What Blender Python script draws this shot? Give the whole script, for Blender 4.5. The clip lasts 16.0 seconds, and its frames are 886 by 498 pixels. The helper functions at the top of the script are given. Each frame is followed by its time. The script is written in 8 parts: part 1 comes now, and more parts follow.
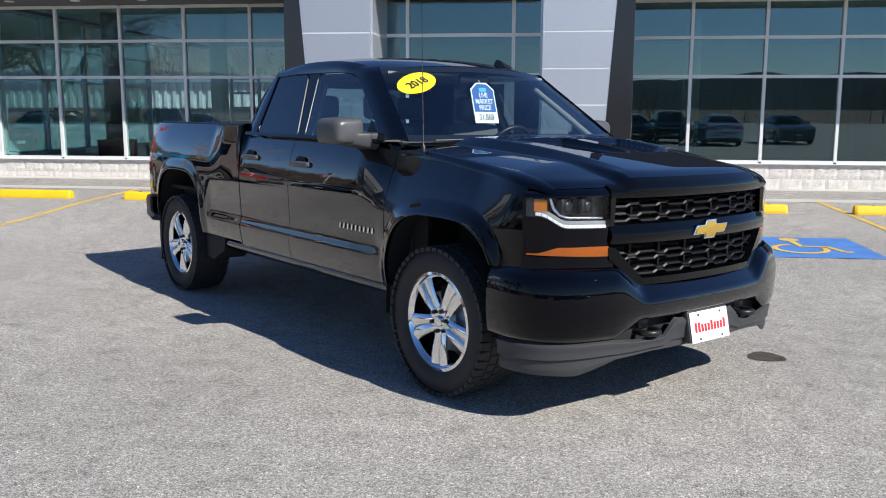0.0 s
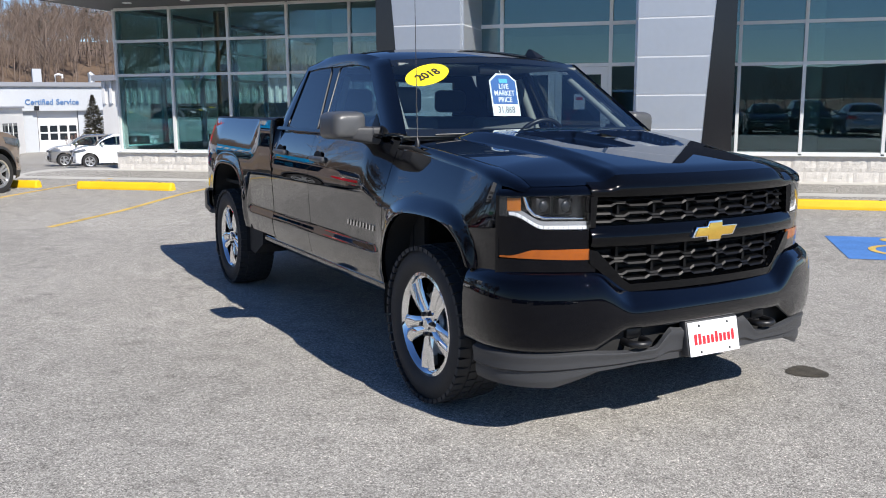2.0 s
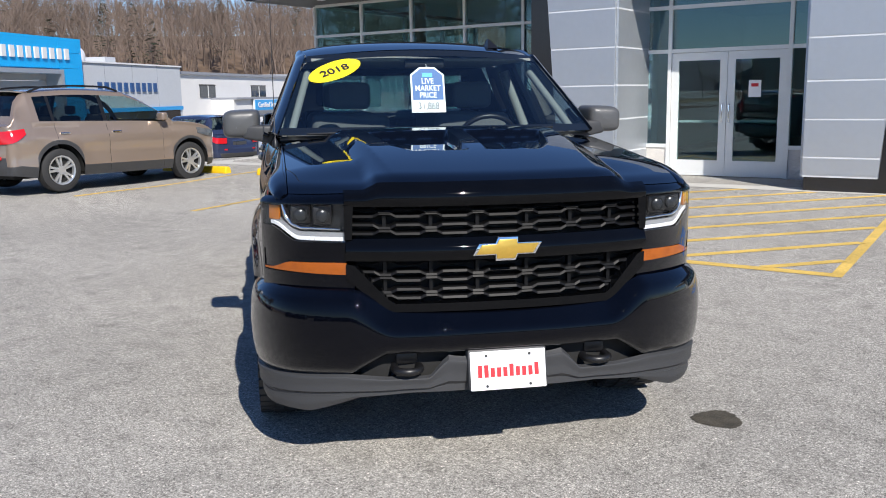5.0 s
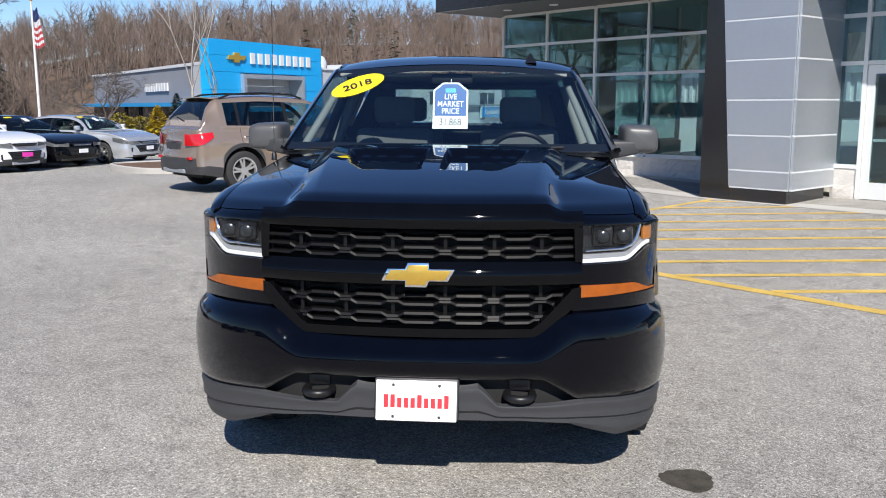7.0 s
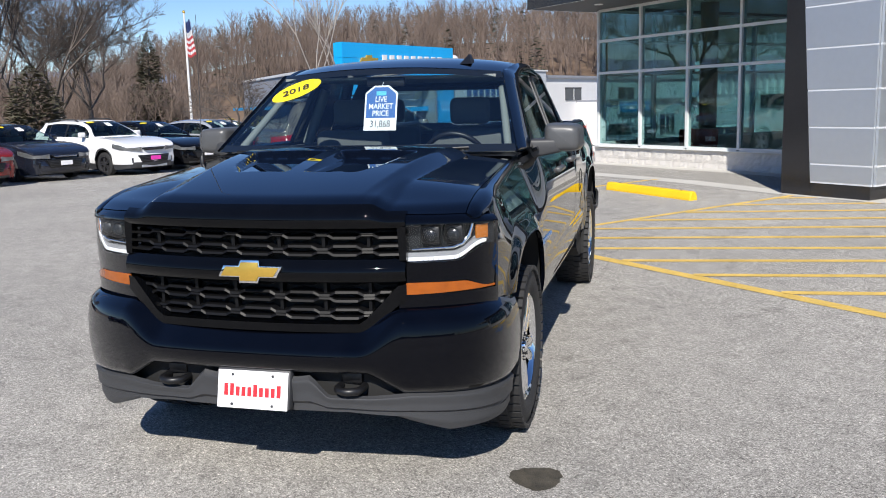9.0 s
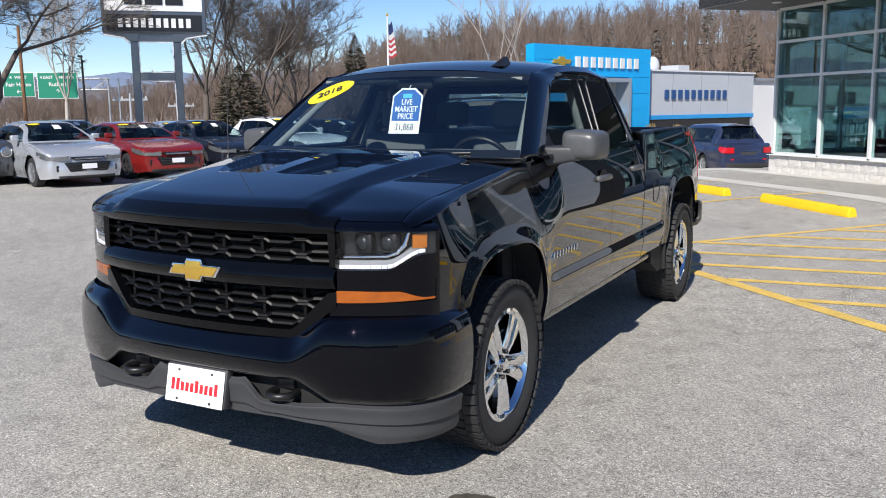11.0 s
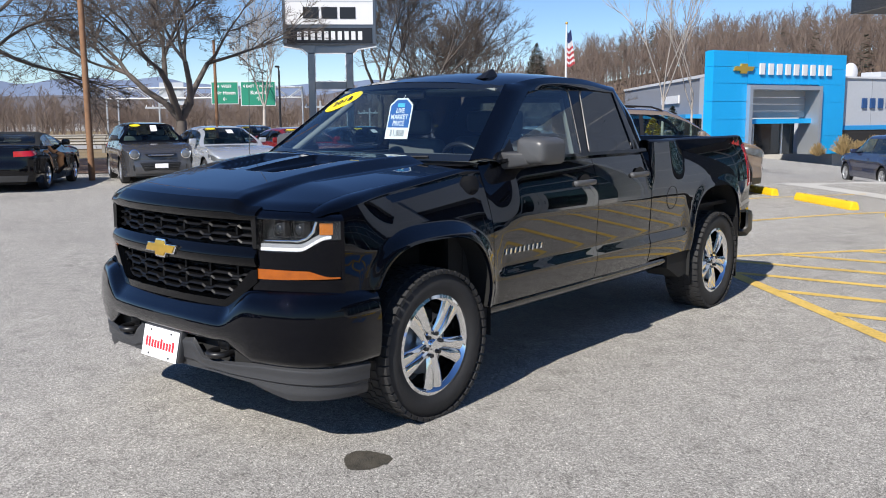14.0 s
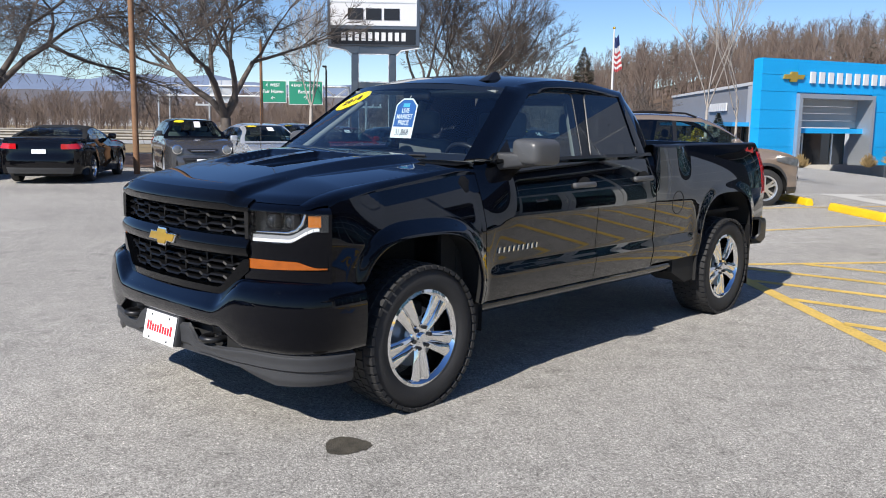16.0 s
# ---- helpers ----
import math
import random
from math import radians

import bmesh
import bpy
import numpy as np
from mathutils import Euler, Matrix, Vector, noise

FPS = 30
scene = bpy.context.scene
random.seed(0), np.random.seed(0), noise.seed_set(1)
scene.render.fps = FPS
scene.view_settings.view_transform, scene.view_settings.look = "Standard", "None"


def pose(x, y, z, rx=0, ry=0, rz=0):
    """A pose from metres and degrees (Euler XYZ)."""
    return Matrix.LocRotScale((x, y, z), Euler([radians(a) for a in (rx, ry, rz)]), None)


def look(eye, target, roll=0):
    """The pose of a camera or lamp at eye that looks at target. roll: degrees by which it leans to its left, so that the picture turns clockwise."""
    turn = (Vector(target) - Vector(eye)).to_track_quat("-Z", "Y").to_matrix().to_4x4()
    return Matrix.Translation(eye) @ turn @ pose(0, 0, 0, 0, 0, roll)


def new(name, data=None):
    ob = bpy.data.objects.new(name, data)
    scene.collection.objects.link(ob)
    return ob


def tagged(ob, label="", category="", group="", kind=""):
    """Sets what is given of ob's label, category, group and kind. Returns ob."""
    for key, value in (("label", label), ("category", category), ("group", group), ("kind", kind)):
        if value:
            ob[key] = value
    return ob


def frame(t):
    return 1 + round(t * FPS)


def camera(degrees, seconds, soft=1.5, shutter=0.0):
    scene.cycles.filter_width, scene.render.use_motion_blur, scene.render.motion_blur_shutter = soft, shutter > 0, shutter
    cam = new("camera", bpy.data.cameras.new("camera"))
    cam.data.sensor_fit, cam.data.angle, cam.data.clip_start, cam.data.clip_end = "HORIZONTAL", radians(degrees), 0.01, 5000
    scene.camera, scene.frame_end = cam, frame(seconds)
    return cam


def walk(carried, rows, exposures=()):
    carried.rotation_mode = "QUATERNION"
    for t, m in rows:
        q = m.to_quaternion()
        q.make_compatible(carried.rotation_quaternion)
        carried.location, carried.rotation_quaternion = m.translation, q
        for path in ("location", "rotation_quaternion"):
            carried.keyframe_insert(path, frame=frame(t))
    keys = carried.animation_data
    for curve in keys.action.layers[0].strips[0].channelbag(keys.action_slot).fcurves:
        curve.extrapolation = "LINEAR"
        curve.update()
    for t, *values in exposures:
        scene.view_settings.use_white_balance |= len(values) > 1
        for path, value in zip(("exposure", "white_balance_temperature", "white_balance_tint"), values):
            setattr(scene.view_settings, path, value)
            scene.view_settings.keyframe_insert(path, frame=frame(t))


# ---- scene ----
cam = camera(53.9, 16.0, soft=1.0)
PATH = [
    (0, (-0.128, -5.187, 1.514), (-0.361, -3.225, 1.204), 0.2),
    (0.5, (0.074, -5.245, 1.507), (-0.171, -3.285, 1.193), 0.9),
    (1, (0.231, -5.19, 1.526), (-0.114, -3.246, 1.209), -0.1),
    (1.5, (0.378, -4.972, 1.514), (-0.033, -3.04, 1.198), -0.1),
    (2, (0.567, -4.833, 1.517), (0.034, -2.933, 1.19), -0.4),
    (2.5, (0.879, -4.682, 1.544), (0.255, -2.809, 1.219), -0.3),
    (3, (1.148, -4.509, 1.51), (0.449, -2.663, 1.185), 0.3),
    (3.2, (1.268, -4.405, 1.517), (0.561, -2.564, 1.186), 0.4),
    (5.3, (2.604, -3.516, 1.55), (1.411, -1.949, 1.198), -0.9),
    (5.5, (2.739, -3.414, 1.556), (1.489, -1.894, 1.201), -0.7),
    (6, (3.0, -3.212, 1.591), (1.621, -1.806, 1.242), -0.9),
    (6.5, (3.091, -2.927, 1.581), (1.662, -1.564, 1.265), -0.1),
    (7, (3.244, -2.739, 1.578), (1.745, -1.455, 1.252), -0.2),
    (7.5, (3.529, -2.543, 1.594), (1.932, -1.385, 1.266), -0.8),
    (8, (3.675, -2.318, 1.59), (2.049, -1.198, 1.267), -0.9),
    (8.5, (3.82, -2.04, 1.6), (2.172, -0.954, 1.273), -1.0),
    (9, (4.094, -1.782, 1.585), (2.396, -0.777, 1.258), -1.6),
    (9.5, (4.268, -1.535, 1.583), (2.469, -0.721, 1.264), -2.6),
    (10, (4.292, -1.259, 1.576), (2.434, -0.583, 1.275), -2.0),
    (10.2, (4.317, -1.163, 1.585), (2.449, -0.516, 1.281), -1.6),
    (12.3, (4.57, -0.095, 1.553), (2.62, 0.231, 1.249), 0.6),
    (12.5, (4.627, -0.004, 1.552), (2.662, 0.218, 1.254), 0.6),
    (13, (4.758, 0.18, 1.567), (2.785, 0.324, 1.273), 0.5),
    (13.5, (4.96, 0.226, 1.562), (2.987, 0.364, 1.265), -0.5),
    (14, (5.146, 0.366, 1.564), (3.175, 0.531, 1.271), -0.4),
    (14.5, (5.284, 0.516, 1.566), (3.311, 0.665, 1.267), 0.3),
    (15, (5.413, 0.505, 1.55), (3.438, 0.623, 1.256), -0.1),
    (15.5, (5.455, 0.53, 1.574), (3.48, 0.624, 1.276), 0.3),
    (16, (5.299, 0.65, 1.552), (3.321, 0.712, 1.264), 0.8),
]
walk(cam, [(t, look(eye, target, roll)) for t, eye, target, roll in PATH], exposures=[(0, 0.38), (16, 0.38)])

import collections

# ---- light ----
SUN = Vector((1.06, -0.778, 1.10)).normalized()
world = bpy.data.worlds.new("world")
scene.world = world
world.use_nodes = True
wn = world.node_tree.nodes
sky = wn.new("ShaderNodeTexSky")
sky.sky_type = "NISHITA"
sky.sun_disc = False
sky.sun_elevation = math.asin(SUN.z)
sky.sun_rotation = math.atan2(SUN.x, SUN.y)
sky.altitude = 1200
sky.air_density = 0.95
sky.dust_density = 0.0
sky.ozone_density = 3.5
wn["Background"].inputs["Strength"].default_value = 0.098
hue = wn.new("ShaderNodeHueSaturation")
hue.inputs["Saturation"].default_value = 1.14
hue.inputs["Hue"].default_value = 0.508
world.node_tree.links.new(sky.outputs["Color"], hue.inputs["Color"])
world.node_tree.links.new(hue.outputs["Color"], wn["Background"].inputs["Color"])
sun_data = bpy.data.lights.new("sun", "SUN")
sun_data.energy = 5.0
sun_data.angle = radians(0.53)
sun_data.color = (1.0, 0.955, 0.89)
sun = new("sun", sun_data)
sun.matrix_world = look(SUN * 60, (0, 0, 0))


# ---- materials ----
def mat(name, color, rough=0.5, metal=0.0, coat=0.0, spec=0.5, alpha=1.0, vary=0.0, scale=8.0, bump=0.0, bscale=60.0, emit=0.0, coat_rough=0.02, coat_ior=1.5):
    """A material with grain at two scales."""
    m = bpy.data.materials.new(name)
    m.use_nodes = True
    nt = m.node_tree
    b = nt.nodes["Principled BSDF"]
    b.inputs["Base Color"].default_value = (*color, 1)
    b.inputs["Roughness"].default_value = rough
    b.inputs["Metallic"].default_value = metal
    b.inputs["Coat Weight"].default_value = coat
    b.inputs["Coat Roughness"].default_value = coat_rough
    b.inputs["Coat IOR"].default_value = coat_ior
    b.inputs["Specular IOR Level"].default_value = spec
    b.inputs["Alpha"].default_value = alpha
    if emit:
        b.inputs["Emission Color"].default_value = (*color, 1)
        b.inputs["Emission Strength"].default_value = emit
    if vary or bump:
        tc = nt.nodes.new("ShaderNodeTexCoord")
    if vary:
        n1 = nt.nodes.new("ShaderNodeTexNoise")
        n1.inputs["Scale"].default_value = scale
        n1.inputs["Detail"].default_value = 6
        n2 = nt.nodes.new("ShaderNodeTexNoise")
        n2.inputs["Scale"].default_value = scale * 14
        n2.inputs["Detail"].default_value = 3
        add = nt.nodes.new("ShaderNodeMath")
        add.operation = "ADD"
        nt.links.new(tc.outputs["Object"], n1.inputs["Vector"])
        nt.links.new(tc.outputs["Object"], n2.inputs["Vector"])
        nt.links.new(n1.outputs["Fac"], add.inputs[0])
        nt.links.new(n2.outputs["Fac"], add.inputs[1])
        mr = nt.nodes.new("ShaderNodeMapRange")
        mr.inputs["From Min"].default_value = 0.6
        mr.inputs["From Max"].default_value = 1.4
        mr.inputs["To Min"].default_value = 1 - vary
        mr.inputs["To Max"].default_value = 1 + vary
        nt.links.new(add.outputs[0], mr.inputs["Value"])
        mx = nt.nodes.new("ShaderNodeMix")
        mx.data_type = "RGBA"
        mx.blend_type = "MULTIPLY"
        mx.inputs["Factor"].default_value = 1
        mx.inputs["A"].default_value = (*color, 1)
        nt.links.new(mr.outputs[0], mx.inputs["B"])
        nt.links.new(mx.outputs["Result"], b.inputs["Base Color"])
    if bump:
        n3 = nt.nodes.new("ShaderNodeTexNoise")
        n3.inputs["Scale"].default_value = bscale
        n3.inputs["Detail"].default_value = 5
        nt.links.new(tc.outputs["Object"], n3.inputs["Vector"])
        bp = nt.nodes.new("ShaderNodeBump")
        bp.inputs["Strength"].default_value = bump
        bp.inputs["Distance"].default_value = 0.01
        nt.links.new(n3.outputs["Fac"], bp.inputs["Height"])
        nt.links.new(bp.outputs["Normal"], b.inputs["Normal"])
    return m


def glass(name, tint, rough=0.0, ior=1.5, gloss=(1, 1, 1)):
    """Thin glazing: a clear tinted sheet with a mirror gloss that grows at grazing angles."""
    m = bpy.data.materials.new(name)
    m.use_nodes = True
    nt = m.node_tree
    nt.nodes.clear()
    out = nt.nodes.new("ShaderNodeOutputMaterial")
    tr = nt.nodes.new("ShaderNodeBsdfTransparent")
    tr.inputs["Color"].default_value = (*tint, 1)
    gl = nt.nodes.new("ShaderNodeBsdfGlossy")
    gl.inputs["Roughness"].default_value = rough
    gl.inputs["Color"].default_value = (*gloss, 1)
    lw = nt.nodes.new("ShaderNodeLayerWeight")
    lw.inputs["Blend"].default_value = 0.5
    pw = nt.nodes.new("ShaderNodeMath")
    pw.operation = "POWER"
    pw.inputs[1].default_value = 5
    fr = nt.nodes.new("ShaderNodeMath")
    fr.operation = "MULTIPLY_ADD"
    f0 = ((ior - 1) / (ior + 1)) ** 2
    fr.inputs[1].default_value = 1 - f0
    fr.inputs[2].default_value = f0
    nt.links.new(lw.outputs["Facing"], pw.inputs[0])
    nt.links.new(pw.outputs[0], fr.inputs[0])
    mx = nt.nodes.new("ShaderNodeMixShader")
    nt.links.new(fr.outputs[0], mx.inputs[0])
    nt.links.new(tr.outputs[0], mx.inputs[1])
    nt.links.new(gl.outputs[0], mx.inputs[2])
    nt.links.new(mx.outputs[0], out.inputs["Surface"])
    return m


def gloss_paint(name, color, low, power, rough=0.012):
    """Deep lacquer: a dark body under a mirror gloss that is weak face on and grows towards grazing angles."""
    m = bpy.data.materials.new(name)
    m.use_nodes = True
    nt = m.node_tree
    nt.nodes.clear()
    out = nt.nodes.new("ShaderNodeOutputMaterial")
    di = nt.nodes.new("ShaderNodeBsdfDiffuse")
    gl = nt.nodes.new("ShaderNodeBsdfGlossy")
    gl.inputs["Roughness"].default_value = rough
    tc = nt.nodes.new("ShaderNodeTexCoord")
    dust = nt.nodes.new("ShaderNodeTexNoise")
    dust.inputs["Scale"].default_value = 9
    dust.inputs["Detail"].default_value = 6
    nt.links.new(tc.outputs["Object"], dust.inputs["Vector"])
    tone = nt.nodes.new("ShaderNodeMix")
    tone.data_type = "RGBA"
    tone.inputs["A"].default_value = (*color, 1)
    tone.inputs["B"].default_value = (*[c * 1.6 + 0.0008 for c in color], 1)
    nt.links.new(dust.outputs["Fac"], tone.inputs["Factor"])
    nt.links.new(tone.outputs["Result"], di.inputs["Color"])
    lw = nt.nodes.new("ShaderNodeLayerWeight")
    lw.inputs["Blend"].default_value = 0.5
    pw = nt.nodes.new("ShaderNodeMath")
    pw.operation = "POWER"
    pw.inputs[1].default_value = power
    fr = nt.nodes.new("ShaderNodeMath")
    fr.operation = "MULTIPLY_ADD"
    fr.inputs[1].default_value = 1 - low
    fr.inputs[2].default_value = low
    nt.links.new(lw.outputs["Facing"], pw.inputs[0])
    nt.links.new(pw.outputs[0], fr.inputs[0])
    mx = nt.nodes.new("ShaderNodeMixShader")
    nt.links.new(fr.outputs[0], mx.inputs[0])
    nt.links.new(di.outputs[0], mx.inputs[1])
    nt.links.new(gl.outputs[0], mx.inputs[2])
    nt.links.new(mx.outputs[0], out.inputs["Surface"])
    return m


def asphalt_material():
    """Sun-bleached asphalt with pale aggregate, dark specks, tyre stains and hairline cracks."""
    m = bpy.data.materials.new("bleached asphalt")
    m.use_nodes = True
    nt = m.node_tree
    b = nt.nodes["Principled BSDF"]
    b.inputs["Roughness"].default_value = 0.92
    b.inputs["Specular IOR Level"].default_value = 0.25
    tc = nt.nodes.new("ShaderNodeTexCoord")

    def noise_tex(scale, detail, rough=0.5):
        n = nt.nodes.new("ShaderNodeTexNoise")
        n.inputs["Scale"].default_value = scale
        n.inputs["Detail"].default_value = detail
        n.inputs["Roughness"].default_value = rough
        nt.links.new(tc.outputs["Object"], n.inputs["Vector"])
        return n

    def ramp(src, stops):
        r = nt.nodes.new("ShaderNodeValToRGB")
        el = r.color_ramp.elements
        while len(el) < len(stops):
            el.new(0.5)
        for e, (p, v) in zip(el, stops):
            e.position = p
            e.color = (v, v, v, 1) if not isinstance(v, tuple) else (*v, 1)
        nt.links.new(src, r.inputs[0])
        return r

    def mul(a, c):
        x = nt.nodes.new("ShaderNodeMix")
        x.data_type = "RGBA"
        x.blend_type = "MULTIPLY"
        x.inputs["Factor"].default_value = 1
        nt.links.new(a, x.inputs["A"])
        nt.links.new(c, x.inputs["B"])
        return x.outputs["Result"]

    grain = noise_tex(150, 4, 0.75)
    base = ramp(grain.outputs["Fac"], [(0.32, (0.050, 0.048, 0.045)), (0.46, (0.300, 0.285, 0.260)), (0.56, (0.440, 0.418, 0.380)), (0.68, (0.84, 0.80, 0.735))])
    big = noise_tex(0.35, 5)
    tone = ramp(big.outputs["Fac"], [(0.3, 0.84), (0.7, 1.09)])
    mid = noise_tex(5.5, 7, 0.6)
    tone2 = ramp(mid.outputs["Fac"], [(0.30, 0.70), (0.42, 0.92), (0.56, 1.0), (0.74, 1.13)])
    vor = nt.nodes.new("ShaderNodeTexVoronoi")
    vor.inputs["Scale"].default_value = 55
    nt.links.new(tc.outputs["Object"], vor.inputs["Vector"])
    specks = ramp(vor.outputs["Distance"], [(0.05, 0.30), (0.16, 1.0)])
    vor2 = nt.nodes.new("ShaderNodeTexVoronoi")
    vor2.inputs["Scale"].default_value = 135
    nt.links.new(tc.outputs["Object"], vor2.inputs["Vector"])
    stones = ramp(vor2.outputs["Color"], [(0.0, 0.34), (0.3, 0.82), (0.72, 1.12), (1.0, 1.80)])
    c = mul(mul(base.outputs[0], tone.outputs[0]), mul(tone2.outputs[0], specks.outputs[0]))
    c = mul(c, stones.outputs[0])
    chips = noise_tex(42, 3, 0.7)
    c = mul(c, ramp(chips.outputs["Fac"], [(0.32, 0.62), (0.47, 0.98), (0.56, 1.05), (0.68, 1.36)]).outputs[0])
    nt.links.new(c, b.inputs["Base Color"])
    bp = nt.nodes.new("ShaderNodeBump")
    bp.inputs["Strength"].default_value = 0.55
    bp.inputs["Distance"].default_value = 0.006
    nt.links.new(grain.outputs["Fac"], bp.inputs["Height"])
    nt.links.new(bp.outputs["Normal"], b.inputs["Normal"])
    return m


M_ASPHALT = asphalt_material()
M_CONC = mat("pale concrete", (0.52, 0.50, 0.46), 0.9, vary=0.12, scale=1.5, bump=0.25, bscale=90)
M_YELLOW = mat("worn yellow road paint", (0.62, 0.42, 0.10), 0.8, vary=0.34, scale=3.0, bump=0.3, bscale=120)
M_STOP = mat("yellow kerb paint", (0.80, 0.50, 0.01), 0.55, vary=0.12, scale=4.0, bump=0.3, bscale=40)
M_BLUEPAINT = mat("blue road paint", (0.07, 0.20, 0.50), 0.75, vary=0.25, scale=3.0)
M_OIL = mat("oil stain", (0.060, 0.052, 0.038), 0.8, vary=0.75, scale=16, bump=0.6, bscale=150)
M_GREYPANEL = mat("silver grey composite panel", (0.55, 0.58, 0.615), 0.48, metal=0.80, vary=0.03, scale=0.8)
M_JOINT = mat("pale reveal strip", (0.64, 0.66, 0.69), 0.35, metal=0.1)
M_BLACKPANEL = mat("black composite panel", (0.018, 0.018, 0.020), 0.16, vary=0.1, scale=2)
M_MULLION = mat("clear anodised aluminium", (0.74, 0.75, 0.74), 0.38, metal=0.15, vary=0.04, scale=3)
M_WINGLASS = glass("tinted store glazing", (0.56, 0.71, 0.71), ior=2.0, gloss=(0.78, 0.93, 1.0))
M_SILLSTONE = mat("split face white block", (0.60, 0.57, 0.53), 0.9, vary=0.14, scale=6, bump=1.0, bscale=26)
M_SOFFIT = mat("dark grey soffit", (0.09, 0.09, 0.095), 0.6, vary=0.05)
M_FLOORIN = mat("showroom floor tile", (0.30, 0.29, 0.28), 0.35, vary=0.08, scale=2)
M_WALLIN = mat("showroom wall paint", (0.62, 0.63, 0.60), 0.8, vary=0.05)
M_MIRROR = mat("grey mirror shell plastic", (0.075, 0.0765, 0.079), 0.36, vary=0.06, scale=20, bump=0.08, bscale=400)
M_BROWNCOL = mat("brown timber column", (0.20, 0.12, 0.06), 0.6, vary=0.2, scale=4)
M_PAINT = gloss_paint("black car paint", (0.0006, 0.0009, 0.0022), 0.022, 2.45)
M_GRILLEGLOSS = gloss_paint("gloss black moulded plastic", (0.0012, 0.0014, 0.0020), 0.022, 3.4, 0.03)
M_TRIM = mat("charcoal textured plastic", (0.038, 0.039, 0.042), 0.5, vary=0.06, scale=20, bump=0.12, bscale=400)
M_BLKPLASTIC = mat("black moulded plastic", (0.007, 0.007, 0.008), 0.42, vary=0.1, scale=20)
M_HANDLE = mat("satin grey handle plastic", (0.085, 0.087, 0.090), 0.30, vary=0.06, scale=20)
M_SEAL = mat("grey window seal", (0.022, 0.023, 0.025), 0.40, vary=0.05, scale=20)
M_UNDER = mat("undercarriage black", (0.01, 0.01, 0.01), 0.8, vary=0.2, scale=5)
M_RUBBER = mat("tyre rubber", (0.022, 0.022, 0.023), 0.72, vary=0.15, scale=15, bump=0.2, bscale=150)
M_CHROME = mat("bright chrome", (0.86, 0.87, 0.88), 0.06, metal=1.0)
M_GOLD = mat("gold emblem", (0.74, 0.47, 0.09), 0.30, metal=0.75, vary=0.08, scale=60)
M_WHITE = mat("white plastic", (0.85, 0.85, 0.86), 0.35, vary=0.02)
M_PLATE = mat("white plate", (0.86, 0.85, 0.86), 0.45, vary=0.02)
M_RED = mat("red print", (0.60, 0.02, 0.03), 0.5)
M_REDEMB = mat("red emblem", (0.55, 0.03, 0.02), 0.35)
M_AMBER = mat("amber lens", (0.44, 0.135, 0.012), 0.12, coat=1.0, vary=0.1, scale=40)
M_AMBERDARK = mat("dark amber lens", (0.30, 0.072, 0.004), 0.10, coat=0.4, vary=0.25, scale=25)
M_LAMPGLASS = glass("clear lamp lens", (0.90, 0.92, 0.93), ior=1.38)
M_LAMPBACK = mat("smoked lamp housing", (0.035, 0.038, 0.042), 0.22, metal=0.5, vary=0.25, scale=25)
M_LAMPSILVER = mat("silvered lamp trim", (0.50, 0.51, 0.53), 0.25, metal=0.6, vary=0.1, scale=60)
M_GRILLE = mat("black grille plastic", (0.0045, 0.0045, 0.005), 0.42, spec=0.22, vary=0.1, scale=20)
M_CARGLASS = glass("car window glass", (0.74, 0.87, 0.88), ior=2.2)
M_DOORGLASS = glass("door window glass", (0.44, 0.54, 0.56), ior=2.1)
M_PRIVACY = glass("privacy glass", (0.05, 0.055, 0.06), ior=2.1)
M_TAILRED = mat("red tail lamp", (0.50, 0.01, 0.015), 0.1, coat=1.0)
M_SEAT = mat("dark grey seat cloth", (0.10, 0.106, 0.108), 0.9, vary=0.1, scale=30)
M_LIGHTTRIM = mat("grey cabin trim", (0.19, 0.205, 0.20), 0.7, vary=0.05)
M_STICKER = mat("yellow sticker", (0.92, 0.72, 0.02), 0.5)
M_BLACKINK = mat("black print", (0.02, 0.02, 0.03), 0.5)
M_TAGBLUE = mat("blue card", (0.03, 0.12, 0.38), 0.5)
M_CYAN = mat("light blue print", (0.10, 0.50, 0.75), 0.5)


# ---- mesh helpers ----
def mesh_ob(name, verts, faces, material, parent=None, label="", smooth=None):
    me = bpy.data.meshes.new(name)
    me.from_pydata([tuple(v) for v in verts], [], faces)
    me.update()
    if isinstance(material, (list, tuple)):
        for m in material:
            me.materials.append(m)
    else:
        me.materials.append(material)
    if smooth is not None:
        me.shade_smooth()
        me.set_sharp_from_angle(angle=radians(smooth))
    ob = new(name, me)
    if parent:
        ob.parent = parent
    if label:
        ob["label"] = label
    return ob


def part(name, bm, material, parent=None, label="", smooth=None):
    """Links a bmesh as one mesh object under a thing or a part."""
    me = bpy.data.meshes.new(name)
    bm.normal_update()
    bm.to_mesh(me)
    bm.free()
    if isinstance(material, (list, tuple)):
        for m in material:
            me.materials.append(m)
    else:
        me.materials.append(material)
    if smooth is not None:
        me.shade_smooth()
        me.set_sharp_from_angle(angle=radians(smooth))
    ob = new(name, me)
    if parent:
        ob.parent = parent
    if label:
        ob["label"] = label
    return ob


def empty(name, m=None):
    ob = new(name)
    ob.empty_display_size = 0.2
    if m is not None:
        ob.matrix_basis = m
    return ob


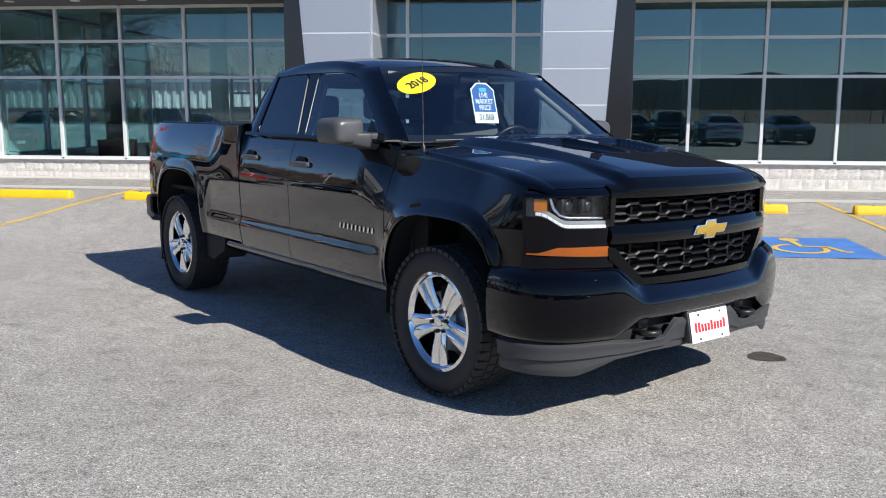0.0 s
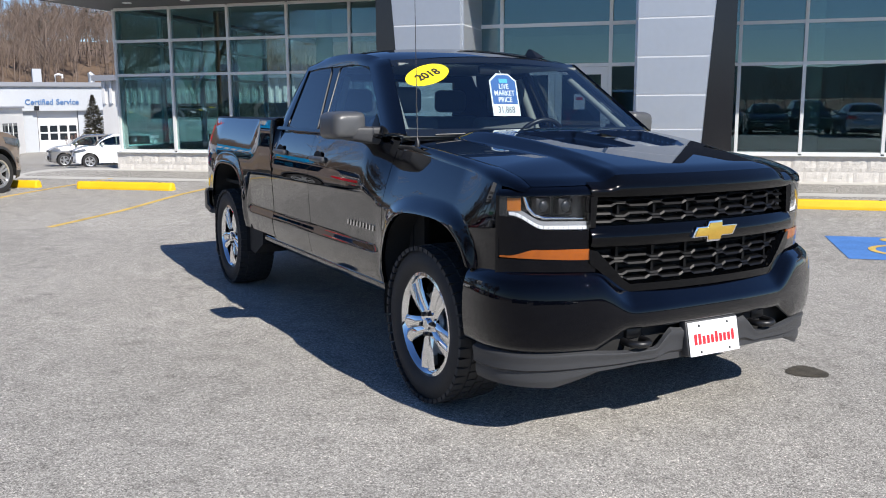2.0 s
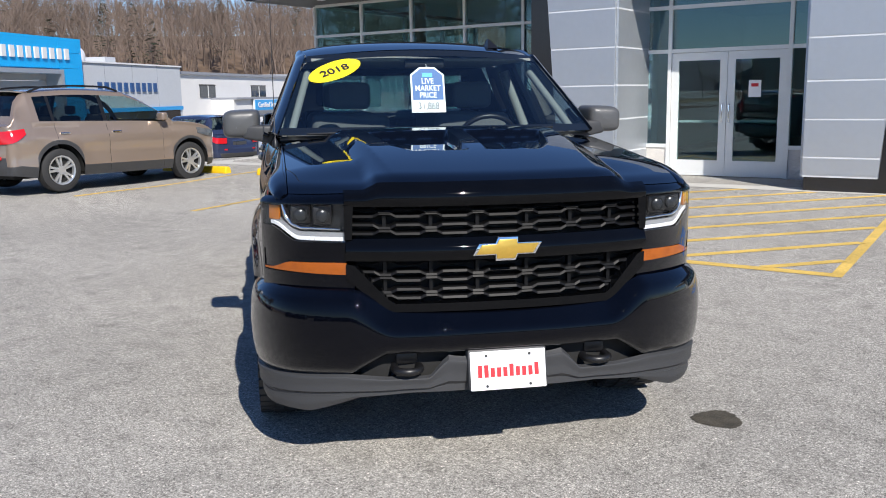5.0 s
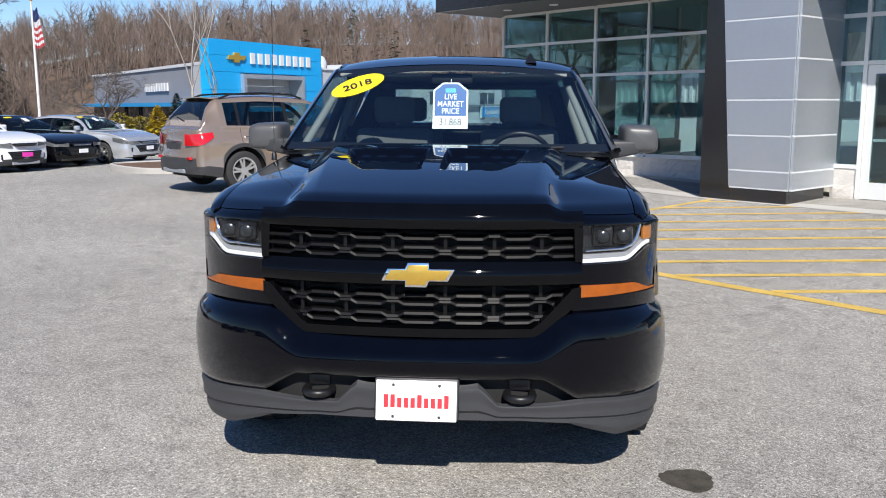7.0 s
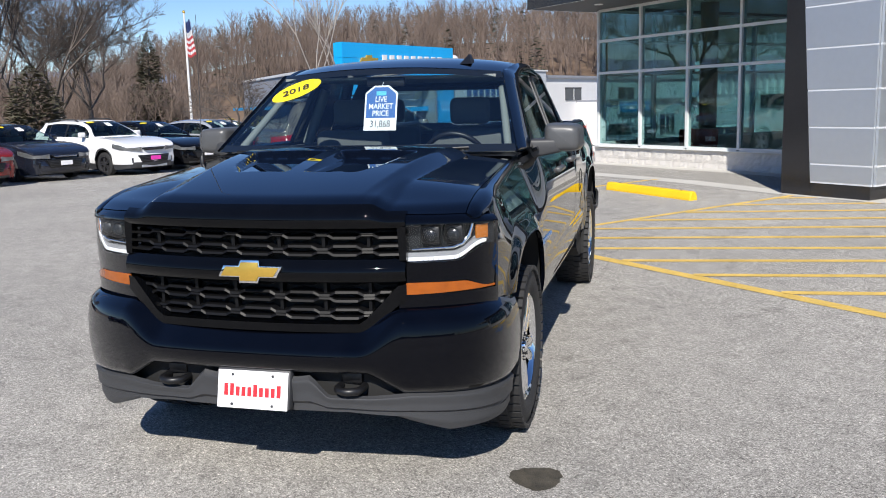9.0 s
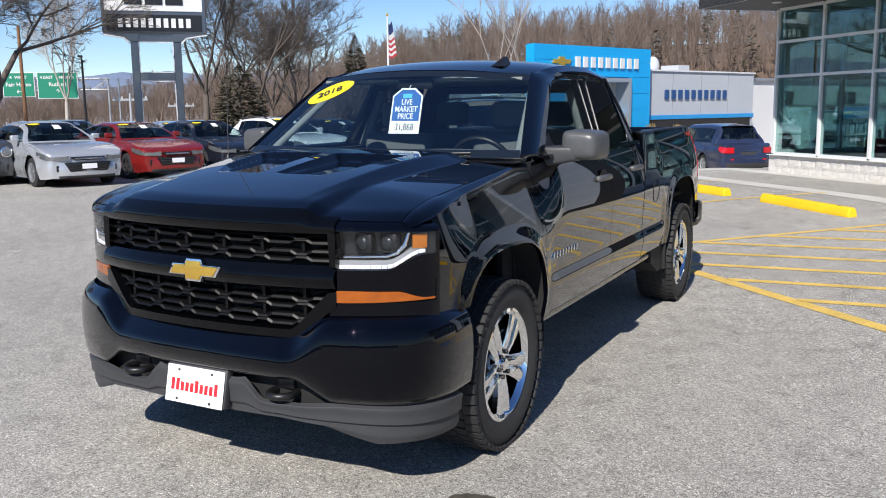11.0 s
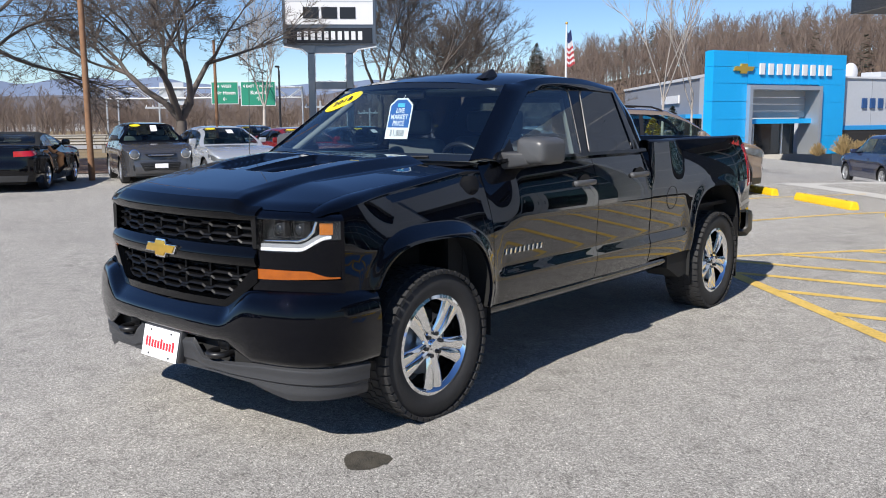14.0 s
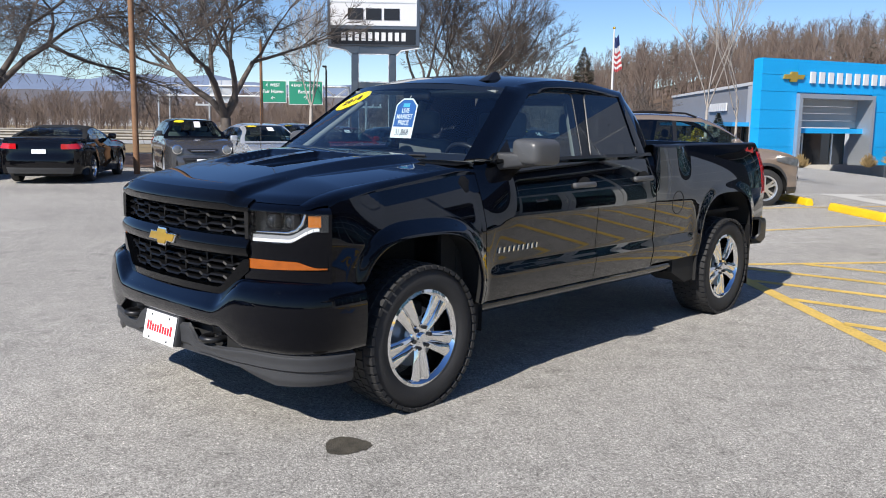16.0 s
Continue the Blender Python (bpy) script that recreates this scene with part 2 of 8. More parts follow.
def add_box(bm, x0, x1, y0, y1, z0, z1, bevel=0.0, m=None, mi=0, seg=1):
    r = bmesh.ops.create_cube(bm, size=1)
    vs = r["verts"]
    bmesh.ops.scale(bm, vec=(abs(x1 - x0), abs(y1 - y0), abs(z1 - z0)), verts=vs)
    bmesh.ops.translate(bm, vec=((x0 + x1) / 2, (y0 + y1) / 2, (z0 + z1) / 2), verts=vs)
    fs = {f for v in vs for f in v.link_faces}
    for f in fs:
        f.material_index = mi
    if bevel:
        es = list({e for v in vs for e in v.link_edges})
        r = bmesh.ops.bevel(bm, geom=es, offset=bevel, segments=seg, affect="EDGES", profile=0.5)
        vs = list({v for f in r["faces"] for v in f.verts} | {v for v in vs if v.is_valid})
        for f in r["faces"]:
            f.material_index = mi
    if m is not None:
        bmesh.ops.transform(bm, matrix=m, verts=vs)
    return vs


def box(name, x0, x1, y0, y1, z0, z1, material, parent=None, label="", bevel=0.0, seg=1):
    bm = bmesh.new()
    add_box(bm, x0, x1, y0, y1, z0, z1, bevel, seg=seg)
    return part(name, bm, material, parent, label, smooth=35 if bevel and seg > 1 else None)


def add_tube(bm, pts, radii, sides=8, cap=True, mi=0):
    """A tapered tube along a line of points."""
    rings = []
    n = len(pts)
    for i, p in enumerate(pts):
        p = Vector(p)
        d = (Vector(pts[min(i + 1, n - 1)]) - Vector(pts[max(i - 1, 0)])).normalized()
        a = d.orthogonal().normalized() if abs(d.z) > 0.999 else d.cross(Vector((0, 0, 1))).normalized()
        b = d.cross(a).normalized()
        r = radii[i] if isinstance(radii, (list, tuple)) else radii
        rings.append([bm.verts.new(p + a * (r * math.cos(k * math.tau / sides)) + b * (r * math.sin(k * math.tau / sides))) for k in range(sides)])
    for r0, r1 in zip(rings, rings[1:]):
        for k in range(sides):
            f = bm.faces.new((r0[k], r0[(k + 1) % sides], r1[(k + 1) % sides], r1[k]))
            f.material_index = mi
    if cap:
        f = bm.faces.new(rings[0][::-1])
        f.material_index = mi
        f = bm.faces.new(rings[-1])
        f.material_index = mi


def grid_faces(nr, nc, flip=False, closed=False):
    fs = []
    for i in range(nr - 1):
        for j in range(nc if closed else nc - 1):
            k = (j + 1) % nc
            q = (i * nc + j, i * nc + k, (i + 1) * nc + k, (i + 1) * nc + j)
            fs.append(q[::-1] if flip else q)
    return fs


def sheet(name, rows, material, parent=None, label="", flip=False, thick=0.0, smooth=40, closed=False):
    """A surface through rows of points; thick gives it a return towards its back."""
    nc = len(rows[0])
    vs = [tuple(p) for r in rows for p in r]
    ob = mesh_ob(name, vs, grid_faces(len(rows), nc, flip, closed), material, parent, label, smooth)
    if thick:
        me = ob.data
        used = np.zeros(len(me.edges), int)
        li = np.zeros(len(me.loops), int)
        me.loops.foreach_get("edge_index", li)
        np.add.at(used, li, 1)
        for i in np.nonzero(used == 1)[0]:
            me.edges[int(i)].use_edge_sharp = True
        md = ob.modifiers.new("thickness", "SOLIDIFY")
        md.thickness = thick
        md.offset = -1
    return ob


def prism(name, outline, axis_from, axis_to, material, parent=None, label="", plane="xz", bevel=0.0):
    """An outline in one plane, given depth along the third axis."""
    bm = bmesh.new()
    def at3(u, v, w):
        return {"xz": (u, w, v), "yz": (w, u, v), "xy": (u, v, w)}[plane]
    a = [bm.verts.new(at3(u, v, axis_from)) for u, v in outline]
    b = [bm.verts.new(at3(u, v, axis_to)) for u, v in outline]
    bm.faces.new(a)
    bm.faces.new(b[::-1])
    n = len(outline)
    for i in range(n):
        bm.faces.new((a[i], b[i], b[(i + 1) % n], a[(i + 1) % n]))
    bmesh.ops.recalc_face_normals(bm, faces=bm.faces[:])
    if bevel:
        bmesh.ops.bevel(bm, geom=bm.edges[:], offset=bevel, segments=2, affect="EDGES", profile=0.5)
    return part(name, bm, material, parent, label, smooth=30 if bevel else None)


def text_ob(name, words, size, m, material, parent=None, label="", depth=0.004, squash=1.0, bold=0.0, space=1.0, align="CENTER"):
    """Lettering with the built-in font, as a mesh. m: the pose of the middle of the line, facing +z of m."""
    cu = bpy.data.curves.new(name, "FONT")
    cu.body = words
    cu.size = size
    cu.align_x = align
    cu.align_y = "CENTER"
    cu.extrude = depth
    cu.offset = bold
    cu.space_character = space
    tmp = bpy.data.objects.new(name, cu)
    me = bpy.data.meshes.new_from_object(tmp)
    bpy.data.objects.remove(tmp)
    bpy.data.curves.remove(cu)
    me.materials.clear()
    me.materials.append(material)
    me.transform(m @ Matrix.Diagonal((squash, 1, 1, 1)))
    ob = new(name, me)
    if parent:
        ob.parent = parent
    if label:
        ob["label"] = label
    return ob


def smoothstep(a, b, x):
    t = min(1.0, max(0.0, (x - a) / (b - a)))
    return t * t * (3 - 2 * t)


def ground_z(x, y):
    """The lie of the lot: rising to the showroom, with a slight crown, and falling away to the road."""
    z = 0.022 * min(max(y - 3.2, 0.0), 7.0) * smoothstep(-16, -12, x)
    z += 0.05 * smoothstep(5.5, 7.5, y) * smoothstep(-4, -7, x) * smoothstep(-17, -11, x)
    z += 0.10 * smoothstep(-8, -11, x) * smoothstep(-17, -11, x) * smoothstep(0, 4, y) * smoothstep(7.5, 4.2, y)
    z -= min(0.6, 0.018 * max(0.0, -x - 16)) * smoothstep(-6, 4, y)
    k = smoothstep(-42, -34, x)
    z -= 2.1 * smoothstep(18, 40, y) * smoothstep(-14, -24, x) * (1 - k)
    z -= k * (0.085 * min(max(0.0, y - 11.5), 10.5) + 0.03 * min(max(0.0, y - 22.0), 20.0)) * smoothstep(-11.6, -15, x)
    return z


def blocks(name, n, width, height, m, material, parent, label="", depth=0.03, lean=0.0, fill=0.78, low=1.0):
    """A row of plain raised bars standing in for a name that is not spelt out; m: pose of the middle, facing +z of m.
    low: height of the bars after the first, as a share of the first."""
    step = width / n
    for i in range(n):
        bm = bmesh.new()
        x = -width / 2 + step * (i + 0.5)
        w = step * fill / 2
        k = 1.0 if i == 0 or low == 1.0 or i % 4 == 1 else low
        vs = add_box(bm, x - w, x + w, -height / 2, -height / 2 + height * k, 0, depth)
        for v in vs:
            v.co.x += lean * v.co.y
        bmesh.ops.transform(bm, matrix=m, verts=bm.verts[:])
        part(name, bm, material, parent, label if i == 0 else "")

# ---- ground ----
def ground():
    xs = sorted(set([-4000, -1500, -700, -400, -250, -160, -110, -80, -60, -50] + [-45 + i for i in range(0, 33)] + [-12 + 0.5 * i for i in range(0, 49)] + [13, 15, 18, 25, 40, 80, 160, 400, 1500, 4000]))
    ys = sorted(set([-4000, -1500, -400, -160, -80, -40, -25, -18, -14, -12, -10, -8] + [-7 + 0.5 * i for i in range(0, 45)] + [16, 20, 26, 34, 45, 60, 90, 160, 400, 1500, 4000]))
    vs = [(x, y, ground_z(x, y)) for y in ys for x in xs]
    ob = mesh_ob("ground", vs, grid_faces(len(ys), len(xs)), M_ASPHALT, smooth=60)
    return tagged(ob, "sun-bleached grey asphalt car park, speckled and patched", "ground", kind="structure")


ground()


def flat_on_ground(name, outline, material, lift=0.004, step=0.5, label="", category="marking", kind="structure", parent=None):
    """A thin painted sheet that follows the ground. outline: corners of a convex quad, cut into strips along its first side."""
    a, b, c, d = [Vector(p) for p in outline]
    n = max(1, int(max((b - a).length, (c - d).length) / step))
    vs, fs = [], []
    for i in range(n + 1):
        p, q = a.lerp(b, i / n), d.lerp(c, i / n)
        vs += [(p.x, p.y, ground_z(p.x, p.y) + lift), (q.x, q.y, ground_z(q.x, q.y) + lift)]
    for i in range(n):
        fs.append((2 * i, 2 * i + 2, 2 * i + 3, 2 * i + 1))
    ob = mesh_ob(name, vs, fs, material, parent)
    if label:
        tagged(ob, label, category, kind=kind)
    return ob


def stripe(x0, y0, x1, y1, w=0.10, lift=0.004):
    d = Vector((x1 - x0, y1 - y0)).normalized()
    n = Vector((-d.y, d.x)) * (w / 2)
    return flat_on_ground("painted_line", [(x0 - n.x, y0 - n.y), (x1 - n.x, y1 - n.y), (x1 + n.x, y1 + n.y), (x0 + n.x, y0 + n.y)], M_YELLOW, lift, label="worn yellow painted line on the asphalt", category="road marking")


# concrete apron along the showroom
flat_on_ground("pavement", [(-13, 9.08), (10, 9.08), (10, 11.4), (-13, 11.4)], M_CONC, 0.005, label="pale concrete apron along the showroom", category="pavement")

# access aisle with its diagonal hatching in front of the doors, then the stall lines
AX0, AX1, AY0, AY1 = -4.20, 1.15, 3.97, 9.1
stripe(AX0 - 0.05, AY0, AX1 + 0.05, AY0, 0.135)
stripe(AX0, AY0 + 0.06, AX0, AY1, 0.10)
stripe(AX1, AY0 + 0.06, AX1, AY1, 0.10)
k = -8
while k * 0.94 < 14:
    c = 0.94 * k - 6.10 - AY0
    # the line x - y = c inside the aisle
    xa, xb = max(AX0 + 0.05, AY0 + 0.06 + c), min(AX1 - 0.05, AY1 + c)
    if xb - xa > 0.15:
        stripe(xa, xa - c, xb, xb - c, 0.112)
    k += 1
for sx in (-9.88, -7.15, 4.15):
    stripe(sx, 4.3, sx, 9.3, 0.10)
# accessible bay sign on the ground
flat_on_ground("blue_bay_marking", [(2.10, 4.18), (3.43, 4.20), (3.40, 5.52), (2.06, 5.50)], M_BLUEPAINT, 0.005, label="faded blue painted square with a wheelchair symbol", category="road marking")


def wheelchair_symbol():
    bm = bmesh.new()
    cx, cy = 2.72, 4.86
    def arc(x, y, r, a0, a1, w, n=20):
        prev = None
        for i in range(n + 1):
            a = radians(a0 + (a1 - a0) * i / n)
            p = [bm.verts.new((x + rr * math.cos(a), y + rr * math.sin(a), 0)) for rr in (r - w / 2, r + w / 2)]
            if prev:
                bm.faces.new((prev[0], prev[1], p[1], p[0]))
            prev = p
    def bar(x0, y0, x1, y1, w):
        d = Vector((x1 - x0, y1 - y0)).normalized()
        n = Vector((-d.y, d.x)) * w / 2
        bm.faces.new([bm.verts.new((x, y, 0)) for x, y in ((x0 - n.x, y0 - n.y), (x1 - n.x, y1 - n.y), (x1 + n.x, y1 + n.y), (x0 + n.x, y0 + n.y))])
    arc(cx - 0.05, cy - 0.15, 0.27, 100, 380, 0.07)
    arc(cx - 0.02, cy + 0.46, 0.06, 0, 360, 0.11)
    bar(cx - 0.02, cy + 0.38, cx + 0.0, cy - 0.02, 0.07)
    bar(cx - 0.0, cy + 0.02, cx + 0.27, cy + 0.0, 0.07)
    bar(cx + 0.27, cy + 0.03, cx + 0.38, cy - 0.32, 0.07)
    bar(cx + 0.36, cy - 0.32, cx + 0.46, cy - 0.30, 0.07)
    for v in bm.verts:
        v.co.z = ground_z(v.co.x, v.co.y) + 0.009
    return tagged(part("wheelchair_symbol", bm, M_YELLOW), "yellow painted wheelchair symbol on blue ground paint", "road marking", kind="structure")


wheelchair_symbol()


def oil_patch(x, y, r, squash, material, label, seed):
    rnd = random.Random(seed)
    vs = [(x, y, ground_z(x, y) + 0.003)]
    n = 40
    for i in range(n):
        a = i * math.tau / n
        rr = r * (1 + 0.10 * math.sin(3 * a + seed) + 0.05 * rnd.uniform(-1, 1))
        px, py = x + rr * math.cos(a), y + rr * squash * math.sin(a)
        vs.append((px, py, ground_z(px, py) + 0.003))
    ob = mesh_ob("oil_stain", vs, [(0, i + 1, (i + 1) % n + 1) for i in range(n)], material)
    return tagged(ob, label, "stain", kind="structure")


oil_patch(1.265, 0.325, 0.115, 0.95, M_OIL, "dark round oil stain soaked into the asphalt", 3)


def wheel_stop(x0, x1, y):
    """A yellow parking block with a sloping back and front and slots below."""
    w = 0.15
    h = 0.125
    xm = (x0 + x1) / 2
    L = (x1 - x0) / 2
    th = empty("wheel_stop", pose(xm, y, (ground_z(x0, y) + ground_z(x1, y)) / 2, 0, -math.degrees(math.atan2(ground_z(x1, y) - ground_z(x0, y), x1 - x0)), 0))
    bm = bmesh.new()
    sec = [(-w / 2, 0.0), (-w / 2, 0.035), (-w / 2 + 0.022, h - 0.02), (-w / 2 + 0.04, h), (w / 2 - 0.04, h), (w / 2 - 0.022, h - 0.02), (w / 2, 0.035), (w / 2, 0.0)]
    xs = [-L, -L + 0.03, -L * 0.62, -L * 0.50, L * 0.50, L * 0.62, L - 0.03, L]
    rows = []
    for i, x in enumerate(xs):
        k = 0.82 if i in (0, len(xs) - 1) else 1.0
        rows.append([bm.verts.new((x, a * k, b * (0.9 if k < 1 else 1))) for a, b in sec])
    for r0, r1 in zip(rows, rows[1:]):
        for j in range(len(sec) - 1):
            bm.faces.new((r0[j], r0[j + 1], r1[j + 1], r1[j]))
    bm.faces.new(rows[0])
    bm.faces.new(rows[-1][::-1])
    bmesh.ops.recalc_face_normals(bm, faces=bm.faces[:])
    part("block", bm, M_STOP, th)
    for s in (-1, 1):
        bm = bmesh.new()
        add_tube(bm, [(s * L * 0.72, 0, h - 0.002), (s * L * 0.72, 0, h + 0.006)], 0.018, 10)
        part("anchor_bolt", bm, M_TRIM, th)
    return tagged(th, "yellow painted parking block on the asphalt", "wheel stop", group="wheel stops along the showroom")


for x1, yy in ((-10.20, 7.76), (-7.58, 7.78), (-4.87, 7.78), (3.30, 7.75), (6.05, 7.75)):
    wheel_stop(x1 - 1.83, x1, yy)

# ---- showroom ----
FY = 11.37      # plane of the glazing
ZF = 0.155      # floor level
Z0, Z1, Z2, Z3 = 0.64, 2.17, 2.86, 3.51
BACK = 23.0


def block_wall(name, x0, x1, y, z0, z1, label):
    """A low wall of split-faced blocks, each with its own rough face."""
    ob = box(name, x0, x1, y + 0.03, y + 0.28, z0 - 0.15, z1, M_SILLSTONE)
    tagged(ob, label, "wall", kind="structure")
    rnd = random.Random(7)
    shapes = []
    bl, bh = 0.40, (z1 - z0 - 0.02) / 2
    for k in range(6):
        bm = bmesh.new()
        nx, nz = 7, 4
        g = [[None] * (nx + 1) for _ in range(nz + 1)]
        for j in range(nz + 1):
            for i in range(nx + 1):
                edge = i in (0, nx) or j in (0, nz)
                g[j][i] = bm.verts.new(((i / nx) * (bl - 0.008), 0.0 if edge else -0.004 - rnd.random() * 0.012, (j / nz) * (bh - 0.008)))
        for j in range(nz):
            for i in range(nx):
                bm.faces.new((g[j][i], g[j][i + 1], g[j + 1][i + 1], g[j + 1][i]))
        me = bpy.data.meshes.new("block")
        bm.normal_update()
        bm.to_mesh(me)
        bm.free()
        me.materials.append(M_SILLSTONE)
        shapes.append(me)
    for r in range(2):
        x = x0 + (0.2 if r else 0.0)
        while x + bl <= x1 + 0.01:
            b = new("block", rnd.choice(shapes))
            b.location = (x, y + 0.028, z0 + r * bh)
            b.parent = ob
            x += bl
    return ob


def glazing(name, xs, y, zs, label, axis="x", mull=0.055, depth=0.12):
    """A curtain wall: frame bars and one pane to each opening."""
    th = empty(name)
    tagged(th, label, "window", kind="structure")
    def put(n, a0, a1, z0, z1, dy0, dy1, m):
        if axis == "x":
            return box(n, a0, a1, y + dy0, y + dy1, z0, z1, m, th)
        return box(n, y + dy0, y + dy1, a0, a1, z0, z1, m, th)
    for x in xs:
        put("mullion", x - mull / 2, x + mull / 2, zs[0], zs[-1], -0.05, depth - 0.05, M_MULLION)
    for a, b in zip(xs, xs[1:]):
        for z in zs:
            put("transom", a + mull / 2, b - mull / 2, z - mull / 2, z + mull / 2, -0.045, depth - 0.055, M_MULLION)
        for z0, z1 in zip(zs, zs[1:]):
            p = put("pane", a + mull / 2, b - mull / 2, z0 + mull / 2, z1 - mull / 2, 0.0, 0.006, M_WINGLASS)
            p.visible_shadow = False
    return th


XL = [-11.08, -9.76, -8.44, -7.14, -5.82, -4.5, -3.4]
XR = [0.1, 1.37, 2.42, 3.72, 5.03, 6.34, 7.65, 8.96]
glazing("window_1", XL, FY, [Z0 - 0.04, Z1, Z2, Z3], "aluminium-framed showroom glazing in three rows of tinted panes")
glazing("window_2", XR, FY, [Z0, Z1, Z2, Z3], "aluminium-framed showroom glazing in three rows of tinted panes")
glazing("window_3", [FY + 0.1, 13.0, 14.7, 16.4, 18.1], -11.08, [Z0, Z1, Z2, Z3], "side glazing of the showroom in aluminium frames", axis="y")
block_wall("wall_low_left", -11.2, -3.4, FY - 0.06, ZF - 0.06, Z0 - 0.08, "low wall of white split-faced blocks under the glazing")
block_wall("wall_low_right", 0.1, 9.1, FY - 0.06, ZF - 0.06, Z0 - 0.04, "low wall of white split-faced blocks under the glazing")
tagged(box("sill", -11.2, -3.4, FY - 0.10, FY + 0.1, Z0 - 0.08, Z0 - 0.068, M_MULLION), "aluminium sill flashing", "sill", kind="structure")
tagged(box("sill", 0.1, 9.1, FY - 0.10, FY + 0.1, Z0 - 0.04, Z0 - 0.028, M_MULLION), "aluminium sill flashing", "sill", kind="structure")
tagged(box("wall_side_low", -11.16, -11.0, FY + 0.25, 18.2, -0.1, Z0 - 0.03, M_SILLSTONE), "white block wall under the side glazing", "wall", kind="structure")
# inside
tagged(box("floor", -11.0, 20, FY + 0.2, BACK, ZF - 0.2, ZF, M_FLOORIN), "grey tiled showroom floor", "floor", kind="structure")
tagged(box("ceiling", -11.0, 20, FY + 0.1, BACK, 3.6, 3.75, M_WALLIN), "off-white showroom ceiling", "ceiling", kind="structure")
tagged(box("wall_back", -5.0, 20, BACK - 0.2, BACK, ZF, 3.6, M_WALLIN), "plain painted back wall of the showroom", "wall", kind="structure")
tagged(box("wall_east", 9.1, 9.3, FY - 0.06, BACK, -0.1, 3.6, M_GREYPANEL), "grey panelled end wall", "wall", kind="structure")
tagged(box("wall_inner", -5.0, -4.85, 16.0, BACK - 0.2, ZF, 3.6, M_WALLIN), "plain inner partition wall", "wall", kind="structure")
for cx, cy in ((-9.6, 13.2), (-7.4, 13.8), (3.0, 15.0)):
    bm = bmesh.new()
    add_tube(bm, [(cx, cy, ZF), (cx, cy, 3.6)], 0.19, 20)
    tagged(part("column", bm, M_BROWNCOL if cx == -9.6 else M_WALLIN, smooth=40), "round brown column inside the showroom" if cx == -9.6 else "round painted column inside the showroom", "column", kind="structure")


def tub_chair(x, y):
    th = empty("tub_chair", pose(x, y, ZF, 0, 0, 25))
    tagged(th, "low red upholstered chair on the showroom floor", "chair")
    bm = bmesh.new()
    add_box(bm, -0.32, 0.32, -0.30, 0.30, 0.16, 0.44, 0.06, seg=3)
    part("seat", bm, M_REDSEAT, th, smooth=50)
    rows = [[(0.38 * math.cos(a) * k, 0.36 * math.sin(a) * k, z) for a in [radians(-20 + 220 * i / 16) for i in range(17)]] for k, z in ((1.0, 0.16), (1.05, 0.5), (1.06, 0.76), (0.92, 0.76), (0.88, 0.45))]
    sheet("backrest", rows, M_REDSEAT, th, smooth=50)
    for sx in (-0.24, 0.24):
        for sy in (-0.22, 0.22):
            bm = bmesh.new()
            add_tube(bm, [(sx, sy, 0), (sx, sy, 0.17)], 0.02, 8)
            part("leg", bm, M_MULLION, th)


M_REDSEAT = mat("red upholstery", (0.45, 0.03, 0.02), 0.7, vary=0.1, scale=12)
tub_chair(-9.2, 12.5)


def step_ladder(x, y, rz):
    th = empty("trestle_ladder", pose(x, y, ZF, 0, 0, rz))
    tagged(th, "white folding trestle ladder inside the showroom", "ladder")
    for sy, top in ((-0.55, 2.3), (0.55, 2.3)):
        for sx in (-0.28, 0.28):
            bm = bmesh.new()
            add_tube(bm, [(sx * 1.2, sy, 0), (sx, sy * 0.08, top)], 0.035, 6)
            part("rail", bm, M_WHITE, th)
        for k in range(7):
            f = (k + 0.7) / 7.5
            bm = bmesh.new()
            add_tube(bm, [(-0.32, sy * (1 - 0.92 * f), top * f), (0.32, sy * (1 - 0.92 * f), top * f)], 0.022, 6)
            part("rung", bm, M_WHITE, th)


step_ladder(-6.6, 13.2, 20)
step_ladder(-5.7, 13.8, -35)


def roof():
    th = empty("roof")
    tagged(th, "flat roof with a dark overhanging soffit and black fascia", "roof", kind="structure")
    # soffit and fascia reach out past the glazing
    box("soffit", OX0, 10.5, OY0, FY + 0.1, 3.545, 3.60, M_SOFFIT, th)
    box("soffit", OX0, -10.98, FY + 0.1, BACK, 3.545, 3.60, M_SOFFIT, th)
    box("fascia", OX0 - 0.05, 10.5, OY0 - 0.05, OY0, 3.54, 4.5, M_BLACKPANEL, th)
    box("fascia", OX0 - 0.05, OX0, OY0, BACK, 3.54, 4.5, M_BLACKPANEL, th)
    box("deck", OX0, 10.5, OY0, BACK + 0.3, 3.76, 4.4, M_SOFFIT, th)
    for lx in (-10.2, -8.9, -7.6, -6.3, 2.0, 3.3, 4.6):
        bm = bmesh.new()
        add_tube(bm, [(lx, (OY0 + FY) / 2, 3.53), (lx, (OY0 + FY) / 2, 3.546)], 0.09, 16)
        part("downlight", bm, M_WHITE, th, "round white recessed downlight")


OX0, OY0 = -11.5, 9.8
roof()


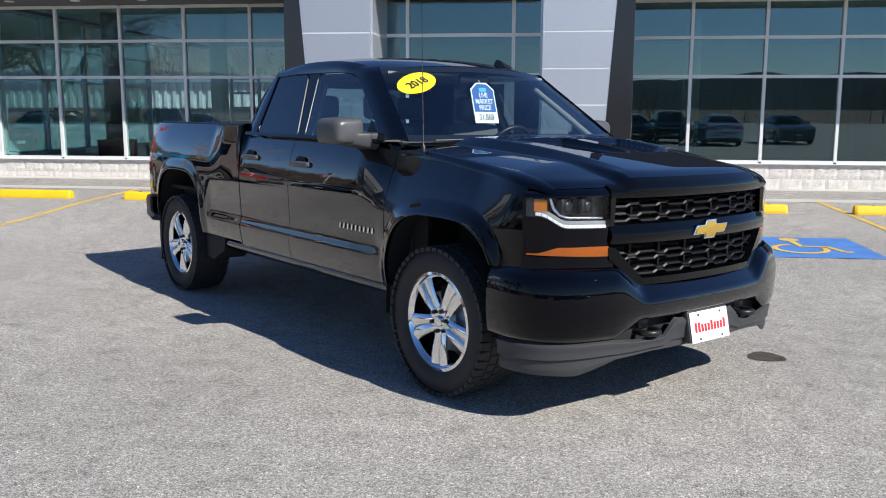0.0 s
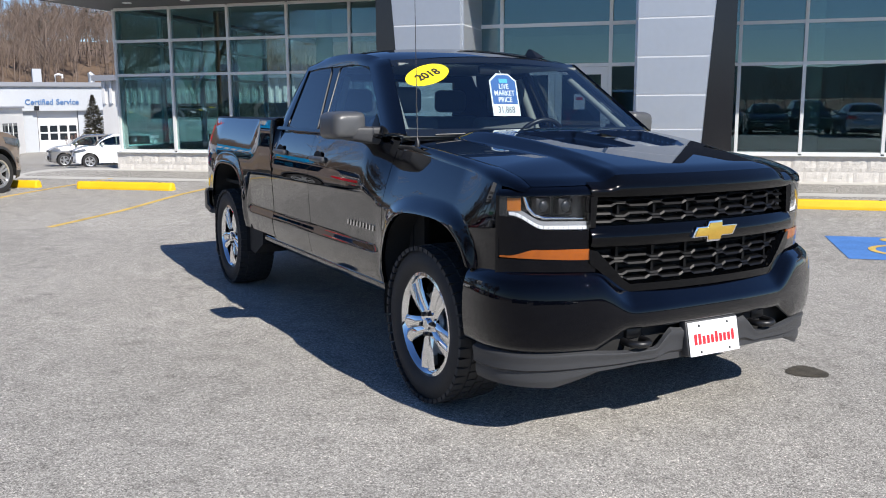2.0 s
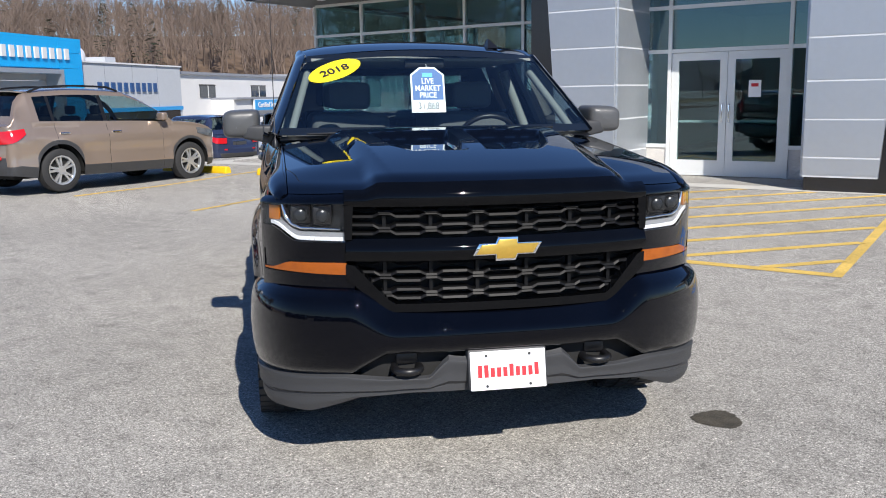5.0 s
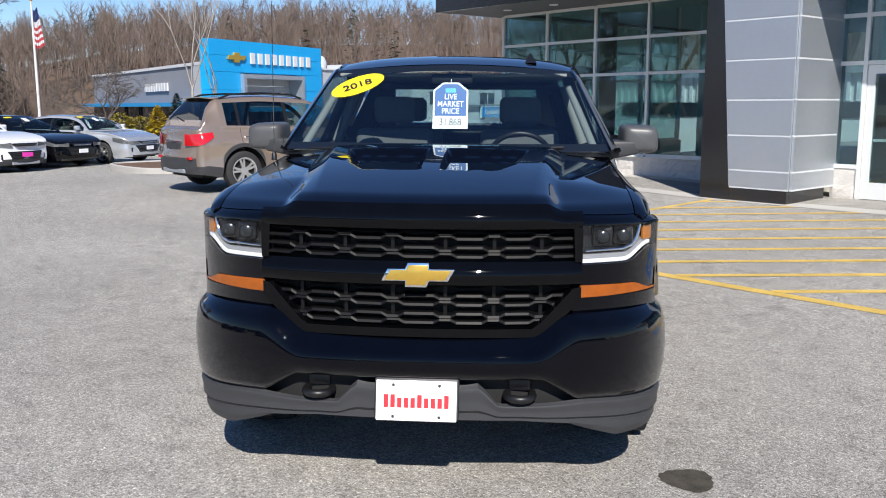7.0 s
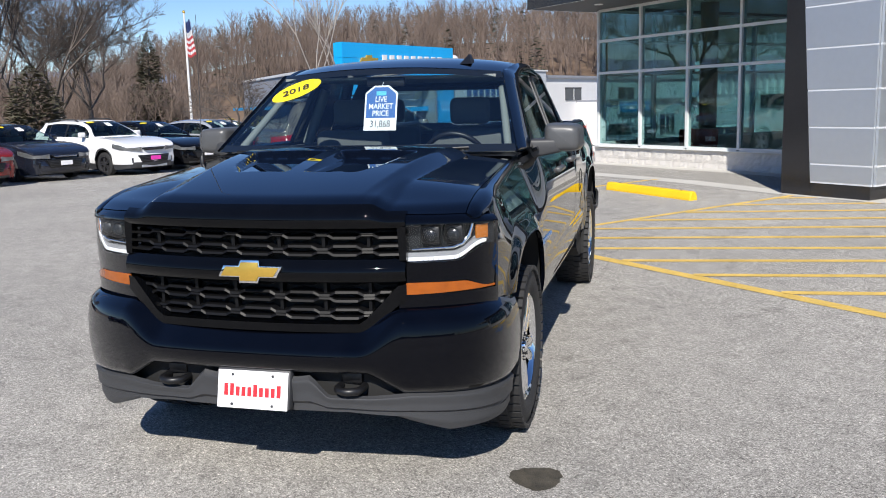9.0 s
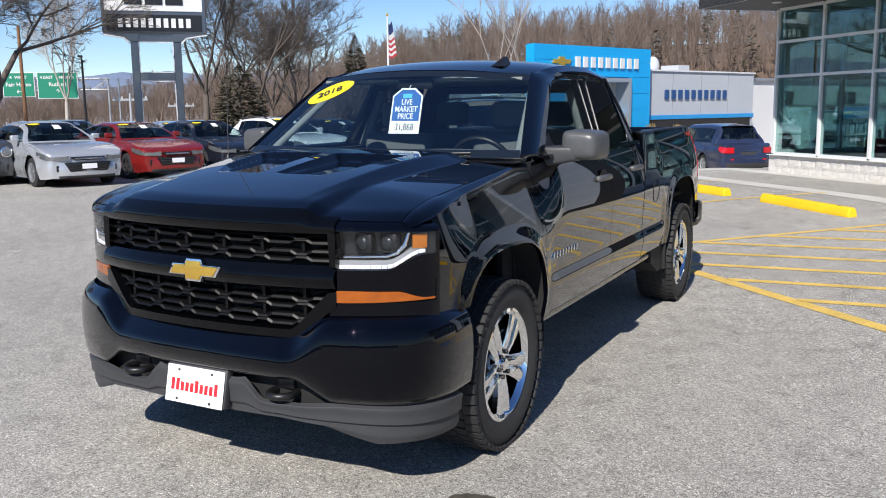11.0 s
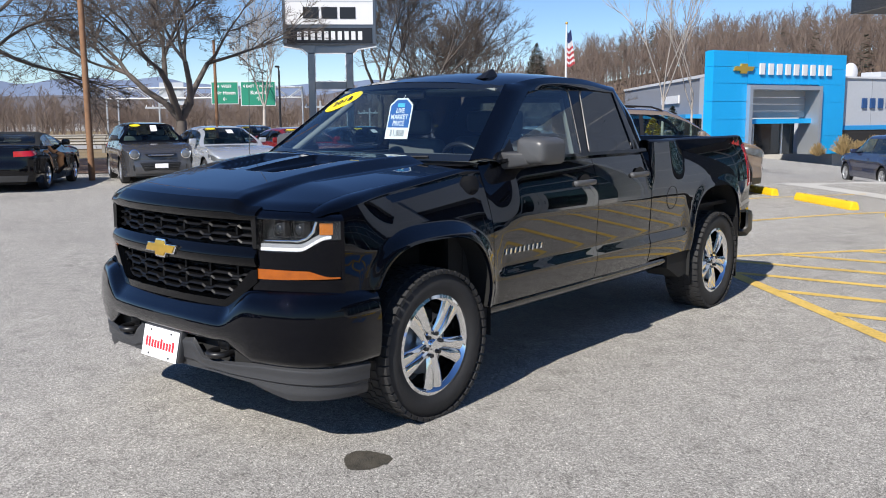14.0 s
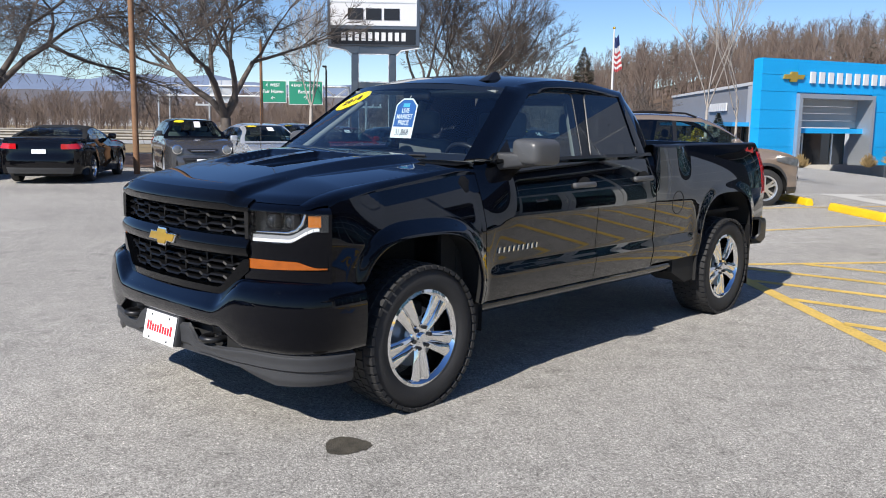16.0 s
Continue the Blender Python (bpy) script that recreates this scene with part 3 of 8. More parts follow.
def portal_column(x_in, x_out_top, x_out_bot, x_edge, sgn):
    """A silver panelled pier whose outer edge leans, with a black wedge filling the rest; both on a black plinth."""
    th = empty("entrance_pier")
    yf, yb = 9.2, 10.35
    top, bot = 5.0, 0.34
    zs = [bot, 0.60, 1.12, 1.64, 2.22, 2.80, 3.38, 3.96, 4.54, top]
    def xo(z):
        return x_out_bot + (x_out_top - x_out_bot) * (z - bot) / (3.3 - bot)
    g = 0.014
    box("core", min(x_in, x_edge) + 0.03, max(x_in, x_edge) - 0.03, yf + 0.03, yb, 0.14, top, M_JOINT, th)
    for z0, z1 in zip(zs, zs[1:]):
        a, b = z0 + g, z1 - g
        prism("panel", [(x_in, a), (xo(a), a), (xo(b), b), (x_in, b)], yf, yf + 0.04, M_GREYPANEL, th)
        xi0, xi1 = (x_in, x_in - 0.04 * sgn)
        box("side_panel", min(xi0, xi1), max(xi0, xi1), yf + 0.046, yb + 0.2, a, b, M_GREYPANEL, th)
        prism("reveal_strip", [(x_in + 0.004 * sgn, z0 - g), (xo(z0) - 0.004 * sgn, z0 - g), (xo(z0) - 0.004 * sgn, z0 + g), (x_in + 0.004 * sgn, z0 + g)], yf + 0.005, yf + 0.035, M_JOINT, th)
        box("reveal_strip", min(xi0, xi1) + 0.004, max(xi0, xi1) - 0.004, yf + 0.04, yb + 0.19, z0 - g, z0 + g, M_JOINT, th)
    gap = 0.008 * sgn
    prism("wedge", [(xo(0.15) + gap, 0.15), (x_edge, 0.15), (x_edge, top), (xo(top) + gap, top)], yf + 0.006, yf + 0.5, M_BLACKPANEL, th)
    box("side_panel", min(x_edge, x_edge - 0.03 * sgn), max(x_edge, x_edge - 0.03 * sgn), yf + 0.51, FY, 0.15, top, M_BLACKPANEL, th)
    box("plinth", min(x_in, x_edge) + 0.02, max(x_in, x_edge) - 0.02, yf + 0.015, yb, 0.05, bot - 0.01, M_BLACKPANEL, th)
    return tagged(th, "silver grey panelled entrance pier with a leaning edge and black wedge", "pier", group="entrance piers", kind="structure")


portal_column(-3.05, -4.23, -4.0, -4.50, -1)
portal_column(-0.24, 0.91, 0.72, 1.20, 1)
tagged(box("portal_lintel", -4.5, 1.2, 9.25, 10.4, 4.3, 5.0, M_GREYPANEL), "silver grey lintel over the entrance", "lintel", kind="structure")
tagged(box("portal_soffit", -3.03, -0.26, 9.3, 10.56, 3.56, 3.60, M_GREYPANEL), "grey soffit over the entrance doors", "ceiling", kind="structure")


def entrance():
    y = 10.55
    th = empty("door_1")
    tagged(th, "pair of closed glazed entrance doors in pale aluminium frames", "door", kind="structure")
    L, R = -2.64, -0.76
    zt = 2.17
    for x in (L, R):
        box("jamb", x - 0.03, x + 0.03, y - 0.05, y + 0.07, ZF, 3.56, M_MULLION, th)
    for z in (zt, Z2):
        box("transom", L + 0.03, R - 0.03, y - 0.045, y + 0.06, z - 0.03, z + 0.03, M_MULLION, th)
    for z0, z1 in ((zt + 0.03, Z2 - 0.03), (Z2 + 0.03, 3.56)):
        p = box("pane", L + 0.03, R - 0.03, y, y + 0.006, z0, z1, M_WINGLASS, th)
        p.visible_shadow = False
    mid = (L + R) / 2
    for a, b, s in ((L + 0.035, mid - 0.004, 1), (mid + 0.004, R - 0.035, -1)):
        bm = bmesh.new()
        st = 0.115
        add_box(bm, a, a + st, y - 0.03, y + 0.02, ZF + 0.01, zt - 0.035)
        add_box(bm, b - st, b, y - 0.03, y + 0.02, ZF + 0.01, zt - 0.035)
        add_box(bm, a + st, b - st, y - 0.03, y + 0.02, ZF + 0.01, ZF + 0.26)
        add_box(bm, a + st, b - st, y - 0.03, y + 0.02, zt - 0.16, zt - 0.035)
        leaf = part("leaf", bm, M_MULLION, th)
        p = box("pane", a + st, b - st, y - 0.008, y - 0.002, ZF + 0.26, zt - 0.16, M_WINGLASS, leaf)
        p.visible_shadow = False
        box("push_bar", a + st, b - st, y + 0.03, y + 0.06, 1.02, 1.06, M_MULLION, leaf)
        hx = b - 0.05 if s == 1 else a + 0.05
        bm = bmesh.new()
        add_tube(bm, [(hx, y - 0.03, 1.02), (hx, y - 0.085, 1.04), (hx, y - 0.09, 1.12), (hx, y - 0.09, 1.22), (hx, y - 0.085, 1.30), (hx, y - 0.03, 1.32)], 0.012, 8)
        part("pull_handle", bm, M_CHROME, leaf, "bent chrome pull handle", smooth=50)
    box("notice", mid + 0.33, mid + 0.52, y - 0.012, y - 0.0095, 1.42, 1.68, M_WHITE, th, "white paper notice taped to the glass")
    box("notice_print", mid + 0.37, mid + 0.48, y - 0.0135, y - 0.0125, 1.58, 1.63, M_RED, th)
    for a, b in ((-3.06, L - 0.03), (R + 0.03, -0.22)):
        w = empty("window_side")
        tagged(w, "narrow side light beside the entrance doors", "window", kind="structure")
        for z in (Z0, zt, Z2):
            box("transom", a, b, y - 0.045, y + 0.06, z - 0.03, z + 0.03, M_MULLION, w)
        for z0, z1 in ((Z0 + 0.03, zt - 0.03), (zt + 0.03, Z2 - 0.03), (Z2 + 0.03, 3.56)):
            p = box("pane", a, b, y, y + 0.006, z0, z1, M_WINGLASS, w)
            p.visible_shadow = False
        block_wall("wall_low_entry", a, b, y - 0.06, ZF - 0.02, Z0 - 0.03, "white split-faced block below the side light")


entrance()

# ---- the pickup: built facing -y about its front axle, then turned into place ----
TRUCK = pose(0, 0, 0.0, 0, 0.5, 44.88)
HW = 0.985


def plan(u, w=0.98, yc=-0.50, a=0.450, n=2.2):
    """A point of the nose's outline seen from above; u from -1 (its right side) to 1."""
    f = u * math.pi / 2
    s, c = math.sin(f), math.cos(f)
    return (math.copysign(w * abs(s) ** (2 / n), s), yc - a * abs(c) ** (2 / n))


def nose_y(x, w=0.98, yc=-0.50, a=0.450, n=2.2):
    k = max(0.0, 1 - (abs(x) / w) ** n)
    return yc - a * k ** (1 / n)


FA, RA, FR, RR = 0.0, 3.565, 0.468, 0.475
FZ, RZ, FC, RC = 0.535, 0.585, 0.43, 0.44
AP = 3.2


def arch(y, c, r, h, zc):
    k = 1 - abs((y - c) / r) ** AP
    return zc + h * k ** (1 / AP) if k > 0 else 0.0


def side_bottom(y):
    rocker = 0.525 if y < 2.4 else 0.545
    if y > 3.7:
        rocker = 0.60
    if y < -0.35:
        rocker = 0.77
    return max(rocker, arch(y, FA, FR, FZ, FC), arch(y, RA, RR, RZ, RC))


def side_x(y, z):
    """Half width of the body side: flat doors with a low stepped body line under round shoulders, squared arch flares."""
    x = HW
    f = smoothstep(0.80, 0.40, y) * (0.25 + 0.75 * smoothstep(-0.60, -0.25, y))
    if z > 1.0:
        x -= (0.074 * (1 - f) - 0.056 * smoothstep(2.34, 2.42, y) * smoothstep(2.98, 2.68, y)) * ((z - 1.0) / 0.335) ** 2
    if z > 0.95:
        x -= 0.105 * f * ((z - 0.95) / 0.30) ** 1.25
    k = smoothstep(0.50, 0.62, y) * smoothstep(3.02, 2.92, y)
    x -= 0.013 * min(1.0, max(0.0, (1.0 - z) / 0.25)) * k
    x += 0.016 * smoothstep(0.745, 0.665, z) * k
    if z < 0.68:
        x -= 0.030 * ((0.68 - z) / 0.17) ** 1.6
    for c, r, h, zc, fl in ((FA, FR, FZ, FC, 0.026), (RA, RR, RZ, RC, 0.017)):
        d = (abs((y - c) / r) ** AP + (max(0.0, z - zc) / h) ** AP) ** (1 / AP)
        x += fl * smoothstep(1.17, 1.0, d)
    if y < -0.28:
        x -= 0.036 * ((-0.28 - y) / 0.33) ** 2
    if y > 3.9:
        x -= 0.035 * ((y - 3.9) / 0.46) ** 2
    return x


def column_ys(y0, y1, step=0.025):
    ys = [y0, y1]
    n = max(2, int((y1 - y0) / step))
    ys += [y0 + (y1 - y0) * i / n for i in range(n + 1)]
    for c, r in ((FA, FR), (RA, RR)):
        ys += [c - r * math.cos(math.pi * i / 44) * 0.9999 for i in range(45)] + [c - r - 0.002, c + r + 0.002]
    return sorted({round(v, 4) for v in ys if y0 - 1e-6 <= v <= y1 + 1e-6})


def side_panel(name, y0, y1, top, s, parent, label=""):
    cols = []
    N = 56
    for y in column_ys(y0, y1):
        b, t = side_bottom(y), top(y)
        col = []
        for j in range(N + 1):
            z = b + (t - b) * j / N
            col.append((s * side_x(y, z), y, z))
        cols.append(col)
    return sheet(name, cols, M_PAINT, parent, label, flip=s > 0, thick=0.02, smooth=38)


def nose_strip(name, z0, z1, u0, u1, material, parent, label="", off=lambda t: 0.0, n=60, rows=10, thick=0.02, w=0.98, a=0.450, yc=-0.50, pw=2.2, offx=None):
    """A band wrapped round the nose; z0 and z1 are functions of x, off pushes it outwards with height."""
    rr = []
    for j in range(rows + 1):
        t = j / rows
        row = []
        for i in range(n + 1):
            u = u0 + (u1 - u0) * i / n
            x, y = plan(u, w, yc, a, pw)
            d = off(t) + (offx(abs(x)) if offx else 0.0)
            ln = math.hypot(x * 0.35, y - yc) or 1
            x2, y2 = x + d * (x * 0.35) / ln, y + d * (y - yc) / ln
            row.append((x2, y2, z0(abs(x)) + (z1(abs(x)) - z0(abs(x))) * t))
        rr.append(row)
    return sheet(name, rr, material, parent, label, thick=thick, smooth=40)


def u_of(x, w=0.98, n=2.2):
    return math.copysign(math.asin(min(1, (abs(x) / w) ** (n / 2))) / (math.pi / 2), x)


def bent_plate(name, x0, x1, zlo, zhi, dy, material, parent, label="", n=24, thick=0.02, rows=4, bow=0.0, lean=0.0):
    """A plate that follows the curve of the nose between two heights, dy behind it."""
    rr = []
    for j in range(rows + 1):
        row = []
        for i in range(n + 1):
            x = x0 + (x1 - x0) * i / n
            t = j / rows
            row.append((x, nose_y(x) + dy - bow * math.sin(math.pi * t) + lean * t ** 2.2, zlo(abs(x)) + (zhi(abs(x)) - zlo(abs(x))) * t))
        rr.append(row)
    return sheet(name, rr, material, parent, label, thick=thick, smooth=40)


def hood_z(x, y):
    t = (y + 0.95) / 1.30
    base = 1.215 + 0.155 * t - 0.02 * t * t
    ax = abs(x)
    z = base - 0.045 * (ax / 0.86) ** 3 + 0.010 * math.sin(math.pi * min(1.0, max(0.0, t))) * (1 - min(1.0, ax / 0.845) ** 4)
    # raised middle with creased edges that spread towards the windscreen
    u = min(1.0, max(0.0, (y + 0.92) / 1.14))
    crest = 1.215 + 0.166 * (1 - (1 - u) ** 1.6)
    edge = 0.50 + 0.11 * (y + 0.95)
    z += (crest - base - 0.010 * math.sin(math.pi * min(1.0, max(0.0, t)))) * min(1.0, max(0.0, (edge - ax) / 0.085))
    # a flat-floored pocket either side of a spine
    outer = min(0.29 + 0.55 * (y + 0.48), 0.363 + 0.20 * (y + 0.35))
    inside = min(1.0, max(0.0, (outer - ax) / 0.022)) * min(1.0, max(0.0, (ax - 0.042) / 0.022))
    inside *= min(1.0, max(0.0, (y + 0.48) / 0.018)) * min(1.0, max(0.0, (0.03 - y) / 0.035))
    floor_z = 1.291 + 0.085 * (y + 0.48)
    z += min(0.0, floor_z - z) * inside
    # the leading edge steps down beside the grille and rolls over
    z -= 0.034 * smoothstep(0.49, 0.56, ax) * smoothstep(-0.45, -0.84, y)
    z -= 0.020 * smoothstep(0.15, 0.0, y - nose_y(min(ax, 0.97))) ** 2
    return z


def fender_top(y):
    return hood_z(0.845, min(y, 0.36)) - 0.045


def spoked_wheel(parent, name, loc, outward):
    """A wheel: tyre with tread blocks, bright five-spoke rim, brake disc, six nuts."""
    th = empty(name, Matrix.Translation(loc) @ (pose(0, 0, 0, 0, 0, 0) if outward > 0 else pose(0, 0, 0, 0, 0, 180)))
    th.parent = parent
    R, w = 0.405, 0.135
    prof = [(-w + 0.02, 0.262), (-w, 0.285), (-w - 0.006, 0.33), (-w + 0.008, 0.378), (-w + 0.03, 0.396), (-0.06, 0.401), (0, 0.402), (0.06, 0.401), (w - 0.03, 0.396), (w - 0.008, 0.378), (w + 0.006, 0.33), (w, 0.285), (w - 0.02, 0.262)]
    n = 64
    rows = [[(a, r * math.cos(k * math.tau / n), r * math.sin(k * math.tau / n)) for k in range(n)] for a, r in prof]
    tyre = sheet("tyre", rows, M_RUBBER, th, "", flip=True, closed=True, smooth=50)
    bm = bmesh.new()
    for k in range(48):
        for a0, a1, sh in ((-0.142, -0.085, 0.0), (-0.075, -0.028, 0.5), (-0.02, 0.02, 0.0), (0.028, 0.075, 0.5), (0.085, 0.142, 0.0)):
            edge = abs(a0) > 0.08 or abs(a1) > 0.08
            m = Matrix.Rotation((k + sh) * math.tau / 48, 4, "X")
            add_box(bm, a0, a1, -0.0195, 0.0195, 0.392 if not edge else 0.380, 0.407 if not edge else 0.401, m=m)
    part("tread", bm, M_RUBBER, tyre)
    # rim barrel and lip
    prof = [(0.085, 0.190), (0.02, 0.225), (-0.09, 0.245), (-0.10, 0.262)]
    rows = [[(a, r * math.cos(k * math.tau / n), r * math.sin(k * math.tau / n)) for k in range(n)] for a, r in prof[1:]]
    sheet("rim_barrel", rows, M_UNDER, th, "", closed=True)
    prof = [(0.095, 0.232), (0.112, 0.238), (0.124, 0.252), (0.120, 0.268), (0.104, 0.268)]
    rows = [[(a, r * math.cos(k * math.tau / n), r * math.sin(k * math.tau / n)) for k in range(n)] for a, r in prof]
    rim = sheet("rim", rows, M_CHROME, th, "bright five-spoke alloy rim", flip=True, closed=True, smooth=50)
    for k in range(5):
        bm = bmesh.new()
        m = Matrix.Rotation(k * math.tau / 5 + math.pi, 4, "X")
        for sd in (-1, 1):
            # each spoke is a pair of blades with a groove between
            sec = []
            for r, c, hw2, xa in ((0.050, 0.021, 0.022, 0.098), (0.11, 0.026, 0.026, 0.108), (0.18, 0.033, 0.032, 0.112), (0.245, 0.041, 0.040, 0.110)):
                sec.append([(xa - 0.010, sd * (c + hw2), r), (xa, sd * (c + hw2 * 0.55), r), (xa + 0.004, sd * c, r), (xa - 0.003, sd * (c - hw2 * 0.7), r), (xa - 0.009, sd * max(0.001, c - hw2), r), (xa - 0.05, sd * (c), r)])
            vs = [[bm.verts.new(p) for p in s2] for s2 in sec]
            for a, b in zip(vs, vs[1:]):
                for j in range(6):
                    bm.faces.new((a[j], a[(j + 1) % 6], b[(j + 1) % 6], b[j]))
            bm.faces.new(vs[0])
            bm.faces.new(vs[-1])
        bmesh.ops.recalc_face_normals(bm, faces=bm.faces[:])
        bmesh.ops.transform(bm, matrix=m, verts=bm.verts[:])
        part("spoke", bm, M_CHROME, rim, smooth=28)
    bm = bmesh.new()
    add_tube(bm, [(0.05, 0, 0), (0.094, 0, 0), (0.100, 0, 0)], [0.082, 0.082, 0.074], 32)
    hub = part("hub", bm, M_CHROME, rim, smooth=30)
    bm = bmesh.new()
    add_tube(bm, [(0.10, 0, 0), (0.112, 0, 0), (0.116, 0, 0)], [0.032, 0.030, 0.024], 24)
    part("centre_cap", bm, M_CHROME, rim, "chrome centre cap", smooth=30)
    for k in range(6):
        a = k * math.tau / 6 + 0.2
        bm = bmesh.new()
        add_tube(bm, [(0.09, 0.060 * math.cos(a), 0.060 * math.sin(a)), (0.115, 0.060 * math.cos(a), 0.060 * math.sin(a))], [0.013, 0.011], 6)
        part("wheel_nut", bm, M_BLKPLASTIC, rim)
    bm = bmesh.new()
    add_tube(bm, [(0.0, 0, 0), (0.03, 0, 0)], 0.17, 32)
    part("brake_disc", bm, M_GREYPANEL, th, "steel brake disc", smooth=30)
    bm = bmesh.new()
    add_box(bm, -0.02, 0.05, -0.06, 0.06, 0.10, 0.185, 0.01)
    part("brake_caliper", bm, M_UNDER, th)
    return th


def grille(parent, z_lines, half, z0, z1, lower):
    """Dark honeycomb bars behind the surround."""
    th = bent_plate("grille_backing", -half - 0.03, half + 0.03, lambda x: z0 - 0.03, lambda x: z1 + 0.03, 0.085, M_UNDER, parent, thick=0.005)
    xs = [-0.475, -0.292, -0.103, 0.103, 0.292, 0.475]
    for zi, z in enumerate(z_lines):
        knots = [-half]
        for x in xs:
            knots += [x - 0.045, x - 0.022, x + 0.022, x + 0.045]
        knots += [half]
        pts = []
        for x in knots:
            if abs(x) > half:
                continue
            d = min(abs(x - c) for c in xs)
            dz = 0.0
            if d < 0.03:
                dz = 0.012 if zi % 2 == 0 else -0.012
            pts.append((x, z + dz))
        bm = bmesh.new()
        prev = None
        for x, zz in pts:
            y = nose_y(x) + 0.030
            ring = [bm.verts.new(p) for p in ((x, y, zz - 0.007), (x, y - 0.006, zz - 0.003), (x, y, zz + 0.006), (x, y + 0.035, zz + 0.012), (x, y + 0.035, zz - 0.009))]
            if prev:
                for j in range(5):
                    bm.faces.new((prev[j], prev[(j + 1) % 5], ring[(j + 1) % 5], ring[j]))
            prev = ring
        bmesh.ops.recalc_face_normals(bm, faces=bm.faces[:])
        part("grille_bar", bm, M_GRILLE, parent)
    # links of the honeycomb
    for zi, (a, b) in enumerate(zip(z_lines, z_lines[1:])):
        for x in xs:
            if abs(x) > half - 0.04:
                continue
            y = nose_y(x) + 0.042
            za = a + (0.012 if zi % 2 == 0 else -0.012)
            zb = b + (0.012 if (zi + 1) % 2 == 0 else -0.012)
            bm = bmesh.new()
            wd = 0.007
            vs = [(x - wd, y, za), (x + wd, y, za), (x + wd, y, zb), (x - wd, y, zb)]
            f = [bm.verts.new(p) for p in vs]
            g = [bm.verts.new((p[0], p[1] + 0.03, p[2])) for p in vs]
            bm.faces.new(f)
            for i in range(4):
                bm.faces.new((f[i], g[i], g[(i + 1) % 4], f[(i + 1) % 4]))
            part("grille_link", bm, M_GRILLE, parent)


def pickup():
    T = empty("pickup_truck", TRUCK)
    tagged(T, "glossy black crew pickup truck with chrome wheels, parked with price tag", "pickup truck")
    # --- sides
    for s in (1, -1):
        side_panel("fender", -0.61, 0.4975, fender_top, s, T)
        fd = side_panel("front_door", 0.5025, 1.6375, lambda y: 1.335, s, T)
        rd = side_panel("rear_door", 1.6425, 2.384, lambda y: 1.335, s, T)
        side_panel("bed_side", 2.396, 4.32, lambda y: 1.405, s, T)
        # bed rail cap and inner wall
        rows = []
        for y in [2.40 + i * (4.32 - 2.40) / 20 for i in range(21)]:
            xo = side_x(y, 1.405)
            rows.append([(s * (xo + 0.002), y, 1.398), (s * (xo - 0.004), y, 1.412), (s * (xo - 0.03), y, 1.420), (s * (xo - 0.085), y, 1.416), (s * (xo - 0.10), y, 1.40), (s * (xo - 0.11), y, 1.36), (s * (xo - 0.11), y, 0.86)])
        sheet("bed_rail", rows, M_BLKPLASTIC, T, "black plastic bed rail cap", flip=s > 0, smooth=50)
        # rocker
        rows = [[(s * x, y, z) for x, z in ((0.90, 0.54), (0.940, 0.525), (0.948, 0.49), (0.925, 0.455), (0.82, 0.445))] for y in (0.46, 0.8, 1.4, 2.0, 2.72)]
        sheet("rocker_panel", rows, M_PAINT, T, flip=s < 0, thick=0.01, smooth=60)
        # wheel liners
        for c, r, h, zc in ((FA, FR, FZ, FC), (RA, RR, RZ, RC)):
            rows = []
            for i in range(41):
                a = math.pi * i / 40
                ca = math.cos(a)
                y = c - (r + 0.012) * ca
                z = zc + (h + 0.012) * max(0.0, 1 - abs(ca) ** AP) ** (1 / AP)
                rows.append([(s * (HW - 0.004), y, z), (s * 0.60, y, z + 0.01), (s * 0.5, y, max(z - 0.15, 0.4))])
            rows.insert(0, [(p[0], p[1], 0.34) for p in rows[0]])
            rows.append([(p[0], p[1], 0.36) for p in rows[-1]])
            sheet("wheel_liner", rows, M_UNDER, T, smooth=60)
        # rear mud flap, and the guard ahead of the rear wheel
        prism("mud_flap", [(s * 0.72, 0.20), (s * 0.985, 0.20), (s * 0.985, 0.72), (s * 0.72, 0.72)], 4.02, 4.035, M_BLKPLASTIC, T, plane="xz")
        prism("mud_guard", [(2.95, 0.34), (3.14, 0.36), (3.14, 0.62), (2.72, 0.62), (2.74, 0.44)], s * 0.70, s * 0.955, M_UNDER, T, plane="yz")
        prism("mud_guard", [(0.42, 0.33), (0.50, 0.40), (0.52, 0.52), (0.40, 0.52)], s * 0.70, s * 0.955, M_UNDER, T, plane="yz")
        # door handles: a grey paddle over a black oval cup
        for dr, y0, z in ((fd, 1.36, 1.168), (rd, 2.10, 1.183)):
            rows = []
            for k in (1.0, 0.5, 0.02):
                rows.append([(s * (side_x(y0 + 0.12, z) + 0.003 + 0.002 * (1 - k)), y0 + 0.125 + 0.075 * k * math.cos(i * math.tau / 24), z + 0.004 + 0.050 * k * math.sin(i * math.tau / 24)) for i in range(24)])
            sheet("handle_cup", rows, M_UNDER, dr, "black recessed cup", flip=s < 0, closed=True)
            bm = bmesh.new()
            x = side_x(y0, z)
            add_box(bm, x - 0.002, x + 0.040, y0, y0 + 0.25, z - 0.021, z + 0.021, 0.017, seg=4)
            for v in bm.verts:
                e_ = abs(v.co.y - y0 - 0.125) / 0.125
                v.co.x -= 0.018 * e_ ** 2
                v.co.z = z + (v.co.z - z) * (1 - 0.18 * e_ ** 2)
            bmesh.ops.scale(bm, vec=(s, 1, 1), verts=bm.verts[:])
            bmesh.ops.recalc_face_normals(bm, faces=bm.faces[:])
            part("door_handle", bm, M_HANDLE, dr, "grey plastic door handle", smooth=40)
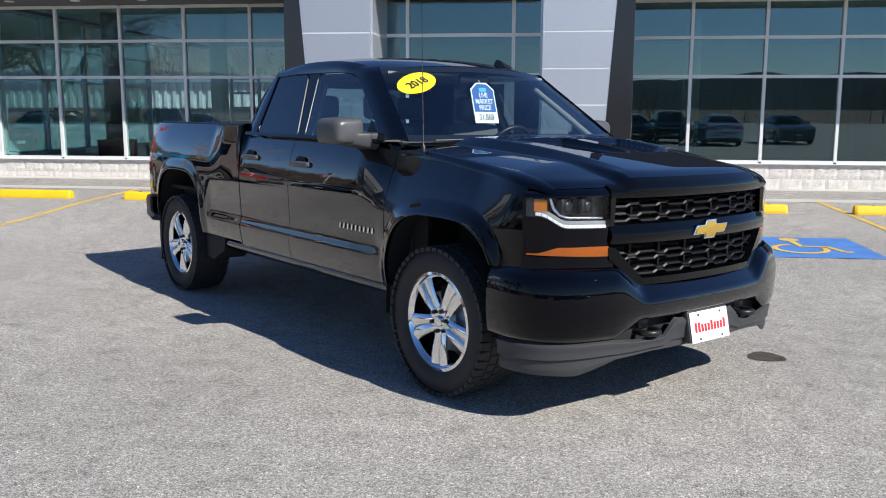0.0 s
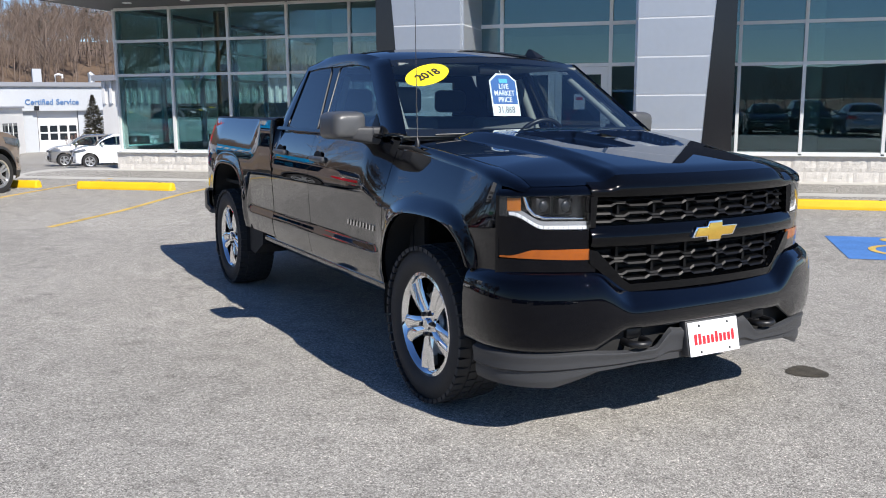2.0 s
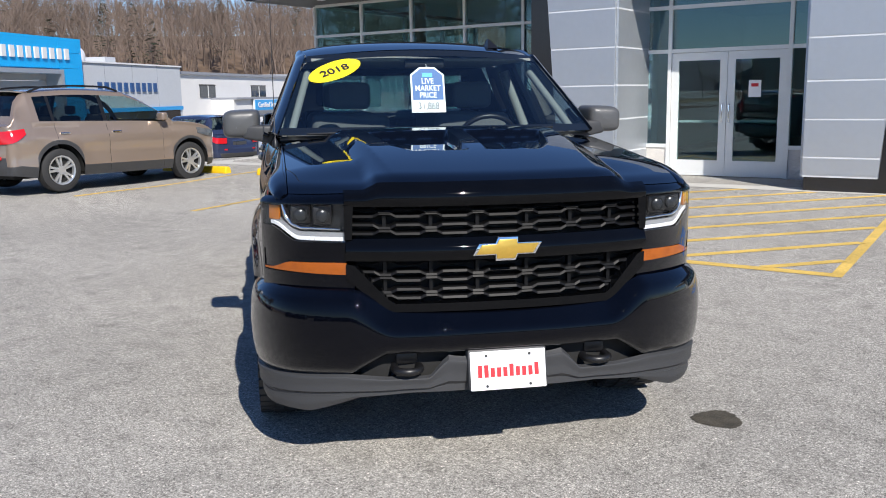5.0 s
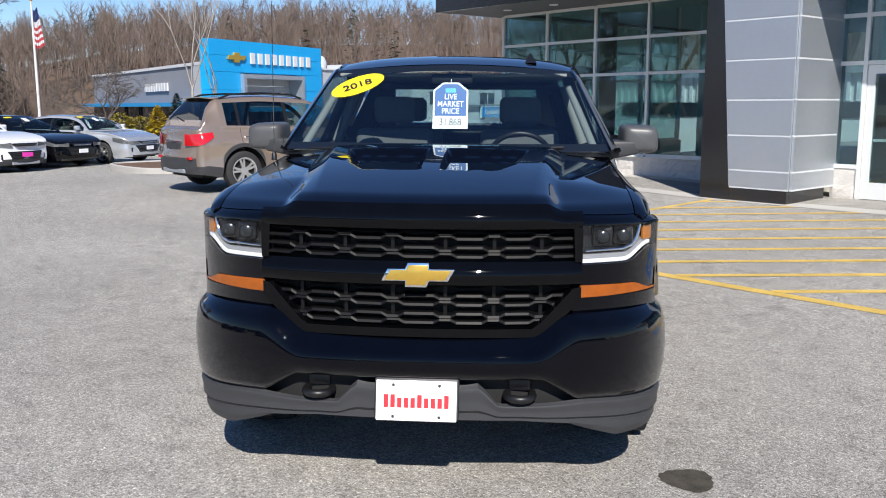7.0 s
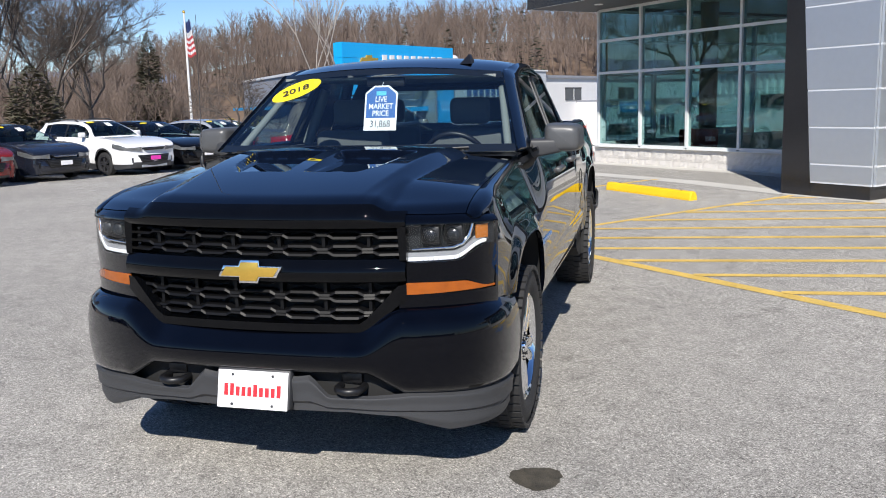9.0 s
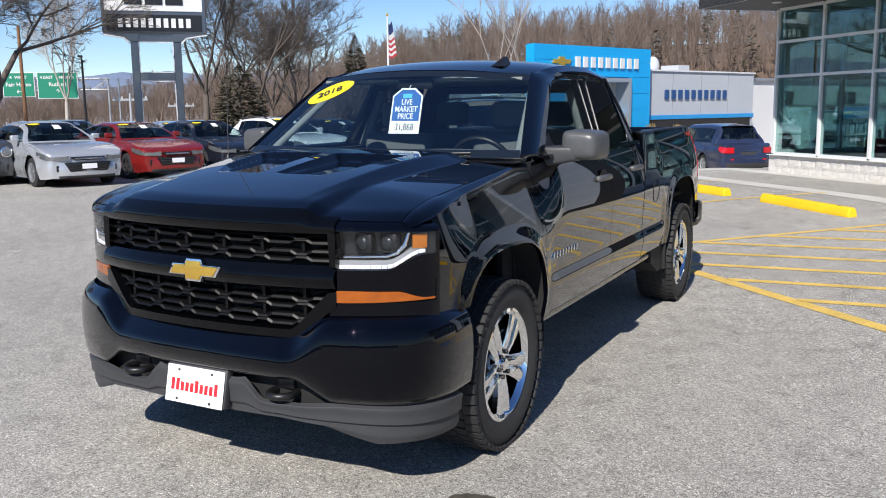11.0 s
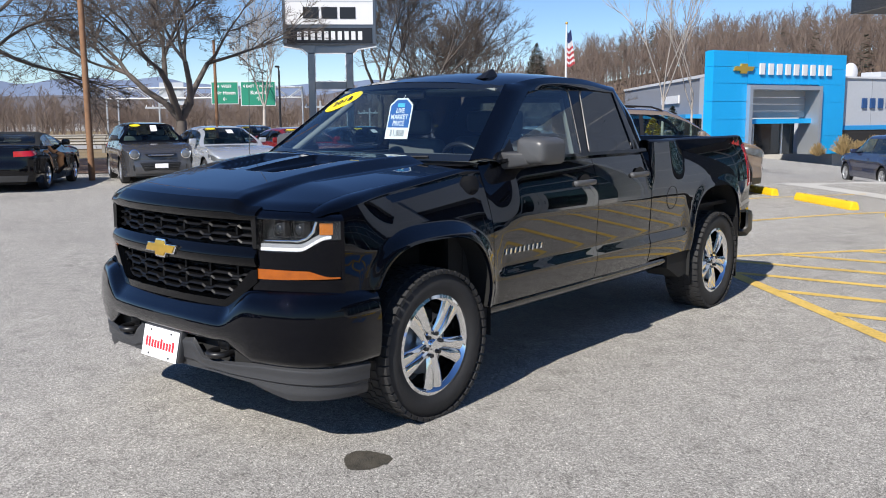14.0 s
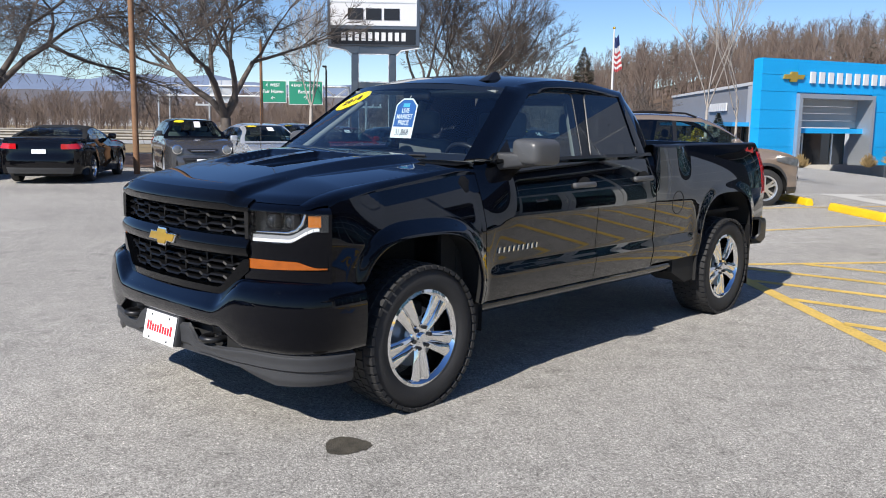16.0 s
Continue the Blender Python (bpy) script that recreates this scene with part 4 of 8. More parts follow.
        # --- glasshouse: one frame mesh a side, then panes
        def gx(z):
            return 0.915 - 0.42 * (z - 1.335)
        def q(y, z, d=0.0):
            return (s * (gx(z) + d), y, z)
        zt = 1.768
        # A pillar to the mirror sail, header, B and C pillars
        fr = empty("window_frame")
        fr.parent = T
        def strip(name, a, b, n=8, mat_=M_PAINT, d=0.0):
            rows = []
            for i in range(n + 1):
                t = i / n
                rows.append([q(a[0][0] + (a[1][0] - a[0][0]) * t, a[0][1] + (a[1][1] - a[0][1]) * t, d), q(b[0][0] + (b[1][0] - b[0][0]) * t, b[0][1] + (b[1][1] - b[0][1]) * t, d)])
            return sheet(name, rows, mat_, fr, thick=0.03, flip=s < 0)
        strip("belt_moulding", ((0.62, 1.322), (2.36, 1.330)), ((0.62, 1.340), (2.36, 1.352)), mat_=M_GRILLEGLOSS, d=0.001)
        strip("b_pillar", ((1.49, 1.335), (1.59, zt)), ((1.66, 1.335), (1.82, zt)), mat_=M_GRILLEGLOSS, d=0.001)
        strip("sail", ((0.62, 1.342), (0.80, 1.46)), ((0.80, 1.342), (0.80, 1.342)), mat_=M_BLKPLASTIC, d=0.006)
        # panes with rounded corners, each in a thin seal
        for nm, poly, gm, lb in (("front_window", ((0.605, 1.347), (1.525, 1.338), (1.622, 1.762), (1.30, 1.760), (1.11, 1.722)), M_DOORGLASS, ""), ("rear_window", ((1.625, 1.340), (2.215, 1.362), (2.245, 1.758), (1.765, 1.764)), M_PRIVACY, "dark privacy glass")):
            ring = []
            for k, p in enumerate(poly):
                a, b = Vector(poly[k - 1]) - Vector(p), Vector(poly[(k + 1) % len(poly)]) - Vector(p)
                r_ = min(0.045, 0.3 * a.length, 0.3 * b.length)
                pa, pb = Vector(p) + a.normalized() * r_, Vector(p) + b.normalized() * r_
                for i in range(6):
                    w_ = i / 5
                    ring.append(pa * (1 - w_) ** 2 + Vector(p) * 2 * w_ * (1 - w_) + pb * w_ ** 2)
            c_ = sum(ring, Vector((0, 0))) / len(ring)
            loops = [[q(c_.x + (v.x - c_.x) * k_, c_.y + (v.y - c_.y) * k_, 0.004) for v in ring] for k_ in (0.992, 0.5, 0.02)]
            p = sheet(nm, loops, gm, fr, lb, flip=s > 0, closed=True)
            p.visible_shadow = nm != "front_window"
            rim = []
            for k_, d_ in ((1.018, 0.002), (1.010, 0.009), (0.988, 0.009), (0.984, 0.003)):
                rim.append([q(c_.x + (v.x - c_.x) * k_, c_.y + (v.y - c_.y) * k_, d_) for v in ring])
            sheet("window_seal", rim, M_SEAL, fr, "thin grey rubber seal", flip=s > 0, closed=True, smooth=60)
        # mirror: arm and shell
        mr = empty("door_mirror")
        mr.parent = T
        bm = bmesh.new()
        add_box(bm, 0.868, 1.06, 0.665, 0.87, 1.312, 1.388, 0.016, seg=3)
        for v in bm.verts:
            v.co.z -= 0.030 * smoothstep(1.0, 0.87, v.co.x) * (1.36 > v.co.z)
            v.co.y += 0.040 * smoothstep(0.95, 1.05, v.co.x)
        bmesh.ops.scale(bm, vec=(s, 1, 1), verts=bm.verts[:])
        bmesh.ops.recalc_face_normals(bm, faces=bm.faces[:])
        part("mirror_arm", bm, M_TRIM, mr, smooth=40)
        rows = []
        for t, k in ((0.0, 0.001), (0.006, 0.30), (0.016, 0.60), (0.045, 0.78), (0.10, 0.88), (0.20, 0.945), (0.36, 0.98), (0.6, 1.0), (1.0, 1.0)):
            y = 0.70 + 0.22 * t
            row = []
            for j in range(28):
                a = j * math.tau / 28
                ca, sa = math.cos(a), math.sin(a)
                x = 1.068 + 0.104 * k * math.copysign(abs(ca) ** 0.42, ca)
                z = 1.394 + (0.079 - 0.006 * ca) * k * math.copysign(abs(sa) ** 0.42, sa) - 0.004 * ca
                row.append((s * x, y, z))
            rows.append(row)
        sheet("mirror_shell", rows, M_MIRROR, mr, flip=s > 0, closed=True, smooth=85)
        rows2 = [[(1.068 * s + (p[0] - 1.068 * s) * k, 0.915 + 0.003 * (1 - k), 1.394 + (p[2] - 1.394) * k) for p in rows[-1]] for k in (0.96, 0.02)]
        sheet("mirror_glass", rows2, M_CHROME, mr, flip=s > 0, closed=True)
        # tail lamp
        rows = [[(s * (side_x(y, z) + 0.004), y, z) for z in (0.98, 1.1, 1.22, 1.34)] for y in (4.25, 4.28, 4.30, 4.322)] + [[(s * (side_x(4.32, z) - 0.10), 4.328, z) for z in (0.98, 1.1, 1.22, 1.34)]]
        sheet("tail_lamp", rows, M_TAILRED, T, "red tail lamp", flip=s > 0, thick=0.02)
        # badge and decal
        f = pose(s * (side_x(0.80, 0.82) + 0.003), 0.80, 0.822, 90, 0, 90 * s)
        blocks("badge_bar", 9, 0.40, 0.032, f, M_CHROME, fd, "small chrome badge bar", 0.004, lean=0.2, fill=0.30)
        f = pose(s * (side_x(4.10, 1.345) + 0.002), 4.08, 1.345, 90, 0, 90 * s)
        text_ob("drive_decal", "4x4", 0.085, f, M_REDEMB, T, "red four wheel drive decal", 0.001, 1.25, 0.003)
        # headlamp and turn lamp
        def us(nm, z0, z1, material, x0, x1, off=0.0, label="", parent_=None, rows_=4, thick=0.008, n_=22, offx=None):
            xa_, xb_ = (x0, x1) if s > 0 else (x1, x0)
            return nose_strip(nm, z0, z1, s * u_of(xa_), s * u_of(xb_), material, parent_ or T, label, off=off if callable(off) else (lambda t: off), n=n_, rows=rows_, thick=thick, offx=offx)
        def rise(x):
            return 0.058 * smoothstep(0.815, 0.925, x)
        def top(x):
            return 1.124 - 0.008 * smoothstep(0.70, 0.94, x)
        lamp = us("headlamp", lambda x: 0.966 + rise(x) * 0.9, lambda x: top(x) + 0.006, M_LAMPBACK, 0.632, 0.952, -0.004, "clear headlamp with amber corner and white light strip", offx=lambda x: -0.056 * smoothstep(0.95, 0.86, x), thick=0.004)
        p = us("lens", lambda x: 0.968 + rise(x), top, M_LAMPGLASS, 0.634, 0.951, 0.0, parent_=lamp, thick=0.0)
        p.visible_shadow = False
        us("lamp_roof", lambda x: top(x) - 0.002, lambda x: hood_z(min(x, 0.845), nose_y(min(x, 0.845)) + 0.03) - 0.003 - 0.012 * smoothstep(0.845, 0.956, x), M_PAINT, 0.632, 0.956, lambda t: 0.003 - 0.026 * t ** 2, "", lamp, thick=0.02, rows_=8, n_=40)
        us("light_strip", lambda x: 0.970 + rise(x), lambda x: 1.006 + rise(x), M_LAMPSILVER, 0.637, 0.943, -0.016, "silver light strip", lamp, thick=0.02)
        for i in range(15):
            xa = 0.642 + 0.0192 * i
            us("light_cell", lambda x: 0.973 + rise(x), lambda x: 0.987 + rise(x), M_WHITE, xa, xa + 0.0172, -0.011, "", lamp, thick=0.006, n_=2, rows_=1)
        # bright tick: a level blade that turns up at its outer end
        bm = bmesh.new()
        tick = [(0.648, 1.018), (0.80, 1.020), (0.835, 1.034), (0.858, 1.064), (0.870, 1.112)]
        add_tube(bm, [(s * x_, nose_y(x_) + 0.022, z_) for x_, z_ in tick], [0.004, 0.006, 0.008, 0.009, 0.007], 8)
        part("bright_tick", bm, M_CHROME, lamp, smooth=50)
        us("corner_reflector", lambda x: 1.050, lambda x: 1.106, M_AMBER, 0.893, 0.938, -0.010, "amber corner reflector", lamp)
        # twin dark projector cells
        for xx in (s * 0.715, s * 0.80):
            yy = nose_y(xx)
            bm = bmesh.new()
            add_box(bm, xx - 0.040, xx + 0.040, yy + 0.026, yy + 0.07, 1.035, 1.112, 0.012, seg=2)
            cell = part("projector_cell", bm, M_BLKPLASTIC, lamp, smooth=40)
            bm = bmesh.new()
            add_tube(bm, [(xx, yy + 0.050, 1.072), (xx, yy + 0.024, 1.072), (xx, yy + 0.018, 1.072), (xx, yy + 0.014, 1.072)], [0.030, 0.029, 0.022, 0.008], 24)
            part("projector", bm, M_LAMPBACK, cell, smooth=60)
        us("lamp_blade", lambda x: 1.118, lambda x: 1.121, M_LAMPSILVER, 0.64, 0.88, -0.030, "", lamp, thick=0.012, rows_=1)
        us("lamp_bezel", lambda x: 0.926, lambda x: 0.968 + rise(x), M_PAINT, 0.632, 0.951, 0.0)
        us("turn_lamp", lambda x: 0.838 + 0.006 * smoothstep(0.65, 0.95, x), lambda x: 0.886 - 0.004 * smoothstep(0.65, 0.85, x) - 0.030 * smoothstep(0.84, 0.93, x), M_AMBERDARK, 0.628, 0.947, 0.002, "amber turn lamp", rows_=6)
        us("lamp_bezel", lambda x: 0.884, lambda x: 0.928, M_PAINT, 0.632, 0.951, -0.003, thick=0.02)
        us("lamp_bezel", lambda x: 0.848, lambda x: 0.886, M_PAINT, 0.86, 0.951, -0.004, thick=0.02)
        us("lamp_bezel", lambda x: 0.755, lambda x: 0.838, M_PAINT, 0.60, 0.951, 0.0)
        us("lamp_bezel", lambda x: 0.755, lambda x: 1.124, M_PAINT, 0.950, 0.9572, 0.0)
    # --- nose
    zlow = lambda x: 0.722 + 0.160 * min(1.0, max(0.0, (x - 0.455) / 0.15))
    bent_plate("grille_surround", -0.632, 0.632, lambda x: 1.112, lambda x: 1.206 - 0.030 * smoothstep(0.49, 0.56, x), -0.004, M_GRILLEGLOSS, T, "gloss black grille surround", n=48, thick=0.05, rows=12, bow=0.014, lean=0.036)
    bent_plate("grille_crossbar", -0.632, 0.632, lambda x: 0.896, lambda x: 0.984, -0.012, M_GRILLEGLOSS, T, "gloss black grille crossbar", n=40, thick=0.05, rows=10, bow=0.016, lean=0.018)
    bent_plate("grille_lower_frame", -0.632, 0.632, lambda x: 0.688 + 0.135 * min(1.0, max(0.0, (x - 0.475) / 0.155)), zlow, -0.010, M_GRILLEGLOSS, T, "gloss black lower grille frame", n=40, thick=0.05)
    for s in (1, -1):
        prism("grille_end", [(s * 0.606, 0.98), (s * 0.634, 0.98), (s * 0.634, 1.115), (s * 0.598, 1.115)], nose_y(0.61) - 0.004, nose_y(0.61) + 0.04, M_GRILLEGLOSS, T, plane="xz")
    grille(T, [0.998, 1.034, 1.068, 1.100], 0.605, 0.983, 1.115, False)
    grille(T, [0.736, 0.772, 0.808, 0.844, 0.880], 0.59, 0.72, 0.896, True)
    # emblem
    bow = [(-0.135, -0.024), (-0.045, -0.024), (-0.045, -0.048), (0.035, -0.048), (0.045, -0.024), (0.115, -0.024), (0.142, 0.024), (0.045, 0.024), (0.045, 0.048), (-0.035, 0.048), (-0.045, 0.024), (-0.110, 0.024)]
    yb = nose_y(0) - 0.034
    em = prism("emblem_rim", [(x * 1.03, 0.938 + z * 1.0) for x, z in bow], yb, yb + 0.02, M_CHROME, T, "gold emblem in a chrome rim", bevel=0.003)
    prism("emblem_field", [(x * 0.93, 0.938 + z * 0.80) for x, z in bow], yb - 0.005, yb + 0.002, M_GOLD, em, bevel=0.002)
    # bumper
    BW, BA, BY, BN = 1.010, 0.55, -0.44, 2.85
    def shoulder(x):
        return smoothstep(0.45, 0.635, x)
    def bump_low(x):
        return 0.524 - 0.078 * min(1.0, max(0.0, (x - 0.49) / 0.14)) - 0.014 * smoothstep(0.64, 0.98, x)
    # section from the bottom lip over the face and crest to the ledge: (share of face, share of ledge, push)
    section = [(0.0, 0, -0.022), (0.03, 0, -0.006), (0.10, 0, 0.002), (0.3, 0, 0.010), (0.5, 0, 0.013), (0.7, 0, 0.011), (0.84, 0, 0.005), (0.93, 0, -0.002), (1.0, 0.0, -0.012), (1.0, 0.22, -0.022), (1.0, 0.5, -0.036), (1.0, 0.8, -0.052), (1.0, 1.0, -0.066)]
    rows = []
    for fa, le, push in section:
        row = []
        for i in range(141):
            u = -1 + 2 * i / 140
            x, y = plan(u, BW, BY, BA, BN)
            ax = abs(x)
            sh = shoulder(ax)
            crest = 0.640 + 0.108 * sh
            lip = 0.703 + 0.078 * sh
            z = bump_low(ax) + (crest - bump_low(ax)) * fa + (lip - crest) * le
            d = push if push > -0.012 else -0.012 + (push + 0.012) * (1 - 0.25 * sh)
            ln = math.hypot(x * 0.35, y - BY) or 1
            row.append((x + d * x * 0.35 / ln, y + d * (y - BY) / ln, z))
        rows.append(row)
    sheet("front_bumper", rows, M_PAINT, T, "gloss black front bumper", thick=0.03, smooth=50)
    # valance
    def ramp(a, b, x):
        return min(1.0, max(0.0, (x - a) / (b - a)))
    def val_top(x):
        return bump_low(x) - 0.004 - 0.018 * ramp(0.26, 0.20, x) - 0.092 * ramp(0.235, 0.315, x) * ramp(0.635, 0.49, x)
    def val_low(x):
        return 0.358 - 0.018 * ramp(0.40, 0.62, x) - 0.030 * ramp(0.62, 1.0, x)
    vprof = lambda t: -0.006 + 0.014 * smoothstep(0.20, 0.30, t) + 0.006 * smoothstep(0.5, 0.9, t) - 0.020 * smoothstep(0.88, 1.0, t)
    nose_strip("front_valance", val_low, val_top, -1.0, 1.0, M_TRIM, T, "charcoal plastic front valance", off=vprof, n=140, rows=20, thick=0.03, w=BW - 0.022, a=0.475, yc=-0.50, pw=2.6)
    for s in (1, -1):
        ua_, ub_ = u_of(0.60, BW - 0.022, 2.6), 1.0
        nose_strip("corner_lip", lambda x: 0.338 - 0.068 * ramp(0.60, 0.80, x), lambda x: val_low(x) + 0.012, s * (ua_ if s > 0 else ub_), s * (ub_ if s > 0 else ua_), M_TRIM, T, "charcoal corner lip", off=lambda t: -0.014 + 0.010 * smoothstep(0.0, 0.5, t), n=40, rows=6, thick=0.02, w=BW - 0.022, a=0.475, yc=-0.50, pw=2.6)
    nose_strip("air_dam", lambda x: val_low(x) - 0.006, lambda x: val_low(x) + 0.03, -0.97, 0.97, M_BLKPLASTIC, T, off=lambda t: -0.03, n=60, rows=4, thick=0.012, w=BW - 0.04, a=0.465, yc=-0.50, pw=2.6)
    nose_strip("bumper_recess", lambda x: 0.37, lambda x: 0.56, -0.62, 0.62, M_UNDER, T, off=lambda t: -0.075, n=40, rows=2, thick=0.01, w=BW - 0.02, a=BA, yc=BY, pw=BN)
    for s in (1, -1):
        bm = bmesh.new()
        x = s * 0.40
        y = nose_y(0.408) - 0.025
        pts = [(x - 0.045, y + 0.10, 0.458)] + [(x + 0.052 * math.cos(a), y + 0.01 - 0.045 * math.sin(a) * 1.2, 0.455) for a in [math.pi - math.pi * i / 10 for i in range(11)]] + [(x + 0.045, y + 0.10, 0.458)]
        add_tube(bm, pts, 0.016, 10)
        part("tow_hook", bm, M_BLKPLASTIC, T, "black tow hook", smooth=60)
        bm = bmesh.new()
        add_box(bm, x - 0.045, x + 0.045, y + 0.03, y + 0.12, 0.465, 0.52, 0.012, seg=2)
        part("hook_mount", bm, M_BLKPLASTIC, T, smooth=40)
    # plate
    pl = empty("licence_plate", pose(0, -1.012, 0.447, -12, 0, 0))
    pl.parent = T
    box("plate_bracket", -0.165, 0.165, 0.006, 0.05, -0.075, 0.088, M_TRIM, pl, bevel=0.01, seg=2)
    box("plate_sheet", -0.157, 0.157, 0, 0.004, -0.078, 0.078, M_PLATE, pl, "white dealer plate with red print", bevel=0.0015)
    blocks("printed_bar", 10, 0.262, 0.050, pose(0, -0.0005, -0.002, 90, 0, 0), M_RED, pl, "red printed bar", 0.0012, fill=0.66, low=0.76)
    for x in (-0.09, 0.09):
        for z in (0.060, -0.062):
            bm = bmesh.new()
            add_tube(bm, [(x, -0.003, z), (x, 0.002, z)], 0.006, 10)
            part("screw", bm, M_TRIM, pl)
    # --- hood
    rows = []
    for j in range(112):
        t = j / 111
        row = []
        for i in range(171):
            x = -0.845 + 1.69 * i / 170
            y0 = nose_y(x) + 0.030
            y1 = 0.37 - 0.15 * (1 - (x / 0.845) ** 2)
            y = y0 + (y1 - y0) * t
            row.append((x, y, hood_z(x, y)))
        rows.append(row)
    sheet("hood", rows, M_PAINT, T, "gloss black hood with raised domes", thick=0.02, smooth=30)
    for s in (1, -1):
        rows = []
        for j in range(49):
            y = -0.725 + (0.50 + 0.725) * j / 48
            zi = hood_z(0.845, min(y, 0.36))
            zt = fender_top(y) if y > -0.61 else zi - 0.045 + 0.022 * (-0.61 - y) / 0.115
            xo = side_x(y, zt)
            if y < -0.5:
                xo = min(xo, 0.98 * (1 - ((-0.5 - y) / 0.450) ** 2.2) ** (1 / 2.2) + 0.001)
            xi = 0.849
            row = []
            for i in range(11):
                a = math.pi * 0.45 * i / 10
                row.append((s * (xi + (xo - xi) * math.sin(a) / math.sin(math.pi * 0.45)), y, zi - (zi - zt) * (1 - math.cos(a)) / (1 - math.cos(math.pi * 0.45))))
            rows.append(row)
        sheet("fender_top", rows, M_PAINT, T, flip=s < 0, thick=0.015, smooth=50)
    rows = [[(x, 0.37 - 0.15 * (1 - (x / 0.845) ** 2) - 0.01 + 0.19 * t, 1.33 + 0.012 * t - 0.012 * (x / 0.845) ** 2) for x in [-0.86 + 1.72 * i / 24 for i in range(25)]] for t in (0, 0.5, 1)]
    sheet("cowl", rows, M_BLKPLASTIC, T, "black plastic cowl", smooth=50)
    # --- roof and glass
    def wy(x, z):
        c = 1 - (x / 0.86) ** 2
        return 0.43 - 0.16 * c + (z - 1.352) / (1.765 - 1.352) * (0.60 - 0.0 * c)
    rows = []
    for j in range(13):
        z = 1.342 + (1.775 - 1.342) * j / 12
        hwz = 0.865 - 0.42 * (z - 1.345)
        rows.append([(hwz * k, wy(hwz * k, z), z + 0.035 * (1 - k * k) * (j / 12)) for k in [-1 + 2 * i / 24 for i in range(25)]])
    ws = sheet("windscreen", rows, M_CARGLASS, T, smooth=60)
    ws.visible_shadow = False
    # black band printed round the edge of the glass
    for a, b in ((0, 1), (11, 12)):
        sheet("glass_band", [[(x * 0.995, y + 0.006, z) for x, y, z in rows[k]] for k in (a, b)], M_BLKPLASTIC, T)
    # frit band round the glass and the header
    top = rows[-1]
    rf = []
    for j in range(17):
        t = j / 16
        row = []
        for i, p in enumerate(top):
            k = -1 + 2 * i / 24
            y0 = p[1] - 0.004
            y1 = 2.33 - 0.05 * k * k
            y = y0 + (y1 - y0) * t
            crown = 1.775 + 0.035 * (1 - k * k)
            z = crown + 0.078 * (1 - (1 - min(1.0, t / 0.5)) ** 2.4) - 0.045 * smoothstep(0.55, 1.0, t) ** 1.3 - 0.02 * abs(k) ** 6
            hw = 0.684 + 0.020 * smoothstep(0.0, 0.25, t) - 0.012 * smoothstep(0.85, 1.0, t)
            row.append((hw * k, y, z))
        rf.append(row)
    sheet("cab_roof", rf, M_PAINT, T, thick=0.02, smooth=60)
    for s in (1, -1):
        # pillars and roof rail in one sweep: window side to windscreen, roof and rear edge
        def gx2(z):
            return 0.915 - 0.42 * (z - 1.335)
        inner, outer = [], []
        for j in range(13):
            t = j / 12
            z = 1.342 + (1.775 - 1.342) * t
            hwz = 0.865 - 0.42 * (z - 1.345)
            outer.append((hwz, wy(hwz, z), z))
            yi, zi = 0.60 + 0.54 * t, 1.345 + 0.393 * t
            inner.append((gx2(zi), yi, zi))
        for j in range(1, 17):
            p = rf[j][-1]
            outer.append((p[0], p[1], p[2]))
            yi = 1.14 + (2.19 - 1.14) * (j / 16)
            zi = 1.738 + 0.026 * smoothstep(1.12, 1.38, yi) - 0.014 * smoothstep(1.9, 2.19, yi)
            inner.append((gx2(zi), yi, zi))
        p = rf[-1][-1]
        for j in range(1, 9):
            t = j / 8
            z = p[2] + (1.345 - p[2]) * t
            outer.append((p[0] + (0.90 - p[0]) * t, 2.285 + 0.095 * smoothstep(0, 0.5, t) + 0.01 * t, z))
            zi = 1.750 + (1.345 - 1.750) * t
            inner.append((gx2(zi), 2.19 + 0.03 * t, zi))
        rows = []
        for a, b in zip(inner, outer):
            a, b = Vector(a), Vector(b)
            row = []
            for i in range(8):
                k = i / 7
                q_ = a.lerp(b, k)
                bul = 0.012 * math.sin(math.pi * k) * min(1.0, (b - a).length / 0.12)
                q_ += Vector((0.8, -0.15, 0.55)).normalized() * bul
                row.append((s * q_.x, q_.y, q_.z))
            rows.append(row)
        sheet("cab_frame", rows, M_PAINT, T, flip=s < 0, smooth=60, thick=0.012)
    # cab back with its window, cab body under the glass
    for pts in ([(-0.90, 0.55), (0.90, 0.55), (0.88, 1.36), (-0.88, 1.36)], [(-0.88, 1.36), (-0.52, 1.36), (-0.52, 1.76), (-0.67, 1.76)], [(0.52, 1.36), (0.88, 1.36), (0.67, 1.76), (0.52, 1.76)], [(-0.52, 1.69), (0.52, 1.69), (0.52, 1.77), (-0.52, 1.77)]):
        prism("cab_back", pts, 2.30, 2.34, M_PAINT, T, plane="xz")
    p = box("back_window", -0.52, 0.52, 2.32, 2.326, 1.36, 1.69, M_CARGLASS, T)
    p.visible_shadow = False
    # --- bed
    box("bed_floor", -0.88, 0.88, 2.42, 4.33, 0.84, 0.87, M_UNDER, T)
    box("bed_front_wall", -0.87, 0.87, 2.41, 2.44, 0.86, 1.39, M_PAINT, T)
    tg = box("tailgate", -0.80, 0.80, 4.27, 4.32, 0.70, 1.405, M_PAINT, T, bevel=0.012, seg=2)
    box("tailgate_handle", -0.12, 0.12, 4.315, 4.335, 1.18, 1.27, M_BLKPLASTIC, tg, bevel=0.01)
    rows = []
